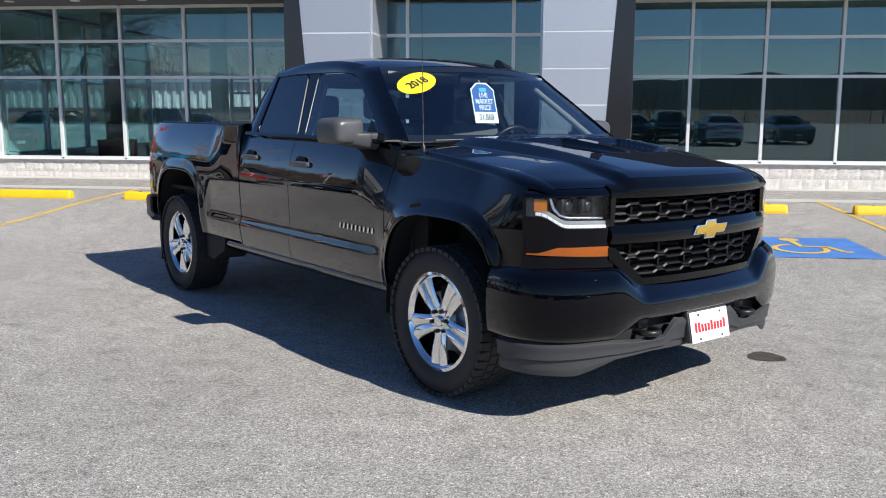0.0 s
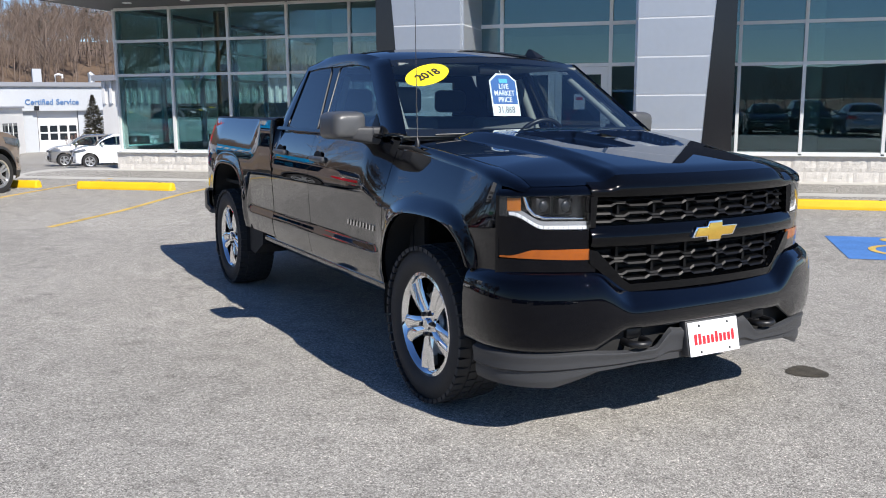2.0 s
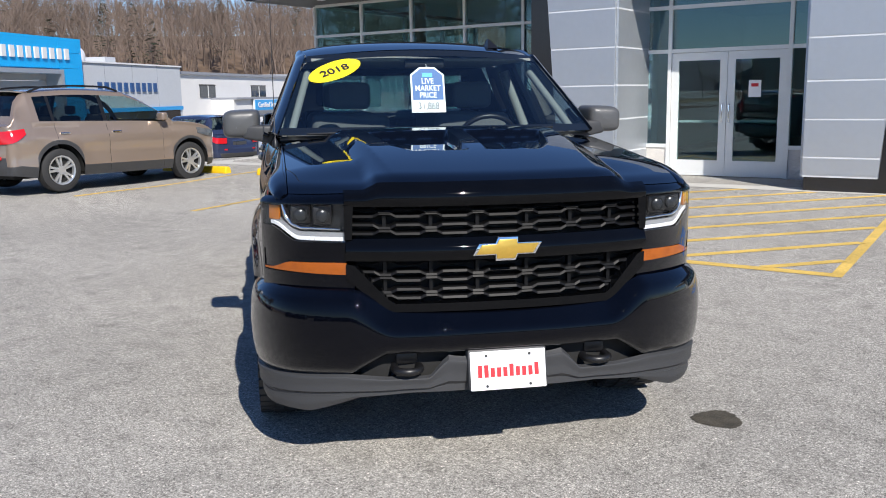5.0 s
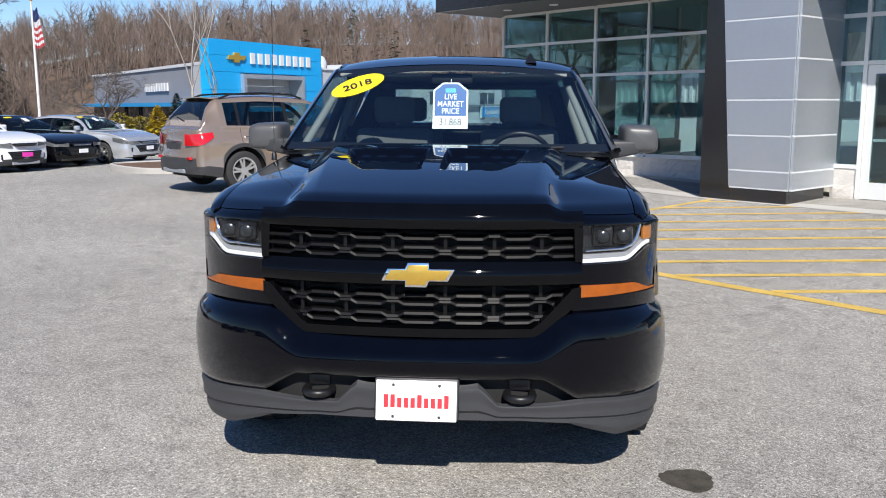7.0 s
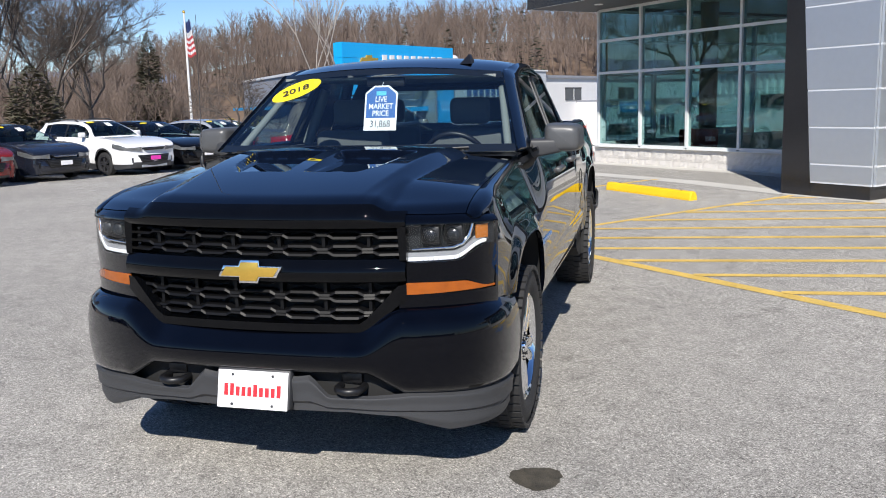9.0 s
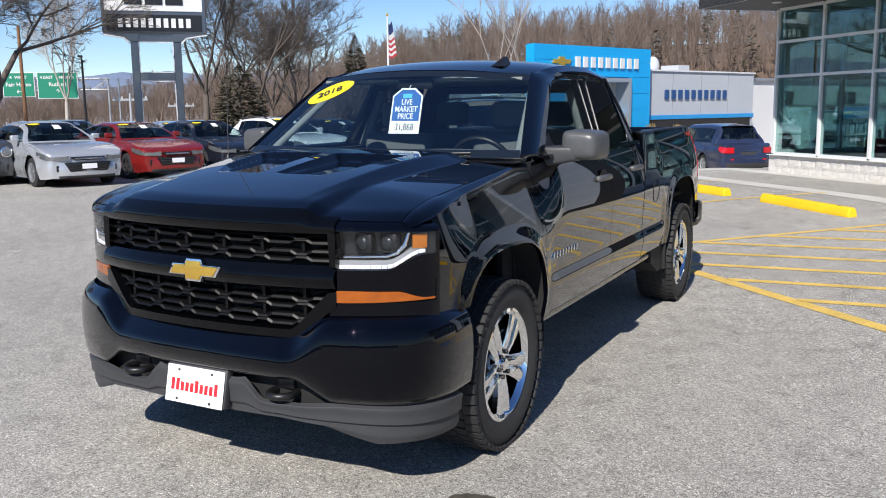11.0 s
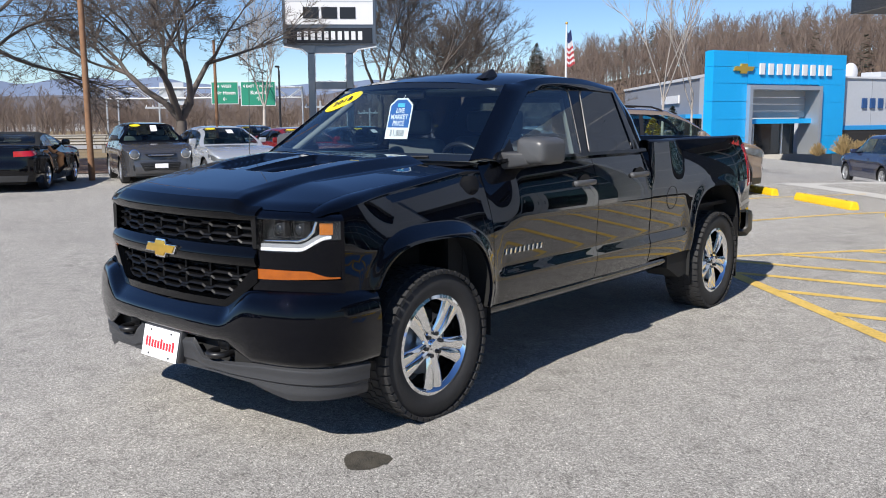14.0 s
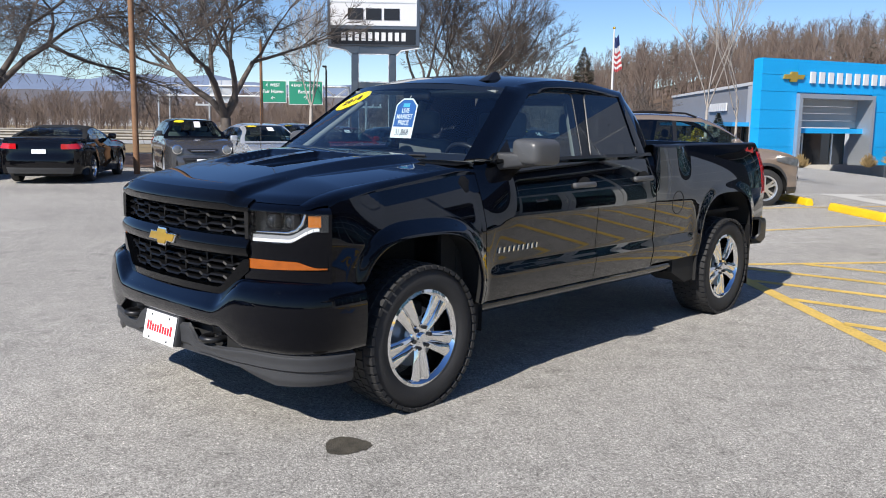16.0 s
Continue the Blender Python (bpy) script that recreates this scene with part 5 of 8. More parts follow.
    for x_, y_, z0_, z1_ in ((-1.0, 4.16, 0.60, 0.76), (-0.985, 4.30, 0.56, 0.74), (-0.93, 4.42, 0.53, 0.71), (-0.80, 4.49, 0.50, 0.69), (-0.4, 4.51, 0.50, 0.68), (0.4, 4.51, 0.50, 0.68), (0.80, 4.49, 0.50, 0.69), (0.93, 4.42, 0.53, 0.71), (0.985, 4.30, 0.56, 0.74), (1.0, 4.16, 0.60, 0.76)):
        rows.append([(x_ * 0.97, y_ - 0.14, z1_ - 0.004), (x_, y_ - 0.01, z1_), (x_, y_, z1_ - 0.02), (x_, y_, z0_ + 0.03), (x_ * 0.98, y_ - 0.02, z0_), (x_ * 0.95, y_ - 0.10, z0_ + 0.01)])
    sheet("rear_bumper", rows, M_BLKPLASTIC, T, "black rear step bumper", thick=0.02, smooth=40)
    # --- underside
    box("front_crossmember", -0.56, 0.56, -0.84, -0.50, 0.40, 0.69, M_UNDER, T)
    for s in (1, -1):
        box("wheel_house", s * 0.70 - 0.06, s * 0.70 + 0.06, 2.5, 4.30, 0.40, 0.86, M_UNDER, T)
    box("chassis", -0.60, 0.60, -0.80, 4.2, 0.36, 0.60, M_UNDER, T, bevel=0.03)
    box("cab_floor", -0.88, 0.88, 0.45, 2.35, 0.50, 0.60, M_UNDER, T)
    box("engine_bay", -0.60, 0.60, -0.74, 0.30, 0.60, 1.12, M_UNDER, T)
    for s in (1, -1):
        box("door_inner", s * 0.84 - 0.02, s * 0.84 + 0.02, 0.50, 2.34, 0.55, 1.33, M_SEAT, T)
        box("engine_bay_side", s * 0.82 - 0.015, s * 0.82 + 0.015, 0.28, 0.48, 0.55, 1.28, M_UNDER, T)
    box("firewall", -0.84, 0.84, 0.40, 0.44, 0.55, 1.30, M_UNDER, T)
    bm = bmesh.new()
    add_tube(bm, [(-0.7, RA + 0.03, 0.40), (0.7, RA + 0.03, 0.40)], 0.05, 12)
    part("rear_axle", bm, M_UNDER, T, smooth=50)
    # --- wheels
    for nm, x, y, o in (("front_wheel", 0.865, 0.0, 1), ("front_wheel", -0.865, 0.0, -1), ("rear_wheel", 0.865, 3.565, 1), ("rear_wheel", -0.865, 3.565, -1)):
        spoked_wheel(T, nm, (x, y, 0.402), o)
    # --- cabin
    rows = []
    for i in range(25):
        x = -0.83 + 1.66 * i / 24
        hump = 0.028 * smoothstep(0.10, 0.18, x) * smoothstep(0.66, 0.58, x)
        rows.append([(x, 0.46, 1.325), (x, 0.70, 1.335 + hump), (x, 0.86, 1.330 + hump), (x, 0.93, 1.26), (x, 0.95, 0.95)])
    sheet("dashboard", rows, M_SEAT, T, "dark grey dashboard", flip=True, smooth=40)
    for x in (-0.40, 0.40):
        for y, nm in ((1.25, "front_seat"), (2.02, "rear_seat")):
            st = empty(nm)
            st.parent = T
            bm = bmesh.new()
            add_box(bm, x - 0.26, x + 0.26, y - 0.35, y + 0.12, 0.80, 0.95, 0.05, seg=3)
            part("cushion", bm, M_SEAT, st, smooth=50)
            bm = bmesh.new()
            add_box(bm, x - 0.25, x + 0.25, y + 0.08, y + 0.20, 0.90, 1.43, 0.05, m=None, seg=3)
            part("backrest", bm, M_SEAT, st, smooth=50)
            bm = bmesh.new()
            add_box(bm, x - 0.13, x + 0.13, y + 0.10, y + 0.19, 1.46, 1.63, 0.04, seg=3)
            part("headrest", bm, M_SEAT, st, smooth=50)
    sw = empty("steering_wheel", pose(0.40, 0.99, 1.25, -62, 0, 0))
    sw.parent = T
    bm = bmesh.new()
    R = 0.19
    pts = [(R * math.cos(a), R * math.sin(a), 0) for a in [i * math.tau / 32 for i in range(33)]]
    add_tube(bm, pts, 0.016, 8, cap=False)
    part("steering_rim", bm, M_BLKPLASTIC, sw, smooth=60)
    bm = bmesh.new()
    add_box(bm, -0.07, 0.07, -0.06, 0.06, -0.03, 0.01, 0.02, seg=2)
    add_box(bm, -0.18, 0.18, -0.015, 0.015, -0.02, 0.0, 0.005)
    part("steering_boss", bm, M_BLKPLASTIC, sw, smooth=40)
    bm = bmesh.new()
    add_box(bm, -0.12, 0.12, 0.885, 0.915, 1.70, 1.755, 0.012, seg=2)
    part("inside_mirror", bm, M_BLKPLASTIC, T, smooth=40)
    box("headliner", -0.66, 0.66, 0.93, 2.30, 1.745, 1.76, M_LIGHTTRIM, T)
    for s in (1, -1):
        # pale trim on the pillars, as seen through the glass
        bm = bmesh.new()
        add_tube(bm, [(s * 0.80, 0.55, 1.34), (s * 0.68, 1.02, 1.68)], 0.022, 8)
        part("pillar_trim", bm, M_LIGHTTRIM, T, smooth=60)
        bm = bmesh.new()
        add_tube(bm, [(s * 0.82, 1.60, 1.33), (s * 0.69, 1.66, 1.70)], 0.035, 8)
        part("pillar_trim", bm, M_LIGHTTRIM, T, smooth=60)
    # --- wipers, aerials
    for x0, x1 in ((-0.72, -0.10), (-0.02, 0.62)):
        bm = bmesh.new()
        n = 8
        pts = []
        for i in range(n + 1):
            x = x0 + (x1 - x0) * i / n
            z = 1.348 + 0.016 * i / n
            pts.append((x, wy(x, z) - 0.012, z))
        add_tube(bm, pts, 0.006, 6)
        part("wiper", bm, M_BLKPLASTIC, T, smooth=60)
    bm = bmesh.new()
    add_tube(bm, [(-0.885, 0.26, 1.29), (-0.885, 0.26, 1.32), (-0.885, 0.262, 1.34), (-0.885, 0.285, 2.10)], [0.016, 0.014, 0.0026, 0.0014], 8)
    part("whip_aerial", bm, M_BLKPLASTIC, T, smooth=60)
    bm = bmesh.new()
    base = [bm.verts.new(p) for p in ((0.42, 1.04, 1.825), (0.49, 1.04, 1.825), (0.485, 1.20, 1.830), (0.425, 1.20, 1.830))]
    topv = [bm.verts.new(p) for p in ((0.450, 1.15, 1.885), (0.458, 1.15, 1.885), (0.458, 1.185, 1.888), (0.450, 1.185, 1.888))]
    bm.faces.new(topv)
    for i in range(4):
        bm.faces.new((base[i], base[(i + 1) % 4], topv[(i + 1) % 4], topv[i]))
    bmesh.ops.recalc_face_normals(bm, faces=bm.faces[:])
    part("fin_aerial", bm, M_BLKPLASTIC, T)
    # fuel flap on the driver's side
    bm = bmesh.new()
    pts = [(0.0, 2.72 + 0.085 * math.cos(a), 0.985 + 0.085 * math.sin(a)) for a in [i * math.tau / 28 for i in range(29)]]
    pts = [(side_x(y, z) + 0.0005, y, z) for _, y, z in pts]
    add_tube(bm, pts, 0.003, 5, cap=False)
    part("fuel_flap", bm, M_UNDER, T)
    # --- sticker and price tag
    def on_glass(u, v, d):
        z = 1.665 + v
        return (u, wy(u, z) - d, z + 0.03 * (1 - (u / 0.75) ** 2) * 0.76)
    n = 36
    cen = (-0.535, 0.0)
    rows = []
    for k in (1.0, 0.02):
        rows.append([on_glass(-0.535 + k * (0.155 * math.cos(a) * math.cos(0.27) - 0.052 * math.sin(a) * math.sin(0.27)), 0.012 + k * (0.155 * math.cos(a) * math.sin(0.27) + 0.052 * math.sin(a) * math.cos(0.27)), 0.006) for a in [i * math.tau / n for i in range(n)]])
    stick = sheet("year_sticker", rows, M_STICKER, T, "yellow oval windscreen sticker reading 2018", closed=True)
    o = Vector(on_glass(-0.535, 0.012, 0.012))
    ex = (Vector(on_glass(-0.435, 0.012 + 0.028, 0.012)) - o).normalized()
    ez = (Vector(on_glass(-0.535, 0.052, 0.012)) - o).normalized()
    en = ex.cross(ez).normalized()
    ez = en.cross(ex)
    m = Matrix((ex, ez, en)).transposed().to_4x4()
    m.translation = o
    text_ob("sticker_year", "2018", 0.082, m, M_BLACKINK, stick, "", 0.0008, 1.05, 0.001)
    th = empty("price_tag", pose(0.0, 0.785, 1.575, -16, 0, 0))
    th.parent = T
    out = [(-0.10, -0.135), (0.10, -0.135), (0.10, 0.09), (0.045, 0.135), (-0.045, 0.135), (-0.10, 0.09)]
    prism("tag_card", out, -0.001, 0.001, M_PLATE, th, "white-edged card", plane="xz")
    prism("tag_field", [(-0.09, -0.06), (0.09, -0.06), (0.09, 0.085), (0.04, 0.125), (-0.04, 0.125), (-0.09, 0.085)], -0.0025, -0.0012, M_TAGBLUE, th, "blue printed field", plane="xz")
    for w_, z_ in (("LIVE", 0.050), ("MARKET", 0.008), ("PRICE", -0.034)):
        text_ob("tag_word", w_, 0.046, pose(0, -0.0034, z_, 90, 0, 0), M_PLATE, th, "", 0.0004, 0.86, 0.0006)
    prism("tag_print", [(-0.03, 0.075), (0.03, 0.075), (0.03, 0.10), (-0.03, 0.10)], -0.0042, -0.0030, M_CYAN, th, plane="xz")
    text_ob("tag_price", "31,868", 0.058, pose(0, -0.0022, -0.098, 90, 0, 0), M_BLACKINK, th, "", 0.0004, 0.80, 0.0)
    bm = bmesh.new()
    add_tube(bm, [(0, 0.0, 0.125), (0.0, 0.02, 0.16)], 0.002, 5)
    part("tag_string", bm, M_PLATE, th)
    return T


pickup()

# ---- parked cars ----
def car_paint(name, color, metal=0.0):
    return mat(name, color, 0.25, metal=metal, coat=1.0, coat_rough=0.02, spec=0.3)


M_CARSEE = glass("clear car glass", (0.62, 0.74, 0.72), ior=1.5)
M_CARDARK = glass("dark car glass", (0.16, 0.18, 0.18), ior=1.6)
M_ALLOY = mat("silver alloy wheel", (0.62, 0.63, 0.65), 0.28, metal=0.8)
M_ALLOYDARK = mat("dark alloy wheel", (0.10, 0.10, 0.11), 0.3, metal=0.7)
M_LAMPCLR = mat("clear car lamp", (0.20, 0.21, 0.22), 0.12, metal=0.5, coat=1.0, vary=0.5, scale=14)
M_PINK = mat("magenta plate", (0.80, 0.05, 0.42), 0.5)


def simple_wheel(parent, x, y, r, s, rim_mat, spokes=5):
    th = empty("wheel", Matrix.Translation((x, y, r)) @ pose(0, 0, 0, 0, 0, 0 if s > 0 else 180))
    th.parent = parent
    n = 28
    w = 0.105
    prof = [(-w, r * 0.66), (-w - 0.004, r * 0.82), (-w + 0.02, r * 0.97), (0, r), (w - 0.02, r * 0.97), (w + 0.004, r * 0.82), (w - 0.004, r * 0.66)]
    sheet("tyre", [[(a, q * math.cos(k * math.tau / n), q * math.sin(k * math.tau / n)) for k in range(n)] for a, q in prof], M_RUBBER, th, flip=True, closed=True, smooth=50)
    bm = bmesh.new()
    ring = []
    for a, q in ((w - 0.012, r * 0.655), (w + 0.002, r * 0.67), (w - 0.004, r * 0.60), (w - 0.05, r * 0.57)):
        ring.append([bm.verts.new((a, q * math.cos(k * math.tau / n), q * math.sin(k * math.tau / n))) for k in range(n)])
    for a, b in zip(ring, ring[1:]):
        for k in range(n):
            bm.faces.new((a[k], a[(k + 1) % n], b[(k + 1) % n], b[k]))
    for k in range(spokes):
        m = Matrix.Rotation(k * math.tau / spokes + 0.2, 4, "X")
        for sd in (-0.55, 0.55):
            vs = add_box(bm, w - 0.05, w - 0.018, -0.018, 0.018, 0.03, r * 0.60)
            bmesh.ops.transform(bm, matrix=m @ Matrix.Rotation(sd * 0.32, 4, "X"), verts=vs)
    add_tube(bm, [(w - 0.05, 0, 0), (w - 0.012, 0, 0)], r * 0.20, 14)
    bmesh.ops.recalc_face_normals(bm, faces=bm.faces[:])
    part("rim", bm, rim_mat, th, smooth=30)
    bm = bmesh.new()
    add_tube(bm, [(w - 0.10, 0, 0), (w - 0.07, 0, 0)], r * 0.60, n)
    part("brake_drum", bm, M_UNDER, th)


def car(m, paint, label, L=4.6, W=1.80, H=1.46, wb=2.70, r=0.33, fo=0.90, hood=0.93, nose=0.72, belt=0.98, deck=1.00, ws0=0.55, ws1=1.35, roof1=2.55, rw=3.20, clear=0.19, tail="sedan", rim=None, spokes=5, cladding=False, sticker=True, plate=None, roof_rails=False, glass_mat=None, grille_bar=True, category="car", cloth_roof=None, round_lamps=False):
    """A parked car, built facing -y about its front axle. ws0, ws1: foot and head of the windscreen; roof1, rw: end of the roof and foot of the rear window."""
    T_ = empty("parked_car", m)
    tagged(T_, label, category, group="parked cars")
    hw = W / 2
    y0, y1 = -fo, L - fo
    g = glass_mat or M_CARDARK
    A = r + 0.055

    crown = 0.07

    def half(y):
        a, b = (y - y0) / 0.75, (y1 - y) / 0.6
        k = 1.0
        if a < 1:
            k *= (max(0.0, 1 - (1 - max(a, 0)) ** 3.0)) ** (1 / 3.0) * 0.26 + 0.74
        if b < 1:
            k *= (max(0.0, 1 - (1 - max(b, 0)) ** 3.2)) ** (1 / 3.2) * 0.20 + 0.80
        return hw * k

    def top(y):
        """Height of the car's middle line."""
        if y < ws0:
            t = max(0.0, (y - y0) / (ws0 - y0))
            return nose + (hood + 0.05 - nose) * (1 - (1 - t) ** 2.4) ** 0.8
        if y < ws1:
            t = (y - ws0) / (ws1 - ws0)
            return hood + 0.05 + (H - 0.045 - hood - 0.05) * (t + 0.16 * math.sin(math.pi * t))
        if y < roof1:
            t = (y - ws1) / (roof1 - ws1)
            return H - 0.045 + 0.045 * math.sin(math.pi * min(1, 0.08 + t * 0.75)) - 0.03 * smoothstep(0.5, 1, t)
        if y < rw:
            t = (y - roof1) / (rw - roof1)
            zt = H - 0.045 + 0.045 * math.sin(math.pi * 0.83) - 0.03
            return zt + (deck + 0.04 - zt) * (t - 0.13 * math.sin(math.pi * t))
        return deck + 0.04 - 0.05 * smoothstep(y1 - 0.16, y1, y)

    def low(y):
        z = clear + 0.06 * smoothstep(y1 - 0.5, y1, y) + 0.03 * smoothstep(y0 + 0.3, y0, y)
        for c in (0.0, wb):
            k = 1 - ((y - c) / A) ** 2
            if k > 0:
                z = max(z, r + (A + 0.01) * math.sqrt(k))
        return z

    def waist(y):
        return min(belt + 0.05 * (y - ws0) / (rw - ws0), top(y) - crown)

    def skin(y, z):
        """Half width of the body at a place and height."""
        h, zb = half(y), waist(y)
        if z <= zb:
            x = h - 0.055 * smoothstep(0.45, 0.18, z) - 0.016 * math.exp(-((z - 0.60) / 0.10) ** 2) - 0.085 * smoothstep(0.72 * belt, belt, z) ** 2
            for c in (0, wb):
                x += 0.016 * smoothstep(A + 0.17, A, math.hypot(y - c, z - r))
            return x
        q = min(1.0, (z - zb) / max(top(y) - zb, 1e-6))
        x = h - 0.085 * smoothstep(0.72 * belt, belt, zb) ** 2
        x *= 1 - 0.27 * smoothstep(0.05, 0.40, top(y) - zb) * q
        return x * max(0.0, 1 - q ** 14) ** 0.25

    ya, yb_ = ws0 + 0.20 * (ws1 - ws0), rw - 0.22 * (rw - roof1)
    mid1 = ya + (yb_ - ya) * (0.50 if tail == "sedan" else 0.44)
    ye = yb_ - (0.36 if tail == "suv" else 0.16)
    c0 = ye - (0.26 if tail == "suv" else 0.14)
    marks = [ya, mid1 - 0.035, mid1 + 0.035, c0, c0 + 0.05, ye, yb_, ws0 + 0.03, ws1 - 0.02, roof1 + 0.02, rw - 0.05, ws0, ws1, roof1, rw, ws0 + 0.10]
    ys = [y0 + (y1 - y0) * i / 44 for i in range(45)] + marks
    for c in (0.0, wb):
        ys += [c - A * math.cos(math.pi * i / 18) * 0.9999 for i in range(19)] + [c - A - 0.004, c + A + 0.004]
    ys += [y0 + 0.01, y0 + 0.03, y0 + 0.07, y1 - 0.01, y1 - 0.03, y1 - 0.07]
    ys = sorted(set(round(v, 4) for v in ys if y0 <= v <= y1))
    ys = [v for i, v in enumerate(ys) if i == 0 or v - ys[i - 1] > 0.0015]
    FQ = [0, 0.05, 0.12, 0.20, 0.3, 0.4, 0.5, 0.6, 0.7, 0.8, 0.9, 1.0]
    UQ = [0.04, 0.2, 0.4, 0.6, 0.79, 0.86, 0.91, 0.945, 0.97, 0.985, 0.995, 1.0]
    grid = []
    for y in ys:
        b, zb, t = low(y), waist(y), top(y)
        b = min(b, zb - 0.02)
        col = [(skin(y, b + (zb - b) * f), y, b + (zb - b) * f) for f in FQ]
        col += [(skin(y, zb + (t - zb) * q), y, zb + (t - zb) * q) for q in UQ]
        grid.append(col)
    nlow, ncol = len(FQ), len(FQ) + len(UQ)

    def region(yc, j):
        if j < nlow - 1:
            if cladding and j < 3:
                return "cladding"
            return "body_side"
        q = 0.02 if j < nlow else UQ[j - nlow] + 0.01
        if j == nlow - 1:
            return "body_side"
        if yc < ws0:
            return "bonnet"
        if q > 0.92:
            if ws0 + 0.03 < yc < ws1 - 0.02:
                return "windscreen"
            if roof1 + 0.02 < yc < rw - 0.05:
                return "rear_window"
        if q < 0.79 and ya < yc < ye:
            if abs(yc - mid1) < 0.035:
                return "b_pillar"
            if yc < mid1:
                return "front_side_window"
            if tail == "suv" and c0 < yc < c0 + 0.05:
                return "c_pillar"
            if tail == "suv" and yc > c0:
                return "quarter_window"
            return "rear_side_window"
        if yc > rw:
            return "boot_lid" if tail == "sedan" else "tail_deck"
        return "roof"
    mats = {"windscreen": glass_mat or M_CARSEE, "rear_window": g, "front_side_window": glass_mat or M_CARSEE, "rear_side_window": g, "b_pillar": M_BLKPLASTIC, "c_pillar": M_BLKPLASTIC, "quarter_window": g, "cladding": M_TRIM, "roof": cloth_roof or paint}
    for s in (1, -1):
        faces = collections.defaultdict(list)
        for i in range(len(ys) - 1):
            for j in range(ncol - 1):
                q4 = (i * ncol + j, i * ncol + j + 1, (i + 1) * ncol + j + 1, (i + 1) * ncol + j)
                faces[region((ys[i] + ys[i + 1]) / 2, j)].append(q4 if s < 0 else q4[::-1])
        for nm, fs in faces.items():
            used = sorted({v for f in fs for v in f})
            ix = {v: k for k, v in enumerate(used)}
            mesh_ob(nm, [(s * grid[v // ncol][v % ncol][0], grid[v // ncol][v % ncol][1], grid[v // ncol][v % ncol][2]) for v in used], [tuple(ix[v] for v in f) for f in fs], mats.get(nm, paint), T_, "grey plastic cladding" if nm == "cladding" else "", 35)
        for wy_ in (0.0, wb):
            simple_wheel(T_, s * (hw - 0.115), wy_, r, s, rim or M_ALLOY, spokes)
            rows = []
            for i in range(13):
                a = math.pi * i / 12
                rows.append([(s * (hw - 0.03), wy_ - (A + 0.01) * math.cos(a), r - 0.05 + (A + 0.06) * math.sin(a)), (s * (hw - 0.32), wy_ - (A + 0.01) * math.cos(a), r - 0.05 + (A + 0.06) * math.sin(a))])
            sheet("wheel_liner", rows, M_UNDER, T_)
    # ends: a curved face with dark lower intake or skid panel
    for y, nm in ((y0, "front_bumper"), (y1, "rear_bumper")):
        sg = -1 if y == y0 else 1
        zl, zt_ = low(y), top(y)
        zlist = [zl + (waist(y) - zl) * f for f in FQ] + [waist(y) + (zt_ - waist(y)) * q for q in (0.4, 0.79, 0.91, 0.97, 1.0)]

        def end_y(x, z, h):
            t = (z - zl) / (zt_ - zl)
            bulge = 0.075 * (1 - (x / max(h, 0.05)) ** 2)
            return y + sg * (bulge * (1 - 0.6 * smoothstep(0.75, 1, t)) + 0.05 * smoothstep(0.0, 0.15, t) * smoothstep(0.62, 0.42, t) * (1 - (x / max(h, 0.05)) ** 6))
        rows = [[(skin(y, z) * k, end_y(skin(y, z) * k, z, max(skin(y, z), 0.4)), z) for k in [-1 + j / 8 for j in range(17)]] for z in zlist]
        cut = (5 if sg > 0 else 4) if cladding else (3 if sg > 0 else 2)
        sheet(nm, rows[cut:], paint, T_, flip=sg > 0, smooth=45)
        sheet("lower_panel", rows[:cut + 1], M_TRIM, T_, "grey plastic lower panel", flip=sg > 0, smooth=45)
        if cladding:
            zz = zlist[1]
            box("skid_strip", -0.42, 0.42, end_y(0.3, zz, hw) + sg * 0.004 - 0.02, end_y(0.3, zz, hw) + sg * 0.004 + 0.02, zz - 0.02, zz + 0.05, M_GREYPANEL, T_, "silver skid strip", bevel=0.01)
    if tail == "suv":
        # tailgate: seam, number recess, bright strip and reflectors
        zq = 0.86
        box("plate_recess", -0.28, 0.28, y1 + 0.055, y1 + 0.086, 0.70, 0.82, M_TRIM, T_, bevel=0.01)
        box("tailgate_strip", -0.30, 0.30, y1 + 0.06, y1 + 0.092, 0.83, 0.85, M_CHROME, T_, bevel=0.004)
        for s in (1, -1):
            box("rear_reflector", s * 0.58 - 0.06, s * 0.58 + 0.06, y1 + 0.03, y1 + 0.090, 0.54, 0.59, M_TAILRED, T_, bevel=0.01)
        rows = [[(x * 0.56, roof1 - 0.06 + 0.15 * t, top(roof1 - 0.06) - 0.006 + 0.006 * t - 0.02 * x * x) for x in [-1 + i / 6 for i in range(13)]] for t in (0, 0.5, 1)]
        sheet("roof_spoiler", rows, paint, T_, thick=0.02, smooth=50)
        bm = bmesh.new()
        add_tube(bm, [(0.0, rw - 0.03, top(rw - 0.03) + 0.02), (0.33, rw - 0.06, top(rw - 0.06) + 0.025)], 0.010, 6)
        part("rear_wiper", bm, M_BLKPLASTIC, T_)


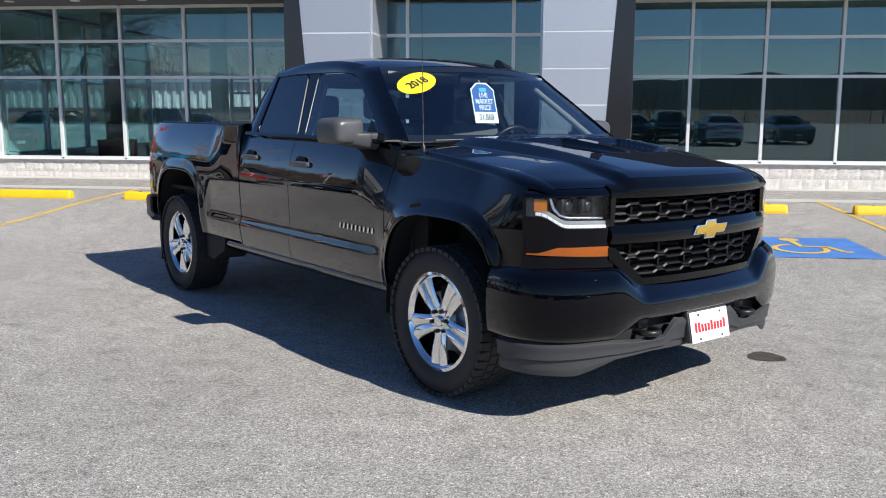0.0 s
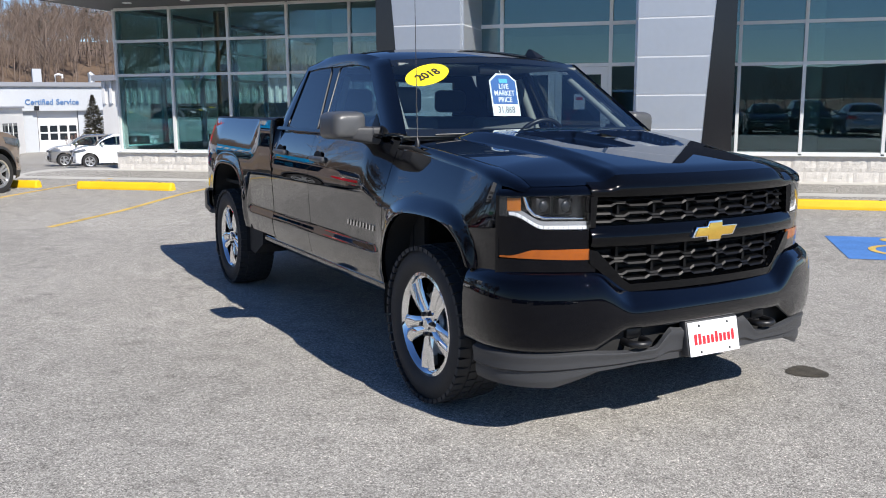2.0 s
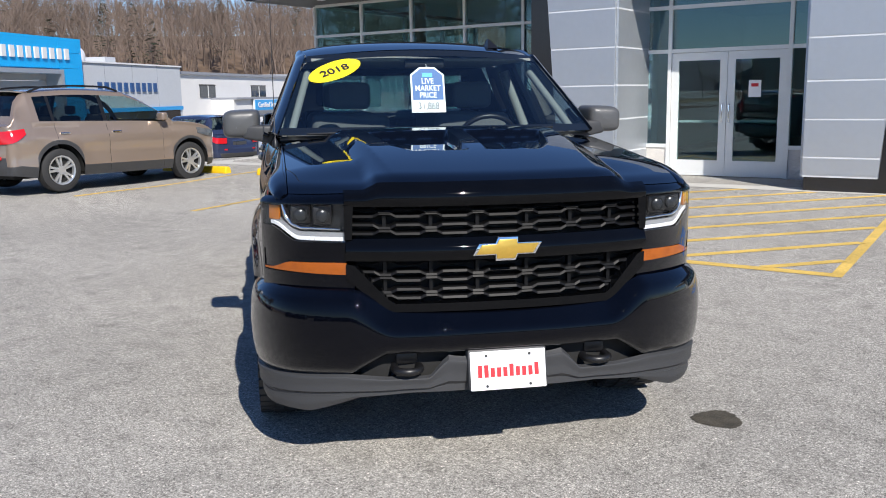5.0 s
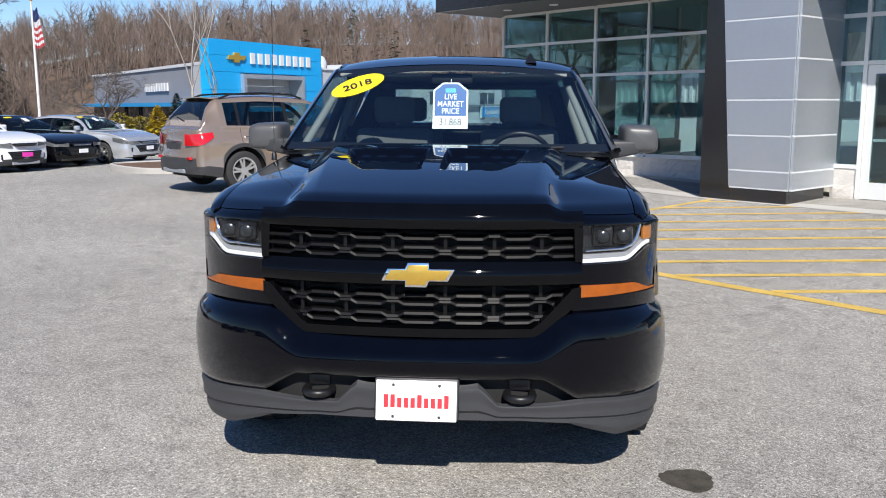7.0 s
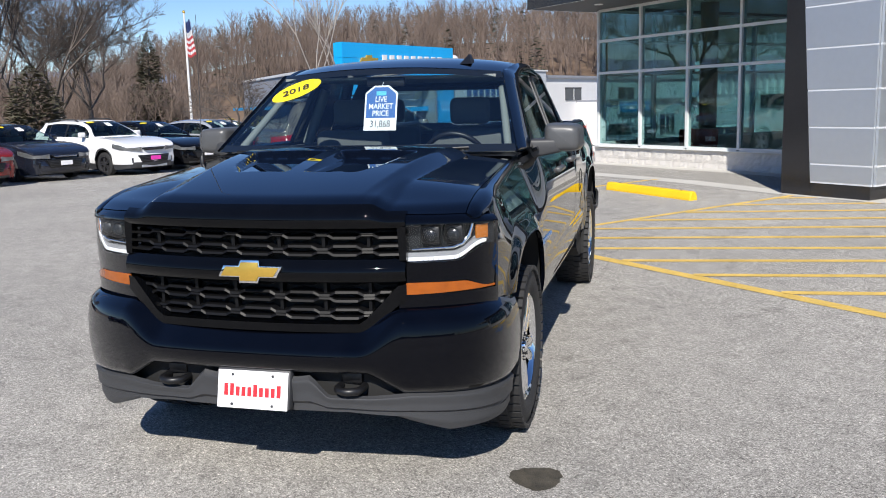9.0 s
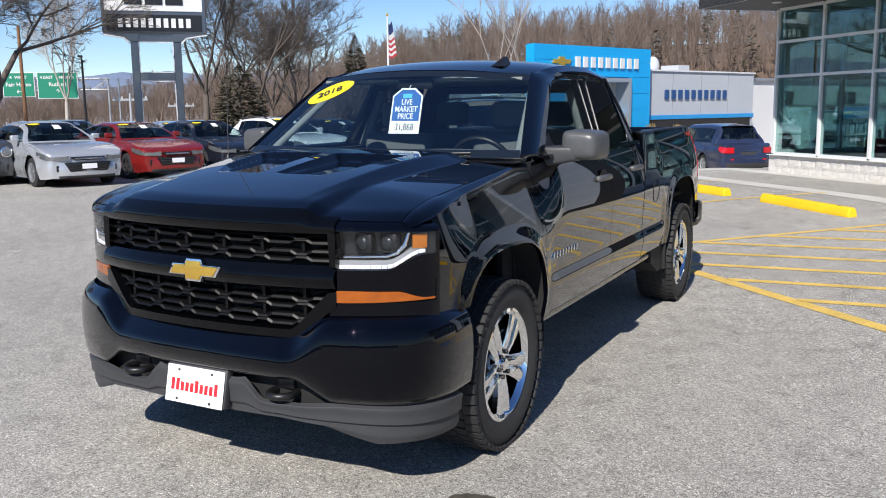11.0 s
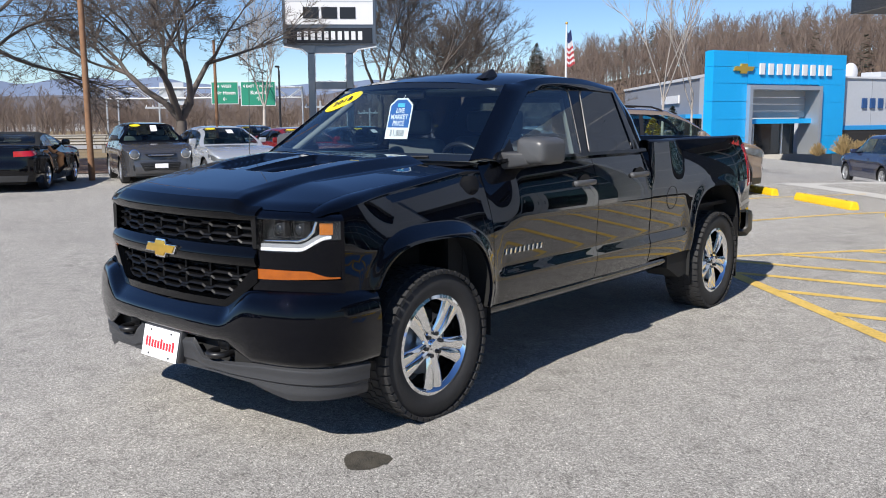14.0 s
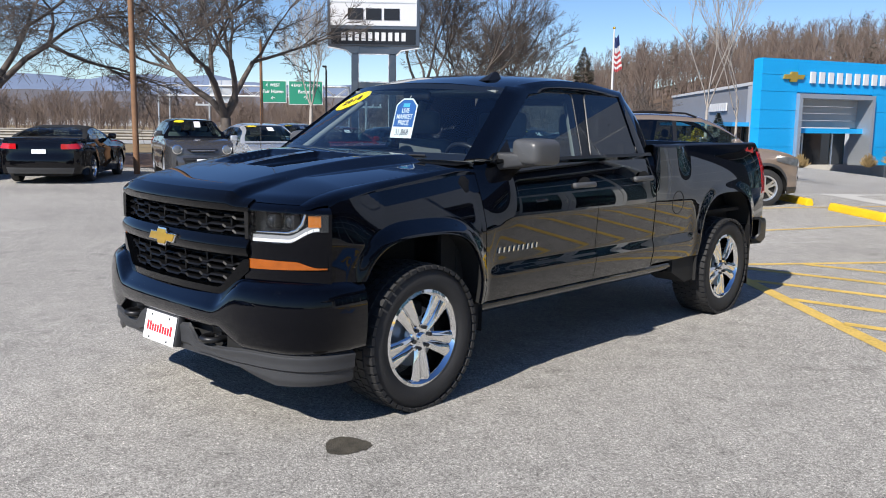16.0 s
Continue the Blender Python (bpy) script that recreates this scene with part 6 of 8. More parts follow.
    for s in (1, -1):
        # door seams and handles
        for ys_ in (ya + 0.12, mid1, c0 + 0.02):
            zs = [low(ys_) + 0.03 + (waist(ys_) - 0.01 - low(ys_) - 0.03) * i / 8 for i in range(9)]
            bm = bmesh.new()
            add_tube(bm, [(s * (skin(ys_, z) - 0.001), ys_, z) for z in zs], 0.004, 4)
            part("door_seam", bm, M_UNDER, T_)
        for hy in (mid1 - 0.24, c0 - 0.20):
            bm = bmesh.new()
            hx = skin(hy, belt - 0.13)
            add_box(bm, s * (hx - 0.02), s * (hx + 0.028), hy, hy + 0.17, belt - 0.145, belt - 0.115, 0.008)
            part("door_handle", bm, paint if not cladding else M_CHROME, T_)
        # lamps, mirrors
        if round_lamps:
            yl = y0 + 0.10
            xl = half(yl) - 0.20
            for rr_, nm, mt, d in ((0.125, "lamp_ring", M_CHROME, 0.0), (0.105, "headlamp", M_LAMPCLR, 0.02)):
                bm = bmesh.new()
                add_tube(bm, [(s * xl, yl + 0.1, nose - 0.05), (s * xl, y0 - 0.045 - d, nose - 0.05), (s * xl, y0 - 0.065 - d, nose - 0.05)], [rr_, rr_, rr_ * 0.7], 20)
                part(nm, bm, mt, T_, "round clear headlamp" if nm == "headlamp" else "", smooth=40)
        else:
            rows = []
            for i in range(8):
                y = y0 + 0.02 + 0.46 * i / 7
                zt_ = min(waist(y) + 0.02, nose + 0.02 + 0.06 * i / 7)
                zb_ = nose - 0.11 + 0.09 * (i / 7) ** 1.3
                rows.append([(s * (skin(y, zb_ + (zt_ - zb_) * k) + 0.006), y, zb_ + (zt_ - zb_) * k) for k in (0, 0.33, 0.67, 1)])
            h0 = skin(y0, nose - 0.06)
            rows.insert(0, [(s * (h0 - 0.08), y0 - 0.035, p[2] - 0.004) for p in rows[0]])
            rows.insert(0, [(s * (h0 - 0.26), y0 - 0.078, p[2] - 0.012 + 0.012 * k) for k, p in enumerate(rows[0])])
            sheet("headlamp", rows, M_LAMPCLR, T_, "clear headlamp", flip=s < 0, thick=0.01)
        rows = []
        for i in range(7):
            f = i / 6
            y = y1 - 0.015 - (0.24 if tail == "suv" else 0.22) * f
            zt_ = waist(y1 - 0.05) - 0.02 + (0.03 * f if tail == "suv" else 0)
            zb_ = zt_ - (0.19 - 0.11 * f ** 1.5 if tail == "suv" else 0.12 - 0.05 * f)
            rows.append([(s * (skin(y, zb_ + (zt_ - zb_) * k) + 0.005), y, zb_ + (zt_ - zb_) * k) for k in (0, 0.33, 0.67, 1)])
        h0 = skin(y1, rows[0][1][2])
        rows.insert(0, [(s * (h0 - 0.10), y1 + 0.040, p[2] - 0.006) for p in rows[0]])
        rows.insert(0, [(s * (h0 - 0.24), y1 + 0.078, p[2]) for p in rows[0]])
        sheet("tail_lamp", rows, M_TAILRED, T_, "red tail lamp", flip=s > 0, thick=0.01)
        my = ya + 0.08
        mx_ = skin(my, belt + 0.05)
        bm = bmesh.new()
        add_box(bm, s * (mx_ - 0.03), s * (mx_ + 0.06), my + 0.03, my + 0.08, belt + 0.03, belt + 0.07)
        add_box(bm, s * (mx_ + 0.03), s * (mx_ + 0.22), my, my + 0.12, belt + 0.03, belt + 0.17, 0.035, seg=3)
        part("door_mirror", bm, paint, T_, smooth=50)
        if roof_rails:
            bm = bmesh.new()
            pts = []
            for i in range(9):
                y = ws1 + 0.12 + (roof1 - ws1 - 0.20) * i / 8
                pts.append((s * 0.56 * (hw / 0.89), y, top(y) - 0.03 + 0.055 * smoothstep(0, 0.12, i / 8) * smoothstep(1, 0.88, i / 8)))
            add_tube(bm, pts, 0.018, 6)
            part("roof_rack", bm, M_BLKPLASTIC, T_, smooth=60)
    if grille_bar:
        for zz, hh, wd in ((nose - 0.075, 0.035, 0.34), (0.46, 0.16, 0.46)):
            bm = bmesh.new()
            for k, (x0_, x1_) in enumerate(((-wd, wd),)):
                add_box(bm, x0_, x1_, y0 - 0.145, y0 - 0.03, zz - hh / 2 - 0.02, zz + hh / 2 + 0.02, 0.02, seg=2)
            for v in bm.verts:
                v.co.x *= 1 + 0.16 * (v.co.z - zz) / hh
                v.co.y += 0.10 * (v.co.x / hw) ** 2
            gr = part("front_grille", bm, M_BLKPLASTIC, T_, smooth=40)
            n_ = 2 if hh < 0.1 else 4
            for i in range(n_):
                z_ = zz - hh / 2 + hh * (i + 0.5) / n_
                bm = bmesh.new()
                add_tube(bm, [(x, y0 - 0.144 + 0.10 * (x / hw) ** 2, z_) for x in [(-wd + 0.03) + (2 * wd - 0.06) * k / 8 for k in range(9)]], 0.006, 5)
                part("grille_slat", bm, M_TRIM if (cladding or hh > 0.1) else M_CHROME, gr)
        for s in (1, -1):
            bm = bmesh.new()
            add_box(bm, s * (hw * 0.60), s * (hw * 0.74), y0 - 0.02, y0 + 0.08, 0.36, 0.50, 0.02, seg=2)
            part("bumper_vent", bm, M_BLKPLASTIC, T_, smooth=40)
    box("licence_plate", -0.16, 0.16, y0 - 0.166, y0 - 0.150, 0.42, 0.53, plate or M_PLATE, T_)
    box("licence_plate", -0.16, 0.16, y1 + 0.084, y1 + 0.098, 0.71, 0.81, M_PLATE if tail == "sedan" else M_TRIM, T_)
    if sticker:
        rows = []
        for k in (1.0, 0.02):
            row = []
            for a in [i * math.tau / 20 for i in range(20)]:
                x = -0.36 + k * 0.14 * math.cos(a)
                y = ws1 - 0.16 * (ws1 - ws0) + k * 0.055 * math.sin(a)
                row.append((x, y - 0.012, top(y) + 0.012 - 0.10 * x * x * (top(y) - belt)))
            rows.append(row)
        sheet("year_sticker", rows, M_STICKER, T_, closed=True)
        ym = ws0 + 0.62 * (ws1 - ws0)
        rows = [[(x, ym + dy, top(ym + dy) + 0.008) for x in (0.02, 0.10, 0.18)] for dy in (-0.10, 0.0, 0.10)]
        sheet("price_card", rows, M_PLATE, T_, "white price card", thick=0.003)
    box("underbody", -hw + 0.30, hw - 0.30, y0 + 0.15, y1 - 0.15, clear - 0.01, 0.60, M_UNDER, T_)
    box("cabin_floor", -hw + 0.12, hw - 0.12, A + 0.05, wb - A - 0.02, clear, belt - 0.16, M_UNDER, T_)
    for x in (-0.36, 0.36):
        for y in (ws1 + 0.35, min(roof1 - 0.1, ws1 + 1.25)):
            bm = bmesh.new()
            add_box(bm, x - 0.23, x + 0.23, y, y + 0.14, 0.5, belt + 0.13, 0.05, seg=2)
            add_box(bm, x - 0.11, x + 0.11, y + 0.02, y + 0.11, belt + 0.15, min(belt + 0.30, H - 0.12), 0.03, seg=2)
            part("seat", bm, M_SEAT, T_, smooth=50)
    return T_


def at_lot(x, y, heading):
    return pose(x, y, ground_z(x, y) - 0.004, 0, 0, heading)


P_BEIGE = car_paint("sandy bronze metallic paint", (0.30, 0.235, 0.19), 0.45)
P_SILVER = car_paint("silver metallic paint", (0.55, 0.57, 0.60), 0.5)
P_RED = car_paint("deep red metallic paint", (0.24, 0.016, 0.014), 0.3)
P_NAVY = car_paint("blue black paint", (0.010, 0.012, 0.020))
P_WHITE = car_paint("white paint", (0.80, 0.80, 0.80))
P_GREY = car_paint("graphite grey paint", (0.075, 0.075, 0.08), 0.4)
P_GREYLT = car_paint("warm grey metallic paint", (0.26, 0.255, 0.25), 0.4)
P_BLUEVAN = car_paint("dark blue metallic paint", (0.030, 0.040, 0.085), 0.3)
P_BLACK = mat("solid black paint", (0.003, 0.003, 0.004), 0.4, coat=1.0, coat_rough=0.02, spec=0.0, coat_ior=1.42)
SUV = dict(L=4.00, W=1.775, H=1.64, wb=2.555, r=0.345, fo=0.65, hood=1.02, nose=0.86, belt=1.05, deck=1.06, ws0=0.30, ws1=1.12, roof1=2.92, rw=3.26, clear=0.24, tail="suv")

car(pose(-11.14, 6.94, 0.105, 0.7, 0, 180), P_BEIGE, "sandy bronze compact crossover parked nose in to a wheel stop", cladding=True, sticker=False, roof_rails=True, **SUV)
car(at_lot(-17.3, -2.9, 116), P_SILVER, "silver saloon with a yellow windscreen sticker and white plate")
car(at_lot(-19.2, -1.0, 116), P_RED, "deep red saloon with a yellow windscreen sticker", H=1.42, rim=M_ALLOYDARK)
car(at_lot(-20.7, 0.9, 116), P_NAVY, "blue black saloon with chrome wheels and a yellow sticker", rim=M_CHROME)
car(at_lot(-21.6, 3.3, 116), P_WHITE, "white crossover with a magenta front plate", L=4.36, H=1.545, hood=1.0, nose=0.80, belt=1.03, deck=1.03, roof1=3.0, rw=3.25, tail="suv", plate=M_PINK, rim=M_ALLOYDARK, cladding=True, roof_rails=True)
car(at_lot(-23.1, 5.2, 116), P_BLACK, "black saloon with dark wheels and a yellow sticker", L=5.0, W=1.9, H=1.48, wb=3.05, rim=M_ALLOYDARK, rw=3.6, roof1=2.8, ws0=0.7, ws1=1.55)
car(at_lot(-23.9, 7.4, 120), P_SILVER, "silver saloon with a yellow windscreen sticker", L=4.85, H=1.475, wb=2.8, rw=3.45, roof1=2.7)
car(at_lot(-18.3, -5.2, 112), P_GREY, "graphite grey hatchback with round lamps and a yellow sticker", L=4.1, W=1.79, H=1.56, wb=2.6, fo=0.78, hood=1.0, nose=0.82, belt=1.06, deck=1.06, ws0=0.45, ws1=0.95, roof1=2.95, rw=3.2, tail="suv", cloth_roof=P_BLACK, round_lamps=True)
car(at_lot(-19.0, -8.45, -84), P_BLACK, "black convertible coupe seen from behind with red tail lamps", L=4.78, W=1.9, H=1.36, wb=2.81, fo=0.95, hood=0.95, nose=0.70, belt=0.98, deck=1.03, ws0=0.75, ws1=1.45, roof1=2.35, rw=3.1, cloth_roof=M_UNDER, sticker=False, rim=M_CHROME)
car(at_lot(-18.6, -11.4, -84), P_GREY, "dark grey saloon seen from behind", sticker=False)
# further stock behind the first row
car(at_lot(-30.0, 9.6, 110), P_WHITE, "white saloon standing behind the first row")
car(at_lot(-31.0, 4.4, 110), P_RED, "red saloon standing behind the first row", sticker=True)
car(at_lot(-29.0, 0.0, 110), P_SILVER, "silver saloon standing behind the first row")
car(at_lot(-27.0, -3.4, 112), P_SILVER, "pale silver saloon with a yellow windscreen sticker")
# by the service building and beside the showroom
car(at_lot(-33.3, 32.0, 42), P_SILVER, "silver people carrier outside the service building", sticker=False, **{**SUV, "L": 4.9, "H": 1.76, "wb": 2.86, "W": 1.95})
car(at_lot(-30.9, 33.9, -47), P_GREYLT, "grey small crossover beside the showroom", sticker=False, **SUV)
car(at_lot(-27.6, 31.6, -47), P_WHITE, "white crossover beside the showroom", sticker=False, **SUV)
car(at_lot(-25.2, 18.6, -98), P_BLUEVAN, "dark blue people carrier in the lane by the gateway", sticker=False, **{**SUV, "L": 5.0, "H": 1.75, "wb": 3.0, "W": 1.95, "ws1": 1.25, "roof1": 3.55, "rw": 3.85, "nose": 0.84})
# stock across the lot, behind the walk
for k, (x_, pt, lb) in enumerate(((-7.5, P_NAVY, "blue black saloon parked across the lot"), (-3.9, P_GREY, "graphite crossover parked across the lot"), (0.2, P_NAVY, "blue black saloon parked across the lot"), (4.2, P_BLACK, "black saloon parked across the lot"), (8.0, P_SILVER, "silver saloon parked across the lot"), (12.0, P_GREY, "dark grey saloon parked across the lot"))):
    if k == 1:
        car(at_lot(x_, -17.5, 180), pt, lb, sticker=False, **SUV)
    else:
        car(at_lot(x_, -17.5, 180 if k % 2 else 0), pt, lb, sticker=False)
for x_, pt, lb in ((-5.7, P_BLACK, "black crossover parked across the lot"), (2.2, P_GREY, "graphite crossover parked across the lot"), (6.1, P_BLACK, "black crossover parked across the lot")):
    car(at_lot(x_, -17.3, 180), pt, lb, sticker=False, **SUV)

# ---- far buildings, signs and poles ----
M_CHEVBLUE = mat("bright blue composite panel", (0.006, 0.34, 0.72), 0.35, vary=0.05, scale=0.6)
M_GREYWALL = mat("light grey rendered wall", (0.44, 0.46, 0.49), 0.8, vary=0.05, scale=0.5)
M_DGREYWALL = mat("mid grey panelled wall", (0.24, 0.25, 0.28), 0.7, vary=0.06, scale=0.5)
M_WHITEWALL = mat("white painted wall", (0.66, 0.65, 0.64), 0.8, vary=0.05, scale=0.7)
M_DARKBLUE = mat("dark blue letters", (0.02, 0.07, 0.20), 0.5)
M_STEELBLUE = mat("steel blue letters", (0.075, 0.17, 0.36), 0.45)
M_MIDBLUE = mat("sign blue", (0.02, 0.28, 0.62), 0.45)
M_SHUTTER = mat("grey sectional shutter", (0.36, 0.35, 0.34), 0.6, vary=0.06, scale=2)
M_FARGLASS = mat("dark far glazing", (0.02, 0.025, 0.03), 0.06, spec=0.8)
M_WOODPOLE = mat("brown timber pole", (0.24, 0.13, 0.07), 0.85, vary=0.25, scale=6, bump=0.4)
M_GALV = mat("galvanised steel", (0.50, 0.52, 0.54), 0.45, metal=0.6, vary=0.08, scale=4)
M_POLISHED = mat("brushed sign steel", (0.20, 0.205, 0.215), 0.30, metal=0.9, vary=0.05, scale=3)
M_GREENSIGN = mat("green road sign", (0.005, 0.20, 0.12), 0.5, vary=0.03)
M_SIGNWHITE = mat("white sign face", (0.66, 0.66, 0.67), 0.4)
M_SIGNBLACK = mat("black sign face", (0.015, 0.015, 0.017), 0.3)
M_KERB = mat("kerb concrete", (0.42, 0.40, 0.37), 0.9, vary=0.12, scale=3, bump=0.3)
M_MULCH = mat("brown bark mulch", (0.13, 0.075, 0.045), 0.95, vary=0.4, scale=12, bump=0.8, bscale=30)
M_DRYGRASS = mat("dry winter grass", (0.23, 0.17, 0.09), 0.95, vary=0.3, scale=1.0, bump=0.5, bscale=12)
M_ROAD = mat("highway concrete", (0.36, 0.35, 0.33), 0.9, vary=0.1, scale=0.4)
M_FLAGRED = mat("faded flag cloth", (0.45, 0.06, 0.07), 0.8, vary=0.1)
M_FLAGBLUE = mat("navy flag cloth", (0.03, 0.05, 0.16), 0.8)


def gateway():
    """The blue dealership front with its wings, in its own frame: x along the front, y towards its back."""
    d = Vector((-0.383, 0.924, 0))
    base = -0.62
    rot = math.degrees(math.atan2(d.y, d.x))
    M_ = Matrix.Translation((-43.1, 22.2, 0)) @ pose(0, 0, 0, 0, 0, rot)
    # along +x of the frame is along the front; +y of the frame points away from the lot
    B = empty("blue_gateway_building", M_)
    tagged(B, "bright blue panelled dealership gateway with white lettering blocks", "building")
    x0, x1, top = -3.3, 7.35, 5.22
    ox0, ox1, oz = -0.72, 5.15, 3.38
    rows_z = [base, 0.45, 1.45, 2.45, 3.45, 4.35, top]
    g = 0.02
    for a, b in zip(rows_z, rows_z[1:]):
        for xa, xb in ((x0, ox0), (ox1, x1), (ox0, ox1)):
            if (xa, xb) == (ox0, ox1) and a < oz:
                continue
            za = max(a, oz) if (xa, xb) == (ox0, ox1) else a
            prism("blue_panel", [(xa + g / 2, za + g), (xb - g / 2, za + g), (xb - g / 2, b), (xa + g / 2, b)], 0.0, 0.5, M_CHEVBLUE, B, plane="xz")
    box("tower_core", x0 + 0.05, ox0 - 0.05, 0.1, 0.7, base, top - 0.03, M_CHEVBLUE, B)
    box("tower_core", ox1 + 0.05, x1 - 0.05, 0.1, 0.7, base, top - 0.03, M_CHEVBLUE, B)
    box("tower_core", ox0 - 0.05, ox1 + 0.05, 0.1, 0.7, oz + 0.05, top - 0.03, M_CHEVBLUE, B)
    fr = 0.24
    for xa, xb, za, zb in ((ox0, ox0 + fr, base, oz), (ox1 - fr, ox1, base, oz), (ox0 + fr, ox1 - fr, oz - fr, oz)):
        box("portal_frame", xa, xb, -0.25, 1.2, za, zb, M_GREYPANEL, B)
    for i in range(4):
        z = 1.55 + (oz - fr - 1.55) * i / 4
        box("soffit_panel", ox0 + fr, ox1 - fr, 0.8, 0.9, z + 0.01, z + (oz - fr - 1.55) / 4 - 0.01, M_SHUTTER, B)
    box("portal_beam", ox0 + fr, ox1 - fr, 0.3, 0.9, 1.22, 1.50, M_CHEVBLUE, B)
    box("portal_glass", ox0 + fr, ox1 - fr, 1.5, 1.6, base, 1.22, M_FARGLASS, B)
    for x in (ox0 + fr + 0.15, ox0 + 1.2, ox0 + 2.1, ox1 - 1.4):
        box("portal_mullion", x, x + 0.09, 1.42, 1.5, base, 1.2, M_MULLION, B)
    box("portal_mullion", ox0 + fr + 0.24, ox0 + 2.1, 1.42, 1.5, 1.05, 1.14, M_MULLION, B)
    face = lambda x, z: pose(x, -0.02, z, 90, 0, 0)
    blocks("lettering_bar", 9, 6.15, 0.62, face(3.05, 4.28), M_SIGNWHITE, B, "white raised bar", 0.10, fill=0.52)
    em = [(-0.75, -0.12), (-0.25, -0.12), (-0.25, -0.27), (0.2, -0.27), (0.25, -0.12), (0.65, -0.12), (0.80, 0.12), (0.25, 0.12), (0.25, 0.27), (-0.2, 0.27), (-0.25, 0.12), (-0.62, 0.12)]
    prism("gold_emblem", [(-1.10 + x, 4.27 + z) for x, z in em], -0.12, -0.01, M_GOLD, B, "gold emblem", plane="xz")
    # right wing
    box("right_wing", x1 + 0.02, 20.6, 0.6, 12, base, 3.92, M_GREYWALL, B)
    box("wing_footing", x1 + 0.02, 20.6, 0.64, 12, base - 2.6, base - 0.004, M_KERB, B)
    box("wing_cap", x1 + 0.02, 20.7, 0.5, 12, 3.92, 4.02, M_SIGNWHITE, B)
    for x in (10.6, 13.9, 17.2):
        box("wall_joint", x, x + 0.03, 0.59, 0.62, 1.0, 3.9, M_DGREYWALL, B)
    box("blue_band", x1 + 0.02, 20.6, 0.50, 0.6, 0.78, 1.05, M_MIDBLUE, B)
    box("shop_glass", x1 + 0.3, 20.2, 0.55, 0.62, base + 0.2, 0.76, M_FARGLASS, B)
    blocks("lettering_bar", 10, 7.6, 0.60, pose(13.3, 0.57, 2.42, 90, 0, 0), M_DARKBLUE, B, "dark blue raised bar", 0.08, fill=0.55)
    # left wing turns back
    Wm = M_.inverted() @ Vector((-68.65, 22.0, 0))
    ex = Vector((Wm.x - x0, Wm.y - 0.3, 0))
    Ln = ex.length
    wing = pose(x0, 0.5, 0, 0, 0, math.degrees(math.atan2(ex.y, ex.x)))
    for nm, (u0, u1, v0, v1, z0, z1), mt in (("left_wing", (0.9, Ln, 0.3, 0.8, base, 3.85), M_DGREYWALL), ("wing_cap", (0.9, Ln, 0.2, 0.8, 3.85, 4.02), M_SIGNWHITE), ("blue_awning", (1.5, Ln, -0.7, 0.3, 1.55, 1.78), M_MIDBLUE), ("shop_glass", (1.5, Ln, 0.2, 0.29, base + 0.2, 1.52), M_FARGLASS), ("wing_end", (0.9, 2.2, 0.22, 0.32, base, 3.9), M_GREYWALL)):
        bm = bmesh.new()
        add_box(bm, u0, u1, -v1, -v0, z0, z1)
        bmesh.ops.transform(bm, matrix=wing, verts=bm.verts[:])
        bmesh.ops.recalc_face_normals(bm, faces=bm.faces[:])
        part(nm, bm, mt, B)
    for i in range(6):
        bm = bmesh.new()
        add_box(bm, 2.5 + i * 3.6, 2.62 + i * 3.6, -0.18, -0.06, base, 1.55)
        bmesh.ops.transform(bm, matrix=wing, verts=bm.verts[:])
        part("awning_post", bm, M_SIGNBLACK, B)
    blocks("lettering_bar", 9, 5.0, 0.5, wing @ pose(9.5, -0.26, 2.75, 90, 0, 180), M_SIGNWHITE, B, "white raised bar", 0.1)
    # roof plant
    for (cx, cy, cz, r) in ((11.6, 3.0, 4.45, 0.62), (7.9, 4.0, 4.7, 0.75)):
        bm = bmesh.new()
        bmesh.ops.create_uvsphere(bm, u_segments=18, v_segments=10, radius=r, matrix=Matrix.Translation((cx, cy, cz)) @ Matrix.Diagonal((1, 0.45, 1, 1)))
        part("roof_dish", bm, M_SIGNWHITE, B, "white roof dish", smooth=60)
    box("roof_unit", 14.6, 15.9, 3, 4.5, 4.0, 4.55, M_GREYWALL, B)
    return B


gateway()


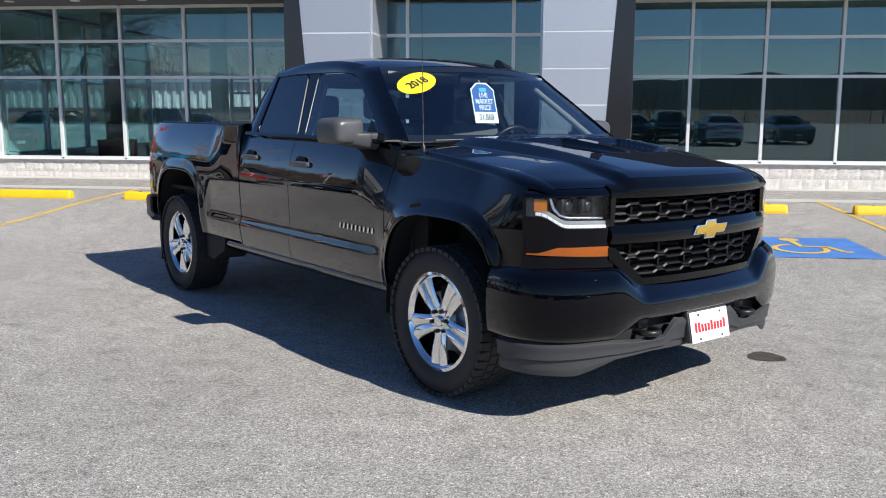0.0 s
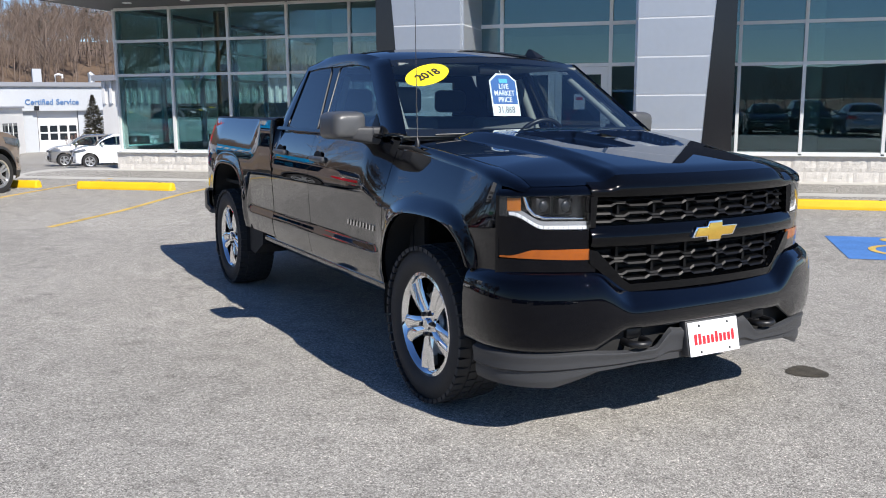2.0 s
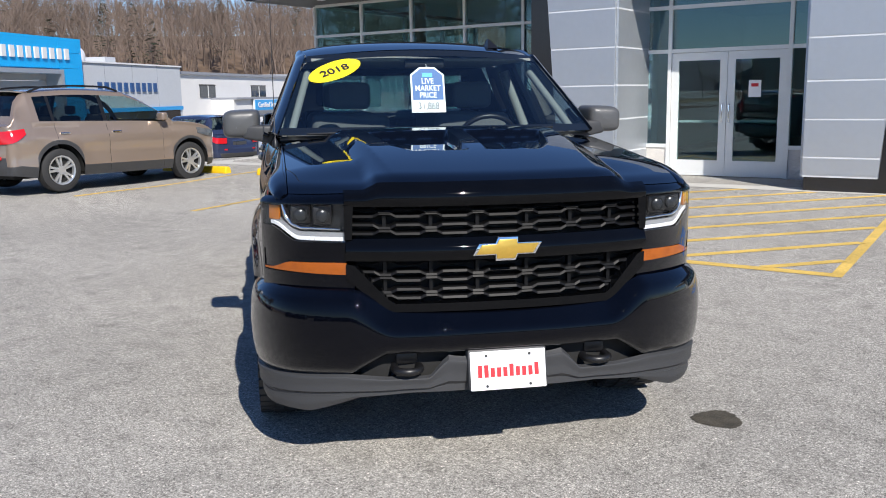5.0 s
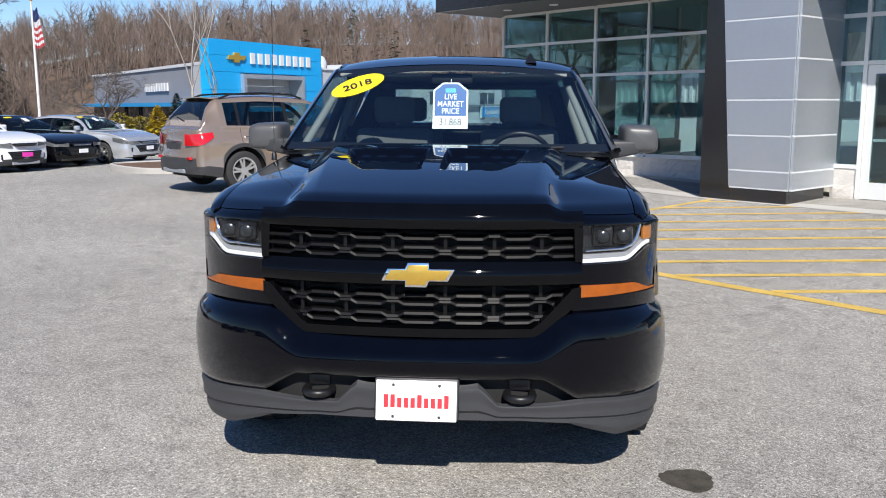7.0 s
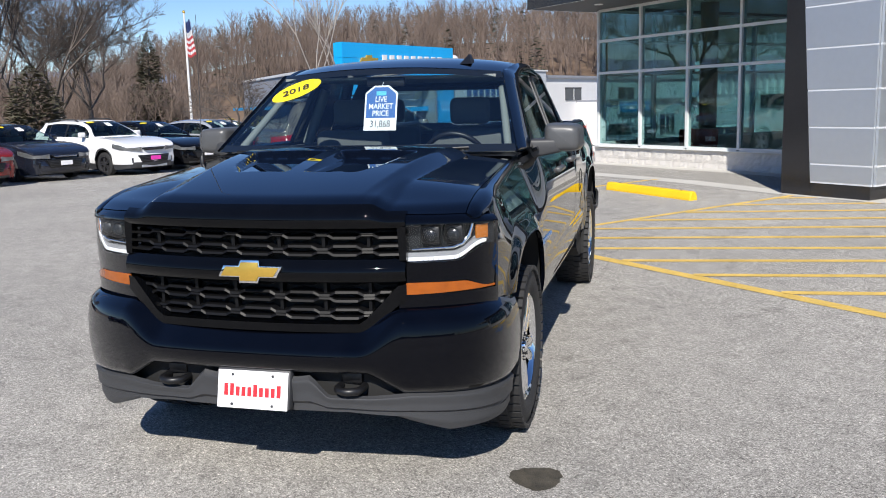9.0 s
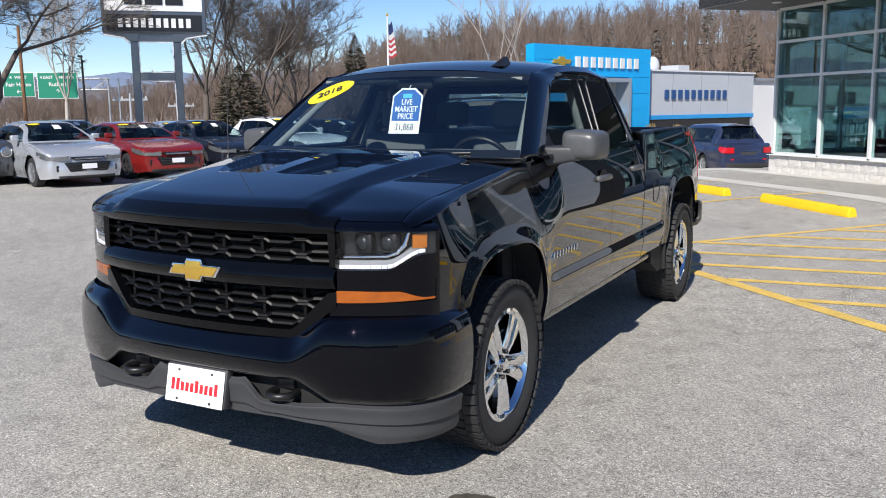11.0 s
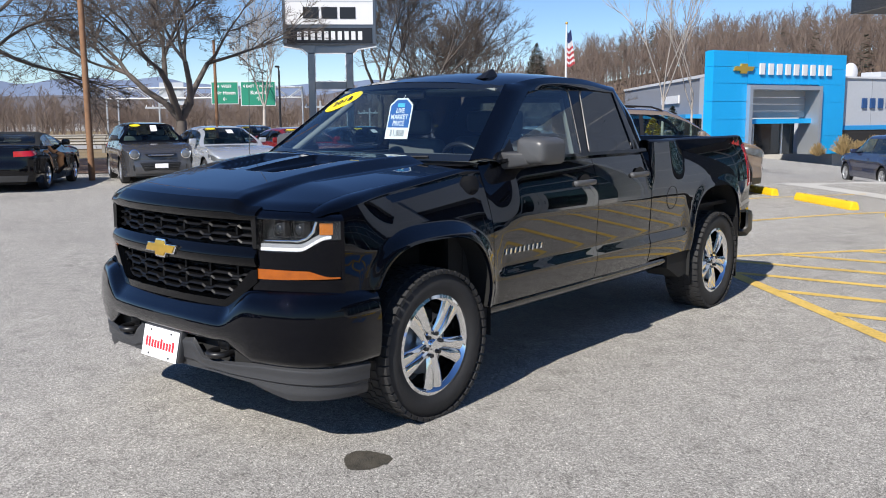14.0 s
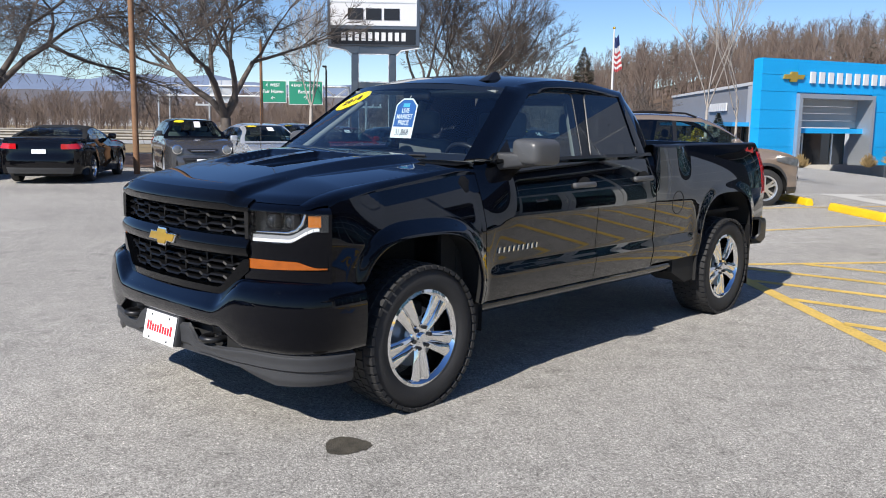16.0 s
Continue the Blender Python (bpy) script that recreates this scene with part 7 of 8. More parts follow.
def service_building():
    d = Vector((-0.383, 0.924, 0))
    M_ = Matrix.Translation((-43.1, 22.2, 0)) @ pose(0, 0, 0, 0, 0, math.degrees(math.atan2(d.y, d.x)))
    B = empty("service_building", M_)
    tagged(B, "white painted two-storey service building with a grey garage bay", "building")
    base = -2.9
    box("wall", 20.9, 44.0, 1.0, 14, base, 3.45, M_WHITEWALL, B)
    box("roof", 20.8, 44.2, 0.8, 14, 3.45, 3.66, M_DGREYWALL, B)
    box("canopy", 26.3, 44.2, -1.3, 1.0, 1.45, 1.62, M_DGREYWALL, B)
    box("porch_wall", 26.3, 44.6, -1.0, 0.98, base, 1.45, M_WHITEWALL, B)
    for a, b in ((24.4, 27.1), (34.46, 37.7)):
        w = box("window", a, b, 0.93, 1.0, 1.65, 2.60, M_FARGLASS, B)
        box("frame", a - 0.1, b + 0.1, 0.96, 0.99, 2.60, 2.70, M_SIGNBLACK, w)
        box("glazing_bar", (a + b) / 2 - 0.04, (a + b) / 2 + 0.04, 0.90, 0.93, 1.65, 2.6, M_MULLION, w)
    s = box("blue_sign", 29.9, 36.9, -1.35, -1.15, 0.50, 1.38, M_MIDBLUE, B)
    box("sign_rim", 29.75, 37.05, -1.3, -1.16, 0.42, 1.44, M_SIGNWHITE, B)
    for word, off, al in (("Certified", 0.065, "RIGHT"), ("Service", 0.265, "LEFT")):
        text_ob("sign_words", word, 0.62, pose(32.9 + off, -1.37, 0.94, 90, 0, 0), M_SIGNWHITE, s, "white lettering", 0.02, 1.15, 0.006, align=al)
    prism("sign_arrow", [(35.7, 0.86), (36.2, 0.86), (36.2, 0.74), (36.6, 0.94), (36.2, 1.14), (36.2, 1.02), (35.7, 1.02)], -1.38, -1.352, M_SIGNWHITE, s, plane="xz")
    for a, b in ((30.8, 32.2), (32.4, 33.8), (34.0, 35.4), (35.6, 37.1)):
        dr = box("glass_door", a, b, -1.06, -1.0, base, 0.05, M_FARGLASS, B)
        box("door_frame", a - 0.1, a, -1.1, -1.0, base, 0.15, M_MULLION, dr)
        box("door_rail", a, b, -1.1, -1.06, -0.9, -0.8, M_MULLION, dr)
        box("door_notice", a + 0.3, b - 0.3, -1.075, -1.062, -0.75, -0.1, M_SIGNWHITE, dr)
    w = box("window", 39.3, 42.7, -1.06, -1.0, -1.77, 0.14, M_FARGLASS, B)
    for x in (40.4, 41.5):
        box("glazing_bar", x, x + 0.08, -1.1, -1.06, -1.77, 0.14, M_MULLION, w)
    box("wall_plaque", 38.0, 38.6, -1.05, -1.0, -1.3, -0.6, M_SIGNBLACK, B)
    # garage bay, turned to face the lot
    G = B.matrix_basis.inverted() @ pose(-60.85, 62.42, 0, 0, 0, 42.9)

    def bay(name, x0, x1, y0, y1, z0, z1, material, label="", parent_=None):
        bm = bmesh.new()
        add_box(bm, x0, x1, y0, y1, z0, z1)
        bmesh.ops.transform(bm, matrix=G, verts=bm.verts[:])
        bmesh.ops.recalc_face_normals(bm, faces=bm.faces[:])
        return part(name, bm, material, parent_ or B, label)
    bay("garage_wall", -4.0, 3.3, 0.5, 12, -3.2, 3.3, M_GREYWALL)
    bay("garage_wall", 6.9, 16.0, 0.5, 12, -3.2, 3.3, M_GREYWALL)
    bay("garage_wall", 3.3, 6.9, 0.5, 12, 1.25, 3.3, M_GREYWALL)
    bay("garage_fascia", -0.2, 16.0, 0.0, 0.5, 1.2, 3.45, M_GREYWALL)
    bay("garage_roof", -4.2, 16.3, -0.3, 12, 3.45, 3.85, M_DGREYWALL)
    gd = bay("garage_door", 3.35, 6.85, 0.8, 0.9, -3.2, 1.25, M_SIGNWHITE, "white sectional garage door")
    for i in range(4):
        for z in (-1.55, -0.80):
            bay("door_light", 3.5 + i * 0.85, 4.15 + i * 0.85, 0.76, 0.80, z, z + 0.6, M_FARGLASS, "", gd)
    for word, off, al in (("Certified", 0.08, "RIGHT"), ("Service", 0.32, "LEFT")):
        text_ob("sign_words", word, 0.72, G @ pose(4.7 + off, -0.03, 2.0, 90, 0, 0), M_STEELBLUE, B, "blue raised lettering", 0.05, 0.95, 0.01, align=al)
    bay("wall_lamp", 3.1, 3.5, -0.25, 0.0, 1.25, 1.65, M_SIGNBLACK)
    bay("roof_unit", 3.3, 4.1, 3, 5, 3.85, 5.2, M_GREYWALL)
    bm = bmesh.new()
    add_tube(bm, [(5.3, 3, 3.8), (5.3, 3, 4.6), (5.6, 3, 4.7), (5.95, 3, 4.6), (5.95, 3, 4.3)], 0.11, 8)
    bmesh.ops.transform(bm, matrix=G, verts=bm.verts[:])
    part("roof_pipe", bm, M_SIGNWHITE, B, smooth=50)
    bm = bmesh.new()
    add_tube(bm, [(8.6, 3, 3.8), (8.6, 3, 4.6), (8.4, 3, 4.9)], [0.35, 0.35, 0.2], 10)
    bmesh.ops.transform(bm, matrix=G, verts=bm.verts[:])
    part("roof_fan", bm, M_GALV, B, smooth=50)
    return B


service_building()
BG = pose(-60.85, 62.42, 0, 0, 0, 42.9)
for bx, by in ((BG @ Vector((6.15, -1.2, 0))).xy, (BG @ Vector((6.7, -1.2, 0))).xy):
    bm = bmesh.new()
    add_tube(bm, [(bx, by, -3.1), (bx, by, -1.9), (bx, by, -1.82)], [0.14, 0.14, 0.06], 12)
    tagged(part("bollard", bm, M_STOP, smooth=50), "yellow steel bollard by the garage door", "bollard", group="bollards")


def pylon_sign():
    """The tall steel dealership sign: two posts with cross pieces, flared arms, white and black faces."""
    B = empty("pylon_sign", pose(-27.2, -0.95, 0, 0, 0, 90))
    tagged(B, "tall brushed steel pylon sign with white and black faces", "sign")
    # in the sign's frame x runs along its width and -y faces the lot
    z0 = ground_z(-27.2, -0.95) - 0.1
    for s in (-1, 1):
        box("post", s * 0.68 - 0.13, s * 0.68 + 0.13, -0.12, 0.12, z0, 3.97, M_POLISHED, B, bevel=0.02)
        prism("arm", [(s * 0.55, 3.97), (s * 0.81, 3.97), (s * 0.98, 4.10), (s * 1.64, 4.20), (s * 1.64, 4.24), (s * 0.55, 4.24)], -0.16, 0.16, M_POLISHED, B, plane="xz")
        bm = bmesh.new()
        add_tube(bm, [(s * 0.83, -0.15, 3.90), (s * 0.99, -0.15, 4.08), (s * 1.66, -0.15, 4.19)], 0.025, 6)
        part("edge_trim", bm, M_SIGNWHITE, B)
        for z_a, z_b in ((2.98, 3.94), (0.6, 2.58)):
            box("edge_trim", s * 0.545 - 0.015, s * 0.545 + 0.015, -0.13, -0.10, z_a, z_b, M_SIGNWHITE, B)
    for a, b in ((2.70, 2.95), (3.97, 4.24)):
        box("cross_piece", -0.55, 0.55, -0.10, 0.10, a, b, M_POLISHED, B)
    for z_ in (2.965, 3.955, 2.66):
        box("edge_trim", -0.53, 0.53, -0.13, -0.10, z_ - 0.015, z_ + 0.015, M_SIGNWHITE, B)
    box("cabinet", -1.66, 1.66, -0.20, 0.20, 4.24, 8.2, M_POLISHED, B, bevel=0.03)
    box("black_face", -1.52, 1.52, -0.235, -0.20, 4.30, 4.84, M_SIGNBLACK, B, "black sign face with white blocks")
    blocks("lettering_bar", 10, 2.4, 0.30, pose(0, -0.24, 4.57, 90, 0, 0), M_SIGNWHITE, B, "", 0.02, fill=0.62)
    box("white_face", -1.55, 1.55, -0.235, -0.20, 4.96, 8.05, M_SIGNWHITE, B, "white sign face with black blocks")
    blocks("lettering_bar", 3, 1.95, 0.40, pose(0, -0.24, 5.36, 90, 0, 0), M_SIGNBLACK, B, "", 0.02, fill=0.85)
    box("face_divider", -1.55, 1.55, -0.245, -0.23, 5.74, 5.78, M_GALV, B)
    blocks("lettering_bar", 5, 2.4, 0.45, pose(0, -0.24, 6.15, 90, 0, 0), M_SIGNBLACK, B, "", 0.02)
    return B


pylon_sign()


def gantry():
    """Steel truss over the highway with two green direction signs seen from the front and one board from behind."""
    B = empty("sign_gantry", pose(-62.5, -12.5, -0.8, 0, 0, 84))
    tagged(B, "white steel truss gantry carrying green direction signs", "sign gantry")
    zt = 4.10
    WL, WR = -6.6, 8.1
    bm = bmesh.new()
    for y in (-0.4, 0.4):
        for z in (zt, zt + 0.75):
            add_tube(bm, [(WL, y, z), (WR, y, z)], 0.05, 6)
    n = 14
    for i in range(n):
        xa, xb = WL + (WR - WL) * i / n, WL + (WR - WL) * (i + 1) / n
        for y in (-0.4, 0.4):
            add_tube(bm, [(xa, y, zt if i % 2 else zt + 0.75), (xb, y, zt + 0.75 if i % 2 else zt)], 0.032, 5)
        add_tube(bm, [(xa, -0.4, zt + 0.75), (xa, 0.4, zt + 0.75)], 0.032, 5)
    part("truss", bm, M_GALV, B)
    for x in (WL, WR):
        for y in (-0.4, 0.4):
            bm = bmesh.new()
            add_tube(bm, [(x + 0.55 * (y > 0), y, -1.0), (x + 0.55 * (y > 0), y, zt + 0.8)], 0.07, 8)
            part("leg", bm, M_GALV, B, smooth=60)
    for x0, x1, z0, z1, lines in ((1.40, 3.33, 3.68, 5.23, (("4  WEST", 0.30), ("Fair Haven", 0.37), ("\u2190", 0.4))), (3.6, 6.1, 3.55, 5.23, (("4 EAST  7 NORTH", 0.28), ("Rutland", 0.37), ("\u2191", 0.4)))):
        bd = box("direction_sign", x0, x1, -0.62, -0.55, z0, z1, M_GREENSIGN, B, "green direction sign with white lettering")
        box("sign_border", x0 - 0.05, x1 + 0.05, -0.60, -0.545, z0 - 0.05, z1 + 0.05, M_SIGNWHITE, bd)
        for k, (w_, sz) in enumerate(lines):
            text_ob("sign_words", w_, sz, pose((x0 + x1) / 2, -0.625, z1 - 0.30 - 0.47 * k, 90, 0, 0), M_SIGNWHITE, bd, "", 0.01, 1.0, 0.006)
    for i in range(2):
        box("sign_back", -2.9 + i * 0.95, -2.0 + i * 0.95, 0.5, 0.56, 3.6, 5.3, M_GALV, B)
    return B


gantry()


def pole(x, y, h, r, material, label, top=None, name="utility_pole"):
    th = empty(name, pose(x, y, ground_z(x, y) - 0.3, 0, 0, 0))
    bm = bmesh.new()
    add_tube(bm, [(0, 0, 0), (0.02, 0, h * 0.5), (0, 0, h)], [r, r * 0.9, r * 0.75], 12)
    part("shaft", bm, material, th, smooth=50)
    if top == "lamp":
        bm = bmesh.new()
        add_tube(bm, [(0, 0, h - 0.05), (0.25, 0, h + 0.15), (0.8, 0, h + 0.2)], 0.05, 8)
        part("arm", bm, material, th, smooth=60)
        bm = bmesh.new()
        add_box(bm, 0.7, 1.3, -0.14, 0.14, h + 0.14, h + 0.26, 0.03, seg=2)
        part("lamp_head", bm, M_SIGNBLACK, th)
    if top == "cross":
        box("crossarm", -0.06, 0.06, -1.1, 1.1, h - 0.5, h - 0.36, material, th)
        for q in (-1.0, -0.5, 0.5, 1.0):
            bm = bmesh.new()
            add_tube(bm, [(0, q, h - 0.36), (0, q, h - 0.2)], [0.05, 0.03], 8)
            part("insulator", bm, M_SIGNWHITE, th)
    return tagged(th, label, "pole")


pole(-19.3, -7.15, 11.0, 0.085, M_WOODPOLE, "brown timber pole beside the parked cars")
pole(-30.06, -5.55, 5.0, 0.07, M_WOODPOLE, "short brown timber pole near the road")
pole(-56.6, -5.7, 5.3, 0.085, M_SIGNBLACK, "dark street lamp on a slim post", "lamp", "street_lamp")
for px, py in ((-66, -16), (-58, -3.0), (-75, 0.5)):
    pole(px, py, 3.4, 0.10, M_GALV, "low floodlight post by the highway", "cross", "light_post")


def flagpole():
    th = empty("flagpole", pose(-54.65, 13.89, -0.5))
    bm = bmesh.new()
    add_tube(bm, [(0, 0, -0.3), (0, 0, 4), (0, 0, 8.45)], [0.09, 0.08, 0.05], 12)
    part("shaft", bm, M_SIGNWHITE, th, smooth=60)
    bm = bmesh.new()
    bmesh.ops.create_uvsphere(bm, u_segments=10, v_segments=6, radius=0.10, matrix=Matrix.Translation((0, 0, 8.5)))
    part("finial", bm, M_GOLD, th, smooth=60)
    # limp flag hanging in folds
    fl = empty("flag")
    fl.parent = th
    n = 14
    for k in range(13):
        z0, z1 = 7.95 - k * 0.175, 7.95 - (k + 1) * 0.175
        rows = []
        for z in (z0, z1):
            w = 0.26 + 0.30 * (7.95 - z) / 2.3
            rows.append([(0.04 + 0.05 * math.sin(j * 1.9 + z), 0.05 + w * j / n - 0.10 * (7.95 - z) * 0, z - 0.10 * math.sin(j * 0.35)) for j in range(n + 1)])
        m = M_FLAGRED if k % 2 == 0 else M_SIGNWHITE
        if k < 5:
            m = M_FLAGBLUE if k < 4 else M_SIGNWHITE
        sheet("stripe", rows, m, fl, smooth=80, thick=0.004)
    return tagged(th, "white flagpole with a limp striped flag", "flagpole")


flagpole()


# planted island and verges
def island(cx, cy, rx, ry, label):
    th = empty("planted_island", pose(cx, cy, ground_z(cx, cy)))
    bm = bmesh.new()
    n = 36
    ring = []
    for r, z in ((1.0, -0.05), (1.0, 0.14), (0.985, 0.16), (0.94, 0.16), (0.93, 0.12)):
        ring.append([bm.verts.new((rx * r * math.copysign(abs(math.cos(a)) ** 0.6, math.cos(a)), ry * r * math.copysign(abs(math.sin(a)) ** 0.6, math.sin(a)), z)) for a in [i * math.tau / n for i in range(n)]])
    for a, b in zip(ring, ring[1:]):
        for k in range(n):
            bm.faces.new((a[k], a[(k + 1) % n], b[(k + 1) % n], b[k]))
    part("kerb", bm, M_KERB, th, smooth=40)
    vs = [(0, 0, 0.20)] + [(rx * 0.935 * math.copysign(abs(math.cos(a)) ** 0.6, math.cos(a)), ry * 0.935 * math.copysign(abs(math.sin(a)) ** 0.6, math.sin(a)), 0.125) for a in [i * math.tau / n for i in range(n)]]
    mesh_ob("mulch", vs, [(0, i + 1, (i + 1) % n + 1) for i in range(n)], M_MULCH, th)
    return tagged(th, label, "planter", kind="structure")


island(-18.4, 6.65, 1.7, 1.35, "kerbed island of bark mulch beside the stalls")
island(-31.0, 12.2, 3.6, 3.0, "kerbed island planted with shrubs")


def verge(name, x0, x1, y0, y1, z, material, label, n=12):
    vs = [(x0 + (x1 - x0) * i / n, y0 + (y1 - y0) * j / n, ground_z(x0 + (x1 - x0) * i / n, y0 + (y1 - y0) * j / n) + z) for j in range(n + 1) for i in range(n + 1)]
    return tagged(mesh_ob(name, vs, grid_faces(n + 1, n + 1), material), label, "ground", kind="structure")


verge("verge_near", -33, -22.5, -60, -6.5, 0.02, M_MULCH, "strip of brown mulch and dead grass beside the lot")
verge("verge_far", -160, -34, -160, 12, 0.01, M_DRYGRASS, "dry winter grass between the lot and the highway", 30)
verge("highway", -58, -47, -160, 2, 0.05, M_ROAD, "pale concrete highway across the grass", 20)
verge("service_lane", -100, -34, 14, 80, 0.012, M_ASPHALT, "asphalt yard before the service building", 30)


M_RAIL = mat("weathered guard rail steel", (0.24, 0.225, 0.20), 0.6, metal=0.3, vary=0.2, scale=3)


def guard_rail(x, y0, y1, n, label):
    th = empty("guard_rail")
    for i in range(n + 1):
        y = y0 + (y1 - y0) * i / n
        z = ground_z(x, y)
        box("rail_post", x - 0.06, x + 0.06, y - 0.08, y + 0.08, z, z + 0.75, M_RAIL, th)
    for i in range(n):
        ya, yb = y0 + (y1 - y0) * i / n, y0 + (y1 - y0) * (i + 1) / n
        za = ground_z(x, ya)
        rows = [[(x + 0.07 + d, y, ground_z(x, y) + h) for d, h in ((0, 0.42), (0.05, 0.48), (0, 0.56), (0.05, 0.64), (0, 0.70))] for y in (ya, yb)]
        sheet("rail", rows, M_RAIL, th, thick=0.01)
    return tagged(th, label, "guard rail", kind="structure")


guard_rail(-41.0, -44, 4, 14, "galvanised guard rail beside the road")
guard_rail(-60.0, -60, 2, 14, "galvanised guard rail along the highway")
verge("overpass_wall", -72.4, -72, -120, 0, 1.2, M_ROAD, "low concrete parapet of the far carriageway", 10)


def ribbed_annex():
    """White ribbed metal building behind the showroom, seen through its corner glazing."""
    B = empty("ribbed_annex", pose(-18, 36, 0))
    tagged(B, "white ribbed metal annex with a dark window band", "building")
    box("wall", -12, 13, 0.2, 6, -2.9, 2.9, M_WHITEWALL, B)
    box("window_band", -9, 12.9, 0.14, 0.2, 0.95, 1.65, M_FARGLASS, B)
    box("roof", -12.3, 13.3, -0.2, 6, 2.9, 3.2, M_DGREYWALL, B)
    for i in range(56):
        x = -11.9 + i * 0.445
        box("rib", x, x + 0.16, 0.08, 0.2, 1.7, 2.88, M_SIGNWHITE, B)


ribbed_annex()

# ---- trees, woods and hills ----
M_BARK = mat("grey brown bark", (0.125, 0.104, 0.090), 0.9, vary=0.25, scale=5, bump=0.4, bscale=20)
M_BIRCH = mat("pale birch bark", (0.40, 0.36, 0.32), 0.85, vary=0.3, scale=6)
M_TWIG = mat("brown winter twigs", (0.175, 0.132, 0.108), 0.9, vary=0.25, scale=0.05)
M_WOODFLOOR = mat("leaf litter hillside", (0.150, 0.100, 0.065), 0.95, vary=0.3, scale=0.05)
M_NEEDLE = mat("dark evergreen needles", (0.035, 0.050, 0.022), 0.85, vary=0.4, scale=1.5)
M_SPRUCE = mat("blue green spruce needles", (0.075, 0.10, 0.085), 0.85, vary=0.3, scale=2)
M_OLIVE = mat("grey olive evergreen needles", (0.115, 0.108, 0.070), 0.85, vary=0.35, scale=2)
M_GOLDOLIVE = mat("olive gold shrub foliage", (0.42, 0.36, 0.07), 0.85, vary=0.4, scale=3)
M_GOLDBUSH = mat("golden conifer foliage", (0.58, 0.44, 0.03), 0.85, vary=0.35, scale=3)
M_DRYBUSH = mat("dry straw shrub", (0.34, 0.24, 0.11), 0.9, vary=0.3, scale=4)
# no haze in the air: its blue veil is mixed into these two colours
M_RIDGE = mat("mountains tinted blue for haze", (0.20, 0.25, 0.35), 1.0, vary=0.10, scale=0.002, spec=0.0)
M_RIDGE2 = mat("foothills tinted brown blue for haze", (0.16, 0.155, 0.17), 1.0, vary=0.15, scale=0.004, spec=0.0)

M_RIDGE3 = mat("dark wooded hills", (0.05, 0.065, 0.075), 1.0, vary=0.3, scale=0.01, spec=0.0)


def tube_mesh(segs, sides):
    """Verts and faces for many tapered sticks: rows of x0 y0 z0 x1 y1 z1 r0 r1."""
    S = np.asarray(segs, float)
    a, b = S[:, 0:3], S[:, 3:6]
    d = b - a
    d /= np.linalg.norm(d, axis=1, keepdims=True) + 1e-9
    ref = np.where(np.abs(d[:, 2:3]) > 0.9, np.array([[1.0, 0, 0]]), np.array([[0, 0, 1.0]]))
    u = np.cross(d, ref)
    u /= np.linalg.norm(u, axis=1, keepdims=True) + 1e-9
    w = np.cross(d, u)
    n = len(S)
    V = np.zeros((n, 2 * sides, 3))
    for k in range(sides):
        c, s = math.cos(k * math.tau / sides), math.sin(k * math.tau / sides)
        V[:, k] = a + (u * c + w * s) * S[:, 6:7]
        V[:, sides + k] = b + (u * c + w * s) * S[:, 7:8]
    base = (np.arange(n) * 2 * sides)[:, None, None]
    f = np.array([[k, (k + 1) % sides, sides + (k + 1) % sides, sides + k] for k in range(sides)])[None]
    return V.reshape(-1, 3), (f + base).reshape(-1, 4)


def big_mesh(name, V, Fq, material, parent=None, smooth=False):
    me = bpy.data.meshes.new(name)
    me.vertices.add(len(V))
    me.vertices.foreach_set("co", V.astype(np.float32).ravel())
    n, k = Fq.shape
    me.loops.add(n * k)
    me.loops.foreach_set("vertex_index", Fq.astype(np.int32).ravel())
    me.polygons.add(n)
    me.polygons.foreach_set("loop_start", np.arange(0, n * k, k, dtype=np.int32))
    me.update(calc_edges=True)
    me.materials.append(material)
    if smooth:
        me.shade_smooth()
    ob = new(name, me)
    if parent:
        ob.parent = parent
    return ob


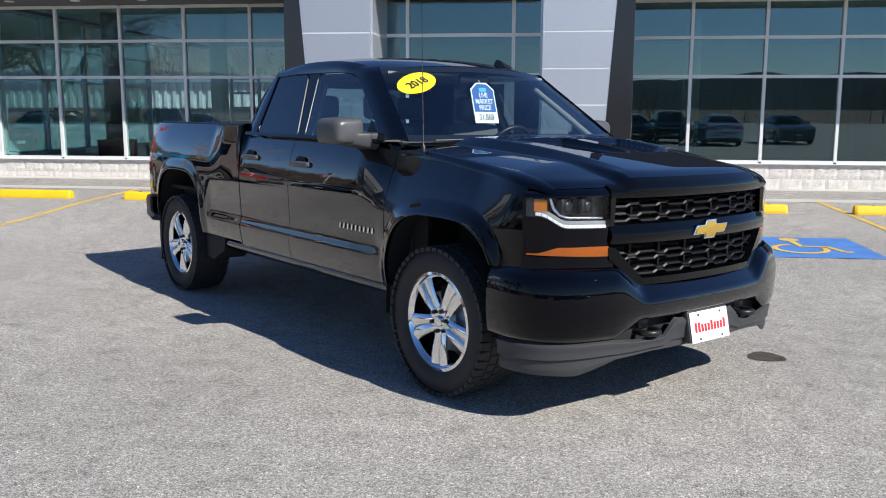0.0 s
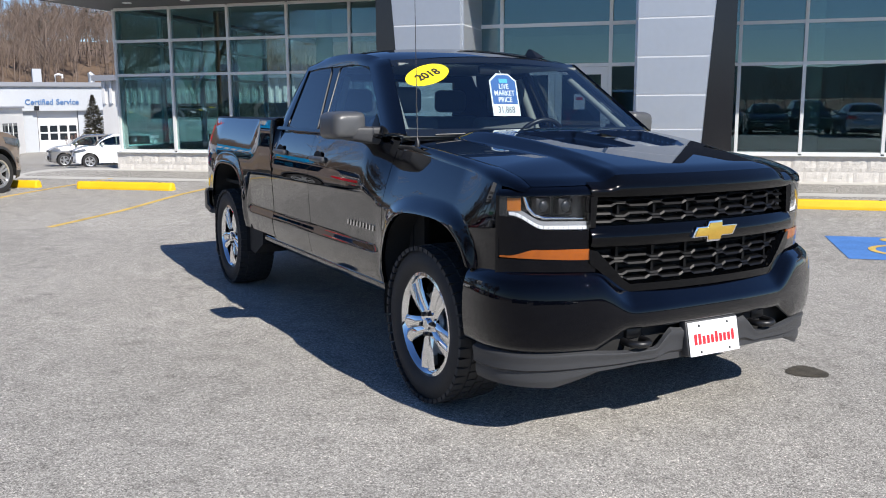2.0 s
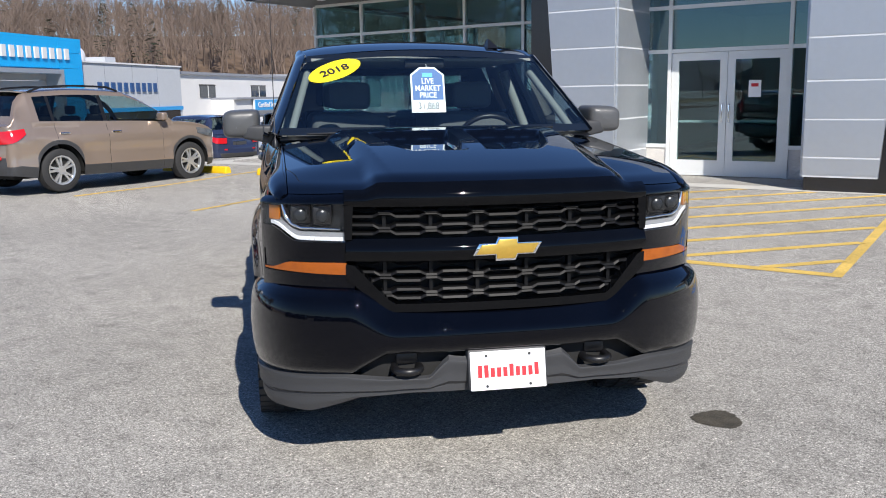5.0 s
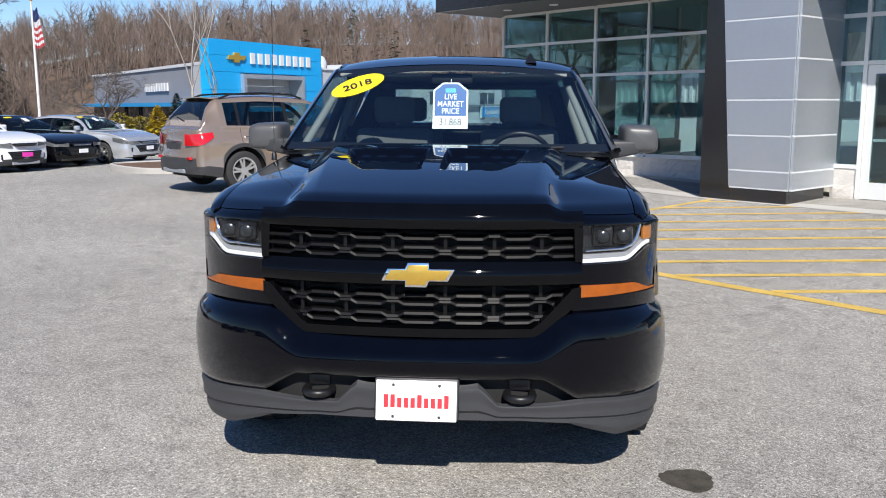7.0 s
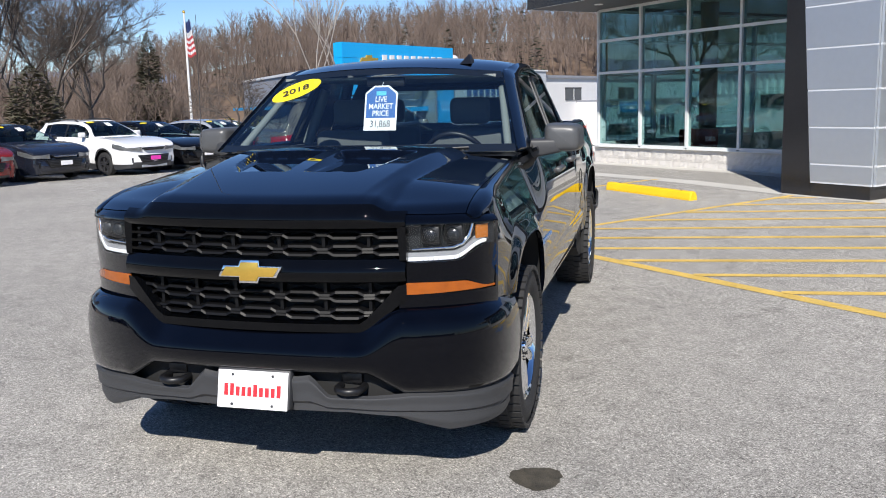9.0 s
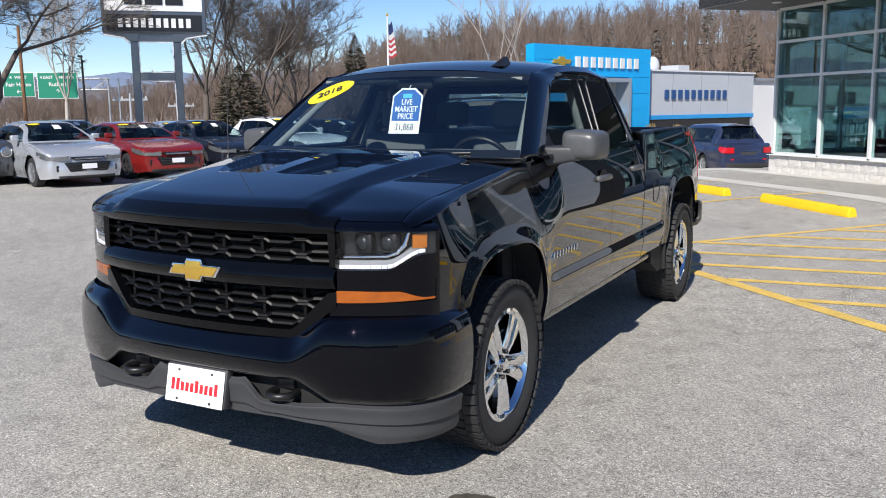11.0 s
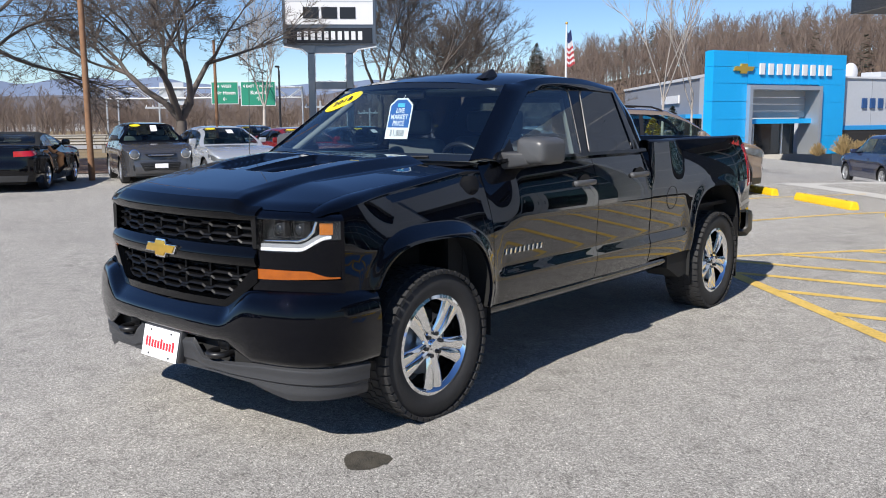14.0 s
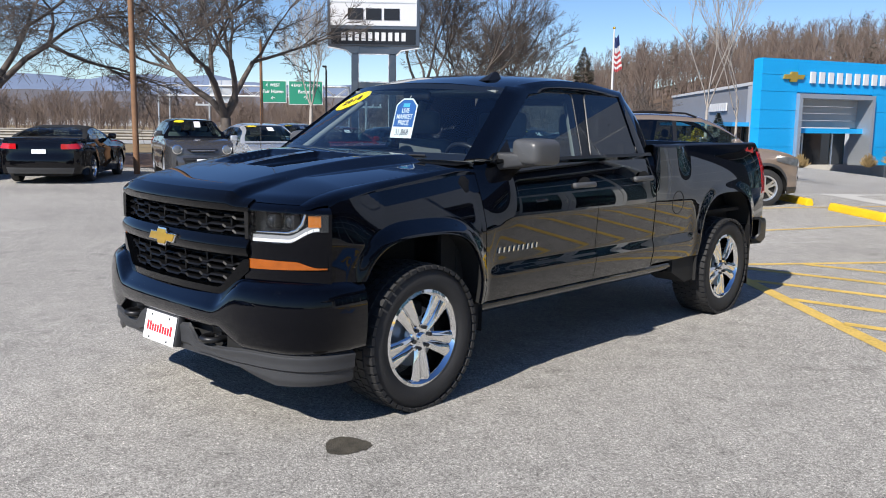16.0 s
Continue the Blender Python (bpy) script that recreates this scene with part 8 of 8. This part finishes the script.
def grow(rnd, height, trunk_r, forks, depth, spread, up, gnarl=0.18, shrink=0.72, start=0.28, min_r=0.006, thin=0.006, most=26000):
    """Sticks of a bare tree from a short trunk and forking limbs."""
    trunk, limbs = [], []

    queue = collections.deque()

    def go(p, d, length, r, level):
        n = 3 if level < 3 else 2
        pts = [p]
        q = p
        dd = d.copy()
        for i in range(n):
            dd = (dd + Vector((rnd.gauss(0, gnarl), rnd.gauss(0, gnarl), rnd.gauss(0, gnarl * 0.6) + up))).normalized()
            q2 = q + dd * (length / n)
            ra, rb = r * (1 - 0.32 * i / n), r * (1 - 0.32 * (i + 1) / n)
            (trunk if r > 0.09 else limbs).append((*q, *q2, max(ra, thin), max(rb, thin * 0.8)))
            q = q2
            pts.append((q, dd.copy(), rb))
        if level >= depth or r < min_r or len(limbs) > most:
            return
        kids = rnd.choice((2, 3)) if level < 2 else rnd.choice((2, 3, 3))
        for k in range(kids):
            side = Vector((rnd.gauss(0, 1), rnd.gauss(0, 1), rnd.gauss(0, 0.5))).normalized()
            nd = (dd * (1.0 if k else 1.25) + side * spread).normalized()
            queue.append((q, nd, length * rnd.uniform(shrink - 0.10, shrink + 0.08), r * 0.68 * rnd.uniform(0.72, 1.0), level + 1))
        if level >= 1:
            for k in range(3):
                q3, d3, r3 = pts[rnd.randint(1, n)]
                side = Vector((rnd.gauss(0, 1), rnd.gauss(0, 1), rnd.gauss(0, 0.6))).normalized()
                queue.append((q3, (d3 * 0.6 + side * spread * 1.2).normalized(), length * rnd.uniform(0.40, 0.62), r3 * 0.42, level + 2))

    base = Vector((0, 0, -0.2))
    top = Vector((rnd.gauss(0, 0.05), rnd.gauss(0, 0.05), height * start))
    trunk.append((*base, *(top * 0.5), trunk_r * 1.25, trunk_r * 1.02))
    trunk.append((*(top * 0.5), *top, trunk_r * 1.02, trunk_r * 0.92))
    for k in range(forks):
        a = math.tau * (k + rnd.random() * 0.6) / forks
        d = Vector((math.cos(a) * spread * 1.05, math.sin(a) * spread * 1.05, 1)).normalized()
        queue.append((top, d, height * 0.27, trunk_r * 0.62, 0))
    while queue:
        go(*queue.popleft())
    return trunk, limbs


def bare_tree(x, y, seed, label, height=9.0, trunk_r=0.20, forks=4, depth=6, spread=0.62, up=0.04, bark=None, z=None, min_r=0.006, turn=0, **kw):
    rnd = random.Random(seed)
    trunk, limbs = grow(rnd, height, trunk_r, forks, depth, spread, up, min_r=min_r, **kw)
    th = empty("bare_tree", pose(x, y, ground_z(x, y) if z is None else z, 0, 0, turn))
    V, F = tube_mesh(trunk, 8)
    big_mesh("trunk", V, F, bark or M_BARK, th, True)
    V, F = tube_mesh(limbs, 3)
    big_mesh("crown", V, F, bark or M_BARK, th)
    return tagged(th, label, "tree", group="bare trees")


bare_tree(-24.5, -5.75, 11, "broad bare tree with a forked trunk and fine twigs", 8.0, 0.19, 5, 8, 0.66, 0.04, start=0.20, min_r=0.0025, thin=0.006, most=6500, turn=180)
bare_tree(-24.5, -13.7, 5, "broad bare tree reaching over the parked cars", 10.5, 0.20, 6, 8, 0.95, 0.0, start=0.20, min_r=0.0025, thin=0.007, most=11000)
bare_tree(-36.0, 0.9, 21, "bare tree with several rising stems", 9.5, 0.14, 4, 8, 0.50, 0.06, min_r=0.003, thin=0.006, most=4500)
bare_tree(-37.0, 3.4, 22, "slender bare tree behind the pylon sign", 9.0, 0.12, 3, 8, 0.45, 0.07, min_r=0.003, thin=0.006, most=4500)
bare_tree(-43.0, 2.5, 23, "rounded bare tree by the lot edge", 8.0, 0.12, 5, 8, 0.50, 0.06, min_r=0.003, thin=0.006, most=4500)
bare_tree(-47.0, 6.5, 24, "rounded bare tree by the lot edge", 8.5, 0.13, 5, 8, 0.52, 0.06, min_r=0.003, thin=0.006, most=4500)
bare_tree(-53.0, 5.8, 27, "rounded bare tree by the lot edge", 8.5, 0.13, 5, 8, 0.55, 0.05, min_r=0.003, thin=0.006, most=4500)
bare_tree(-57.6, -6.97, 25, "pale slender birch with several stems", 8.8, 0.12, 4, 6, 0.35, 0.10, bark=M_BIRCH)
bare_tree(-27.8, 11.6, 31, "pale slender birch on the planted island", 8.5, 0.055, 4, 6, 0.17, 0.12, bark=M_BIRCH)
bare_tree(-29.6, 13.4, 32, "pale slender birch on the planted island", 8.0, 0.05, 3, 6, 0.17, 0.12, bark=M_BIRCH)
bare_tree(-31.4, 9.6, 35, "low spreading bare ornamental tree", 3.6, 0.09, 5, 5, 0.9, 0.0)


def conifer(x, y, h, r, material, seed, label, z=None, name="evergreen_tree", rounded=False):
    """Drooping sprays of needles round a trunk, thinning to the tip, with an uneven outline."""
    rnd = random.Random(seed)
    th = empty(name, pose(x, y, ground_z(x, y) if z is None else z))
    bm = bmesh.new()
    add_tube(bm, [(0, 0, -0.1), (0, 0, h * 0.95)], [r * 0.09, 0.01], 7)
    part("trunk", bm, M_BARK, th)
    tris = []
    N = int(1900 * min(1.6, h * r / 4))
    for i in range(N):
        f = rnd.random() ** 0.8
        zz = h * (0.04 + 0.94 * f)
        rad = r * (1 - f) ** 0.75 * (0.8 + 0.35 * math.sin(5 * f * 3.1 + seed) * 0.4 + 0.25 * rnd.random())
        if rounded:
            rad = r * (math.sin(math.pi * min(1.0, 0.16 + 0.84 * f)) ** 0.6) * rnd.uniform(0.82, 1.08)
        a = rnd.random() * math.tau
        q = rad * rnd.uniform(0.45, 1.0)
        c = Vector((q * math.cos(a), q * math.sin(a), zz - 0.12 * q))
        L = 0.10 + 0.20 * (1 - f) * rnd.uniform(0.6, 1.3) * r
        out = Vector((math.cos(a), math.sin(a), rnd.uniform(-0.35, 0.45))).normalized()
        sd = Vector((-math.sin(a), math.cos(a), rnd.uniform(-0.5, 0.5))).normalized()
        for k in range(3):
            o2 = (out + sd * rnd.uniform(-0.6, 0.6)).normalized()
            w = sd * L * 0.30
            p0, p1 = c - o2 * L * 0.3, c + o2 * L
            tris += [p0 - w, p0 + w, p1]
    V = np.array([tuple(v) for v in tris])
    big_mesh("foliage", V, np.arange(len(V)).reshape(-1, 3), material, th)
    return tagged(th, label, "tree", group="evergreens")


conifer(-35.2, 2.35, 4.0, 1.25, M_OLIVE, 1, "dense rounded olive evergreen beside the parked cars", rounded=True)
conifer(-69.0, 14.6, 8.6, 2.3, M_OLIVE, 2, "tall dark pine in front of the woods", -0.5)


def bank(cx, cy, rx, ry, h, label):
    """A low grassed bank, swelling out of the ground."""
    n, m = 24, 40
    rows = []
    for j in range(n + 1):
        q = j / n
        row = []
        for i in range(m):
            a = i * math.tau / m
            x, y = cx + rx * q * math.cos(a), cy + ry * q * math.sin(a)
            row.append((x, y, ground_z(x, y) + h * (1 - q * q) ** 1.5 - 0.03 * q + 0.02))
        rows.append(row)
    return tagged(sheet("planted_bank", rows, M_DRYGRASS, None, closed=True, smooth=60), label, "ground", kind="structure")


bank(-37.6, 13.2, 5.6, 4.6, 0.60, "low bank of dry grass planted with golden shrubs")
conifer(-38.9, 15.9, 2.7, 0.85, M_SPRUCE, 3, "small blue spruce on the planted bank", -0.45)
conifer(-39.2, 15.0, 1.75, 0.85, M_GOLDBUSH, 4, "upright golden conifer shrub on the planted bank", -0.10, name="shrub")
conifer(-39.8, 13.3, 1.25, 0.95, M_GOLDOLIVE, 5, "rounded olive gold shrub on the planted bank", 0.05, name="shrub", rounded=True)
conifer(-39.6, 14.25, 1.10, 0.85, M_GOLDOLIVE, 6, "rounded olive gold shrub on the planted bank", 0.02, name="shrub", rounded=True)
conifer(-40.3, 12.0, 1.15, 1.05, M_GOLDOLIVE, 7, "rounded olive gold shrub on the planted bank", 0.05, name="shrub", rounded=True)
conifer(-36.9, 44.45, 5.0, 1.25, M_OLIVE, 9, "grey olive evergreen beside the garage bay", -2.6)
conifer(-35.6, 45.6, 5.0, 1.3, M_OLIVE, 10, "narrow olive evergreen beside the garage bay", -2.6)
conifer(-47.6, 41.0, 2.6, 1.3, M_NEEDLE, 8, "small evergreen against the white service building")


def bush(x, y, r, h, material, seed, label, z=None):
    rnd = random.Random(seed)
    th = empty("shrub", pose(x, y, ground_z(x, y) if z is None else z))
    segs = []
    for i in range(260):
        a, e = rnd.random() * math.tau, rnd.uniform(0.25, 1.5)
        d = Vector((math.cos(a) * math.cos(e), math.sin(a) * math.cos(e), math.sin(e)))
        L = rnd.uniform(0.6, 1.0)
        segs.append((0.15 * r * math.cos(a), 0.15 * r * math.sin(a), 0, d.x * r * L, d.y * r * L, d.z * h * L, 0.025, 0.012))
    V, F = tube_mesh(segs, 3)
    big_mesh("foliage", V, F, material, th)
    return tagged(th, label, "shrub", group="dry shrubs")


gm = Matrix.Translation((-43.1, 22.2, 0)) @ pose(0, 0, 0, 0, 0, math.degrees(math.atan2(0.924, -0.383)))
for k, (u, v, r, h) in enumerate(((-1.6, -0.9, 0.7, 0.7), (-0.9, -0.8, 0.6, 0.8), (4.2, -0.9, 0.6, 0.8), (6.4, -0.9, 0.9, 1.3), (7.6, -1.0, 0.8, 0.9), (9.0, -1.0, 0.9, 1.2), (10.4, -1.0, 0.8, 0.9))):
    p = gm @ Vector((u, v, 0))
    bush(p.x, p.y, r, h, M_DRYBUSH, 40 + k, "dry straw coloured shrub at the foot of the blue gateway", -0.65)

M_REDBUSH = mat("red brown twiggy shrub", (0.20, 0.11, 0.085), 0.9, vary=0.3, scale=4)
bush(-36.6, 42.4, 1.7, 2.6, M_REDBUSH, 60, "red brown leafless shrub beside the garage bay", -2.6)
bush(-36.0, 43.2, 1.5, 2.3, M_REDBUSH, 61, "red brown leafless shrub beside the garage bay", -2.6)
# hillside woods
HX, HY = 2.0, -2.0


def hill_h(r, az):
    """Height of the hillside at distance r on bearing az (degrees from -x towards +y)."""
    k = smoothstep(4, 20, az) * smoothstep(130, 95, az) * (1.0 + 0.30 * smoothstep(14, 30, az))
    back = smoothstep(-60, -100, az) + smoothstep(110, 150, az)
    return (9.8 * k + 3.0 * min(1, back)) * smoothstep(95, 200, r) + 14 * k * smoothstep(200, 420, r) - 0.6


def polar(r, az):
    a = radians(az)
    return HX - r * math.cos(a), HY + r * math.sin(a)


def hillside():
    rs = [92, 110, 130, 150, 170, 190, 215, 250, 320, 430]
    azs = list(range(-180, 181, 5))
    vs = []
    for r in rs:
        for az in azs:
            x, y = polar(r, az)
            vs.append((x, y, hill_h(r, az) if r > 95 else -3.0))
    ob = mesh_ob("hillside", vs, grid_faces(len(rs), len(azs)), M_WOODFLOOR, smooth=80)
    return tagged(ob, "wooded hillside covered in brown leaf litter", "hill", kind="structure")


hillside()


def woods():
    """Bare winter woods as one mass: a few grown trees, turned, sized and scattered."""
    rnd = random.Random(99)
    kinds = []
    for s in range(8):
        segs = []
        r2 = random.Random(500 + s)
        h = 1.0
        lean = Vector((r2.gauss(0, 0.05), r2.gauss(0, 0.05), 1))
        p = Vector((0, 0, 0))
        pts = [p]
        for i in range(4):
            p = p + (lean + Vector((r2.gauss(0, 0.10), r2.gauss(0, 0.10), 0))).normalized() * 0.235
            pts.append(p)
        for i in range(4):
            segs.append((*pts[i], *pts[i + 1], 0.013 - 0.0028 * i, 0.013 - 0.0028 * (i + 1)))
        fine = []
        for i in range(24):
            f = r2.uniform(0.28, 0.98)
            j = min(3, int(f * 4))
            q = pts[j].lerp(pts[j + 1], f * 4 - j)
            a = r2.random() * math.tau
            L = 0.26 * (1.15 - f) + 0.07
            d = Vector((math.cos(a) * 0.6, math.sin(a) * 0.6, r2.uniform(0.6, 1.5))).normalized()
            e = q + d * L
            segs.append((*q, *e, 0.0034, 0.0016))
            for k in range(6):
                g2 = q.lerp(e, r2.uniform(0.3, 1.0))
                d2 = (d + Vector((r2.gauss(0, 0.6), r2.gauss(0, 0.6), r2.uniform(0.0, 0.8)))).normalized()
                w2 = d2.cross(Vector((r2.gauss(0, 1), r2.gauss(0, 1), r2.gauss(0, 1)))).normalized() * 0.0016
                e2 = g2 + d2 * L * r2.uniform(0.35, 0.65)
                fine.append((g2 - w2, g2 + w2, e2 + w2 * 0.5, e2 - w2 * 0.5))
        V1, F1 = tube_mesh(segs, 3)
        V2 = np.array([tuple(v) for qd in fine for v in qd])
        F2 = np.arange(len(V2)).reshape(-1, 4) + len(V1)
        kinds.append((np.concatenate((V1, V2)), np.concatenate((F1, F2))))
    allV, allF = [], []
    base = 0

    def plant(x, y, z, h, w):
        nonlocal base
        V, F = kinds[rnd.randrange(8)]
        a = rnd.random() * math.tau
        c, s = math.cos(a), math.sin(a)
        P = np.empty_like(V)
        P[:, 0] = x + (V[:, 0] * c - V[:, 1] * s) * h * w
        P[:, 1] = y + (V[:, 0] * s + V[:, 1] * c) * h * w
        P[:, 2] = z + V[:, 2] * h
        allV.append(P)
        allF.append(F + base)
        base += len(V)

    # the hill behind the blue gateway
    for i in range(1900):
        r = 118 + 110 * rnd.random() ** 0.8
        az = rnd.uniform(7, 84)
        x, y = polar(r, az)
        plant(x, y, hill_h(r, az), rnd.uniform(8.0, 12.5) * (0.6 + 0.4 * smoothstep(6, 15, az)), rnd.uniform(0.8, 1.2))
    # scrub and low woods by the highway
    for i in range(1300):
        r = rnd.uniform(78, 190)
        az = rnd.uniform(-36, 12)
        x, y = polar(r, az)
        plant(x, y, -0.8, rnd.uniform(4.0, 7.8) * (0.75 + 0.45 * smoothstep(-4, 8, az)), rnd.uniform(0.9, 1.5))
    for i in range(160):
        r = rnd.uniform(66, 84)
        az = rnd.uniform(5, 17)
        x, y = polar(r, az)
        plant(x, y, -0.7, rnd.uniform(2.5, 5.0), rnd.uniform(1.0, 1.6))
    # woods round the rest of the lot
    for i in range(420):
        az = rnd.choice((rnd.uniform(-180, -40), rnd.uniform(-150, -70), rnd.uniform(95, 180)))
        r = rnd.uniform(96, 180)
        x, y = polar(r, az)
        plant(x, y, hill_h(r, az), rnd.uniform(4, 7), rnd.uniform(0.9, 1.4))
    ob = big_mesh("winter_woods", np.concatenate(allV), np.concatenate(allF), M_TWIG)
    return tagged(ob, "brown leafless winter woods on the hillside", "woods", kind="stuff")


woods()


def far_pines():
    rnd = random.Random(4)
    tris = []
    for i in range(46):
        az = rnd.uniform(14, 78)
        r = rnd.uniform(125, 205)
        x, y = polar(r, az)
        z0 = hill_h(r, az)
        h = rnd.uniform(9, 13)
        w = h * 0.16
        for k in range(150):
            f = rnd.random()
            rad = w * (1 - f) ** 0.8
            a = rnd.random() * math.tau
            c = Vector((x + rad * math.cos(a), y + rad * math.sin(a), z0 + h * (0.2 + 0.8 * f)))
            o = Vector((math.cos(a), math.sin(a), -0.2)) * (0.35 + 0.5 * (1 - f))
            s_ = Vector((-math.sin(a), math.cos(a), 0)) * 0.28
            tris += [c - s_, c + s_, c + o]
    V = np.array([tuple(v) for v in tris])
    return tagged(big_mesh("far_pines", V, np.arange(len(V)).reshape(-1, 3), M_NEEDLE), "dark pines standing among the bare woods", "woods", kind="stuff")


far_pines()


def ridge(name, dist, az0, az1, n, base_h, amp, seed, material, label):
    vs = []
    for i in range(n + 1):
        az = az0 + (az1 - az0) * i / n
        x, y = polar(dist, az)
        h = base_h + amp * (noise.noise(Vector((i * 0.11, seed, 0))) + 0.45 * noise.noise(Vector((i * 0.33, seed, 3))) + 0.2 * noise.noise(Vector((i * 0.9, seed, 7))))
        x2, y2 = polar(dist * 1.25, az)
        x0, y0 = polar(dist * 0.8, az)
        vs += [(x0, y0, -30), (x, y, max(h, 3)), (x2, y2, -30)]
    fs = []
    for i in range(n):
        for k in range(2):
            fs.append((3 * i + k, 3 * i + 3 + k, 3 * i + 4 + k, 3 * i + 1 + k))
    return tagged(mesh_ob(name, vs, fs, material, smooth=80), label, "mountain", kind="structure")


# the first two ridges look hazy through their painted tint alone
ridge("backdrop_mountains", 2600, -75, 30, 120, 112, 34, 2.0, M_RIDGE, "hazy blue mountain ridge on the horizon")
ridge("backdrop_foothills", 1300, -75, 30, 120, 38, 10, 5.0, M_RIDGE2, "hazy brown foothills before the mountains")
ridge("backdrop_hills", 1200, -185, -75, 120, 52, 14, 8.0, M_RIDGE3, "dark wooded hills beyond the highway")
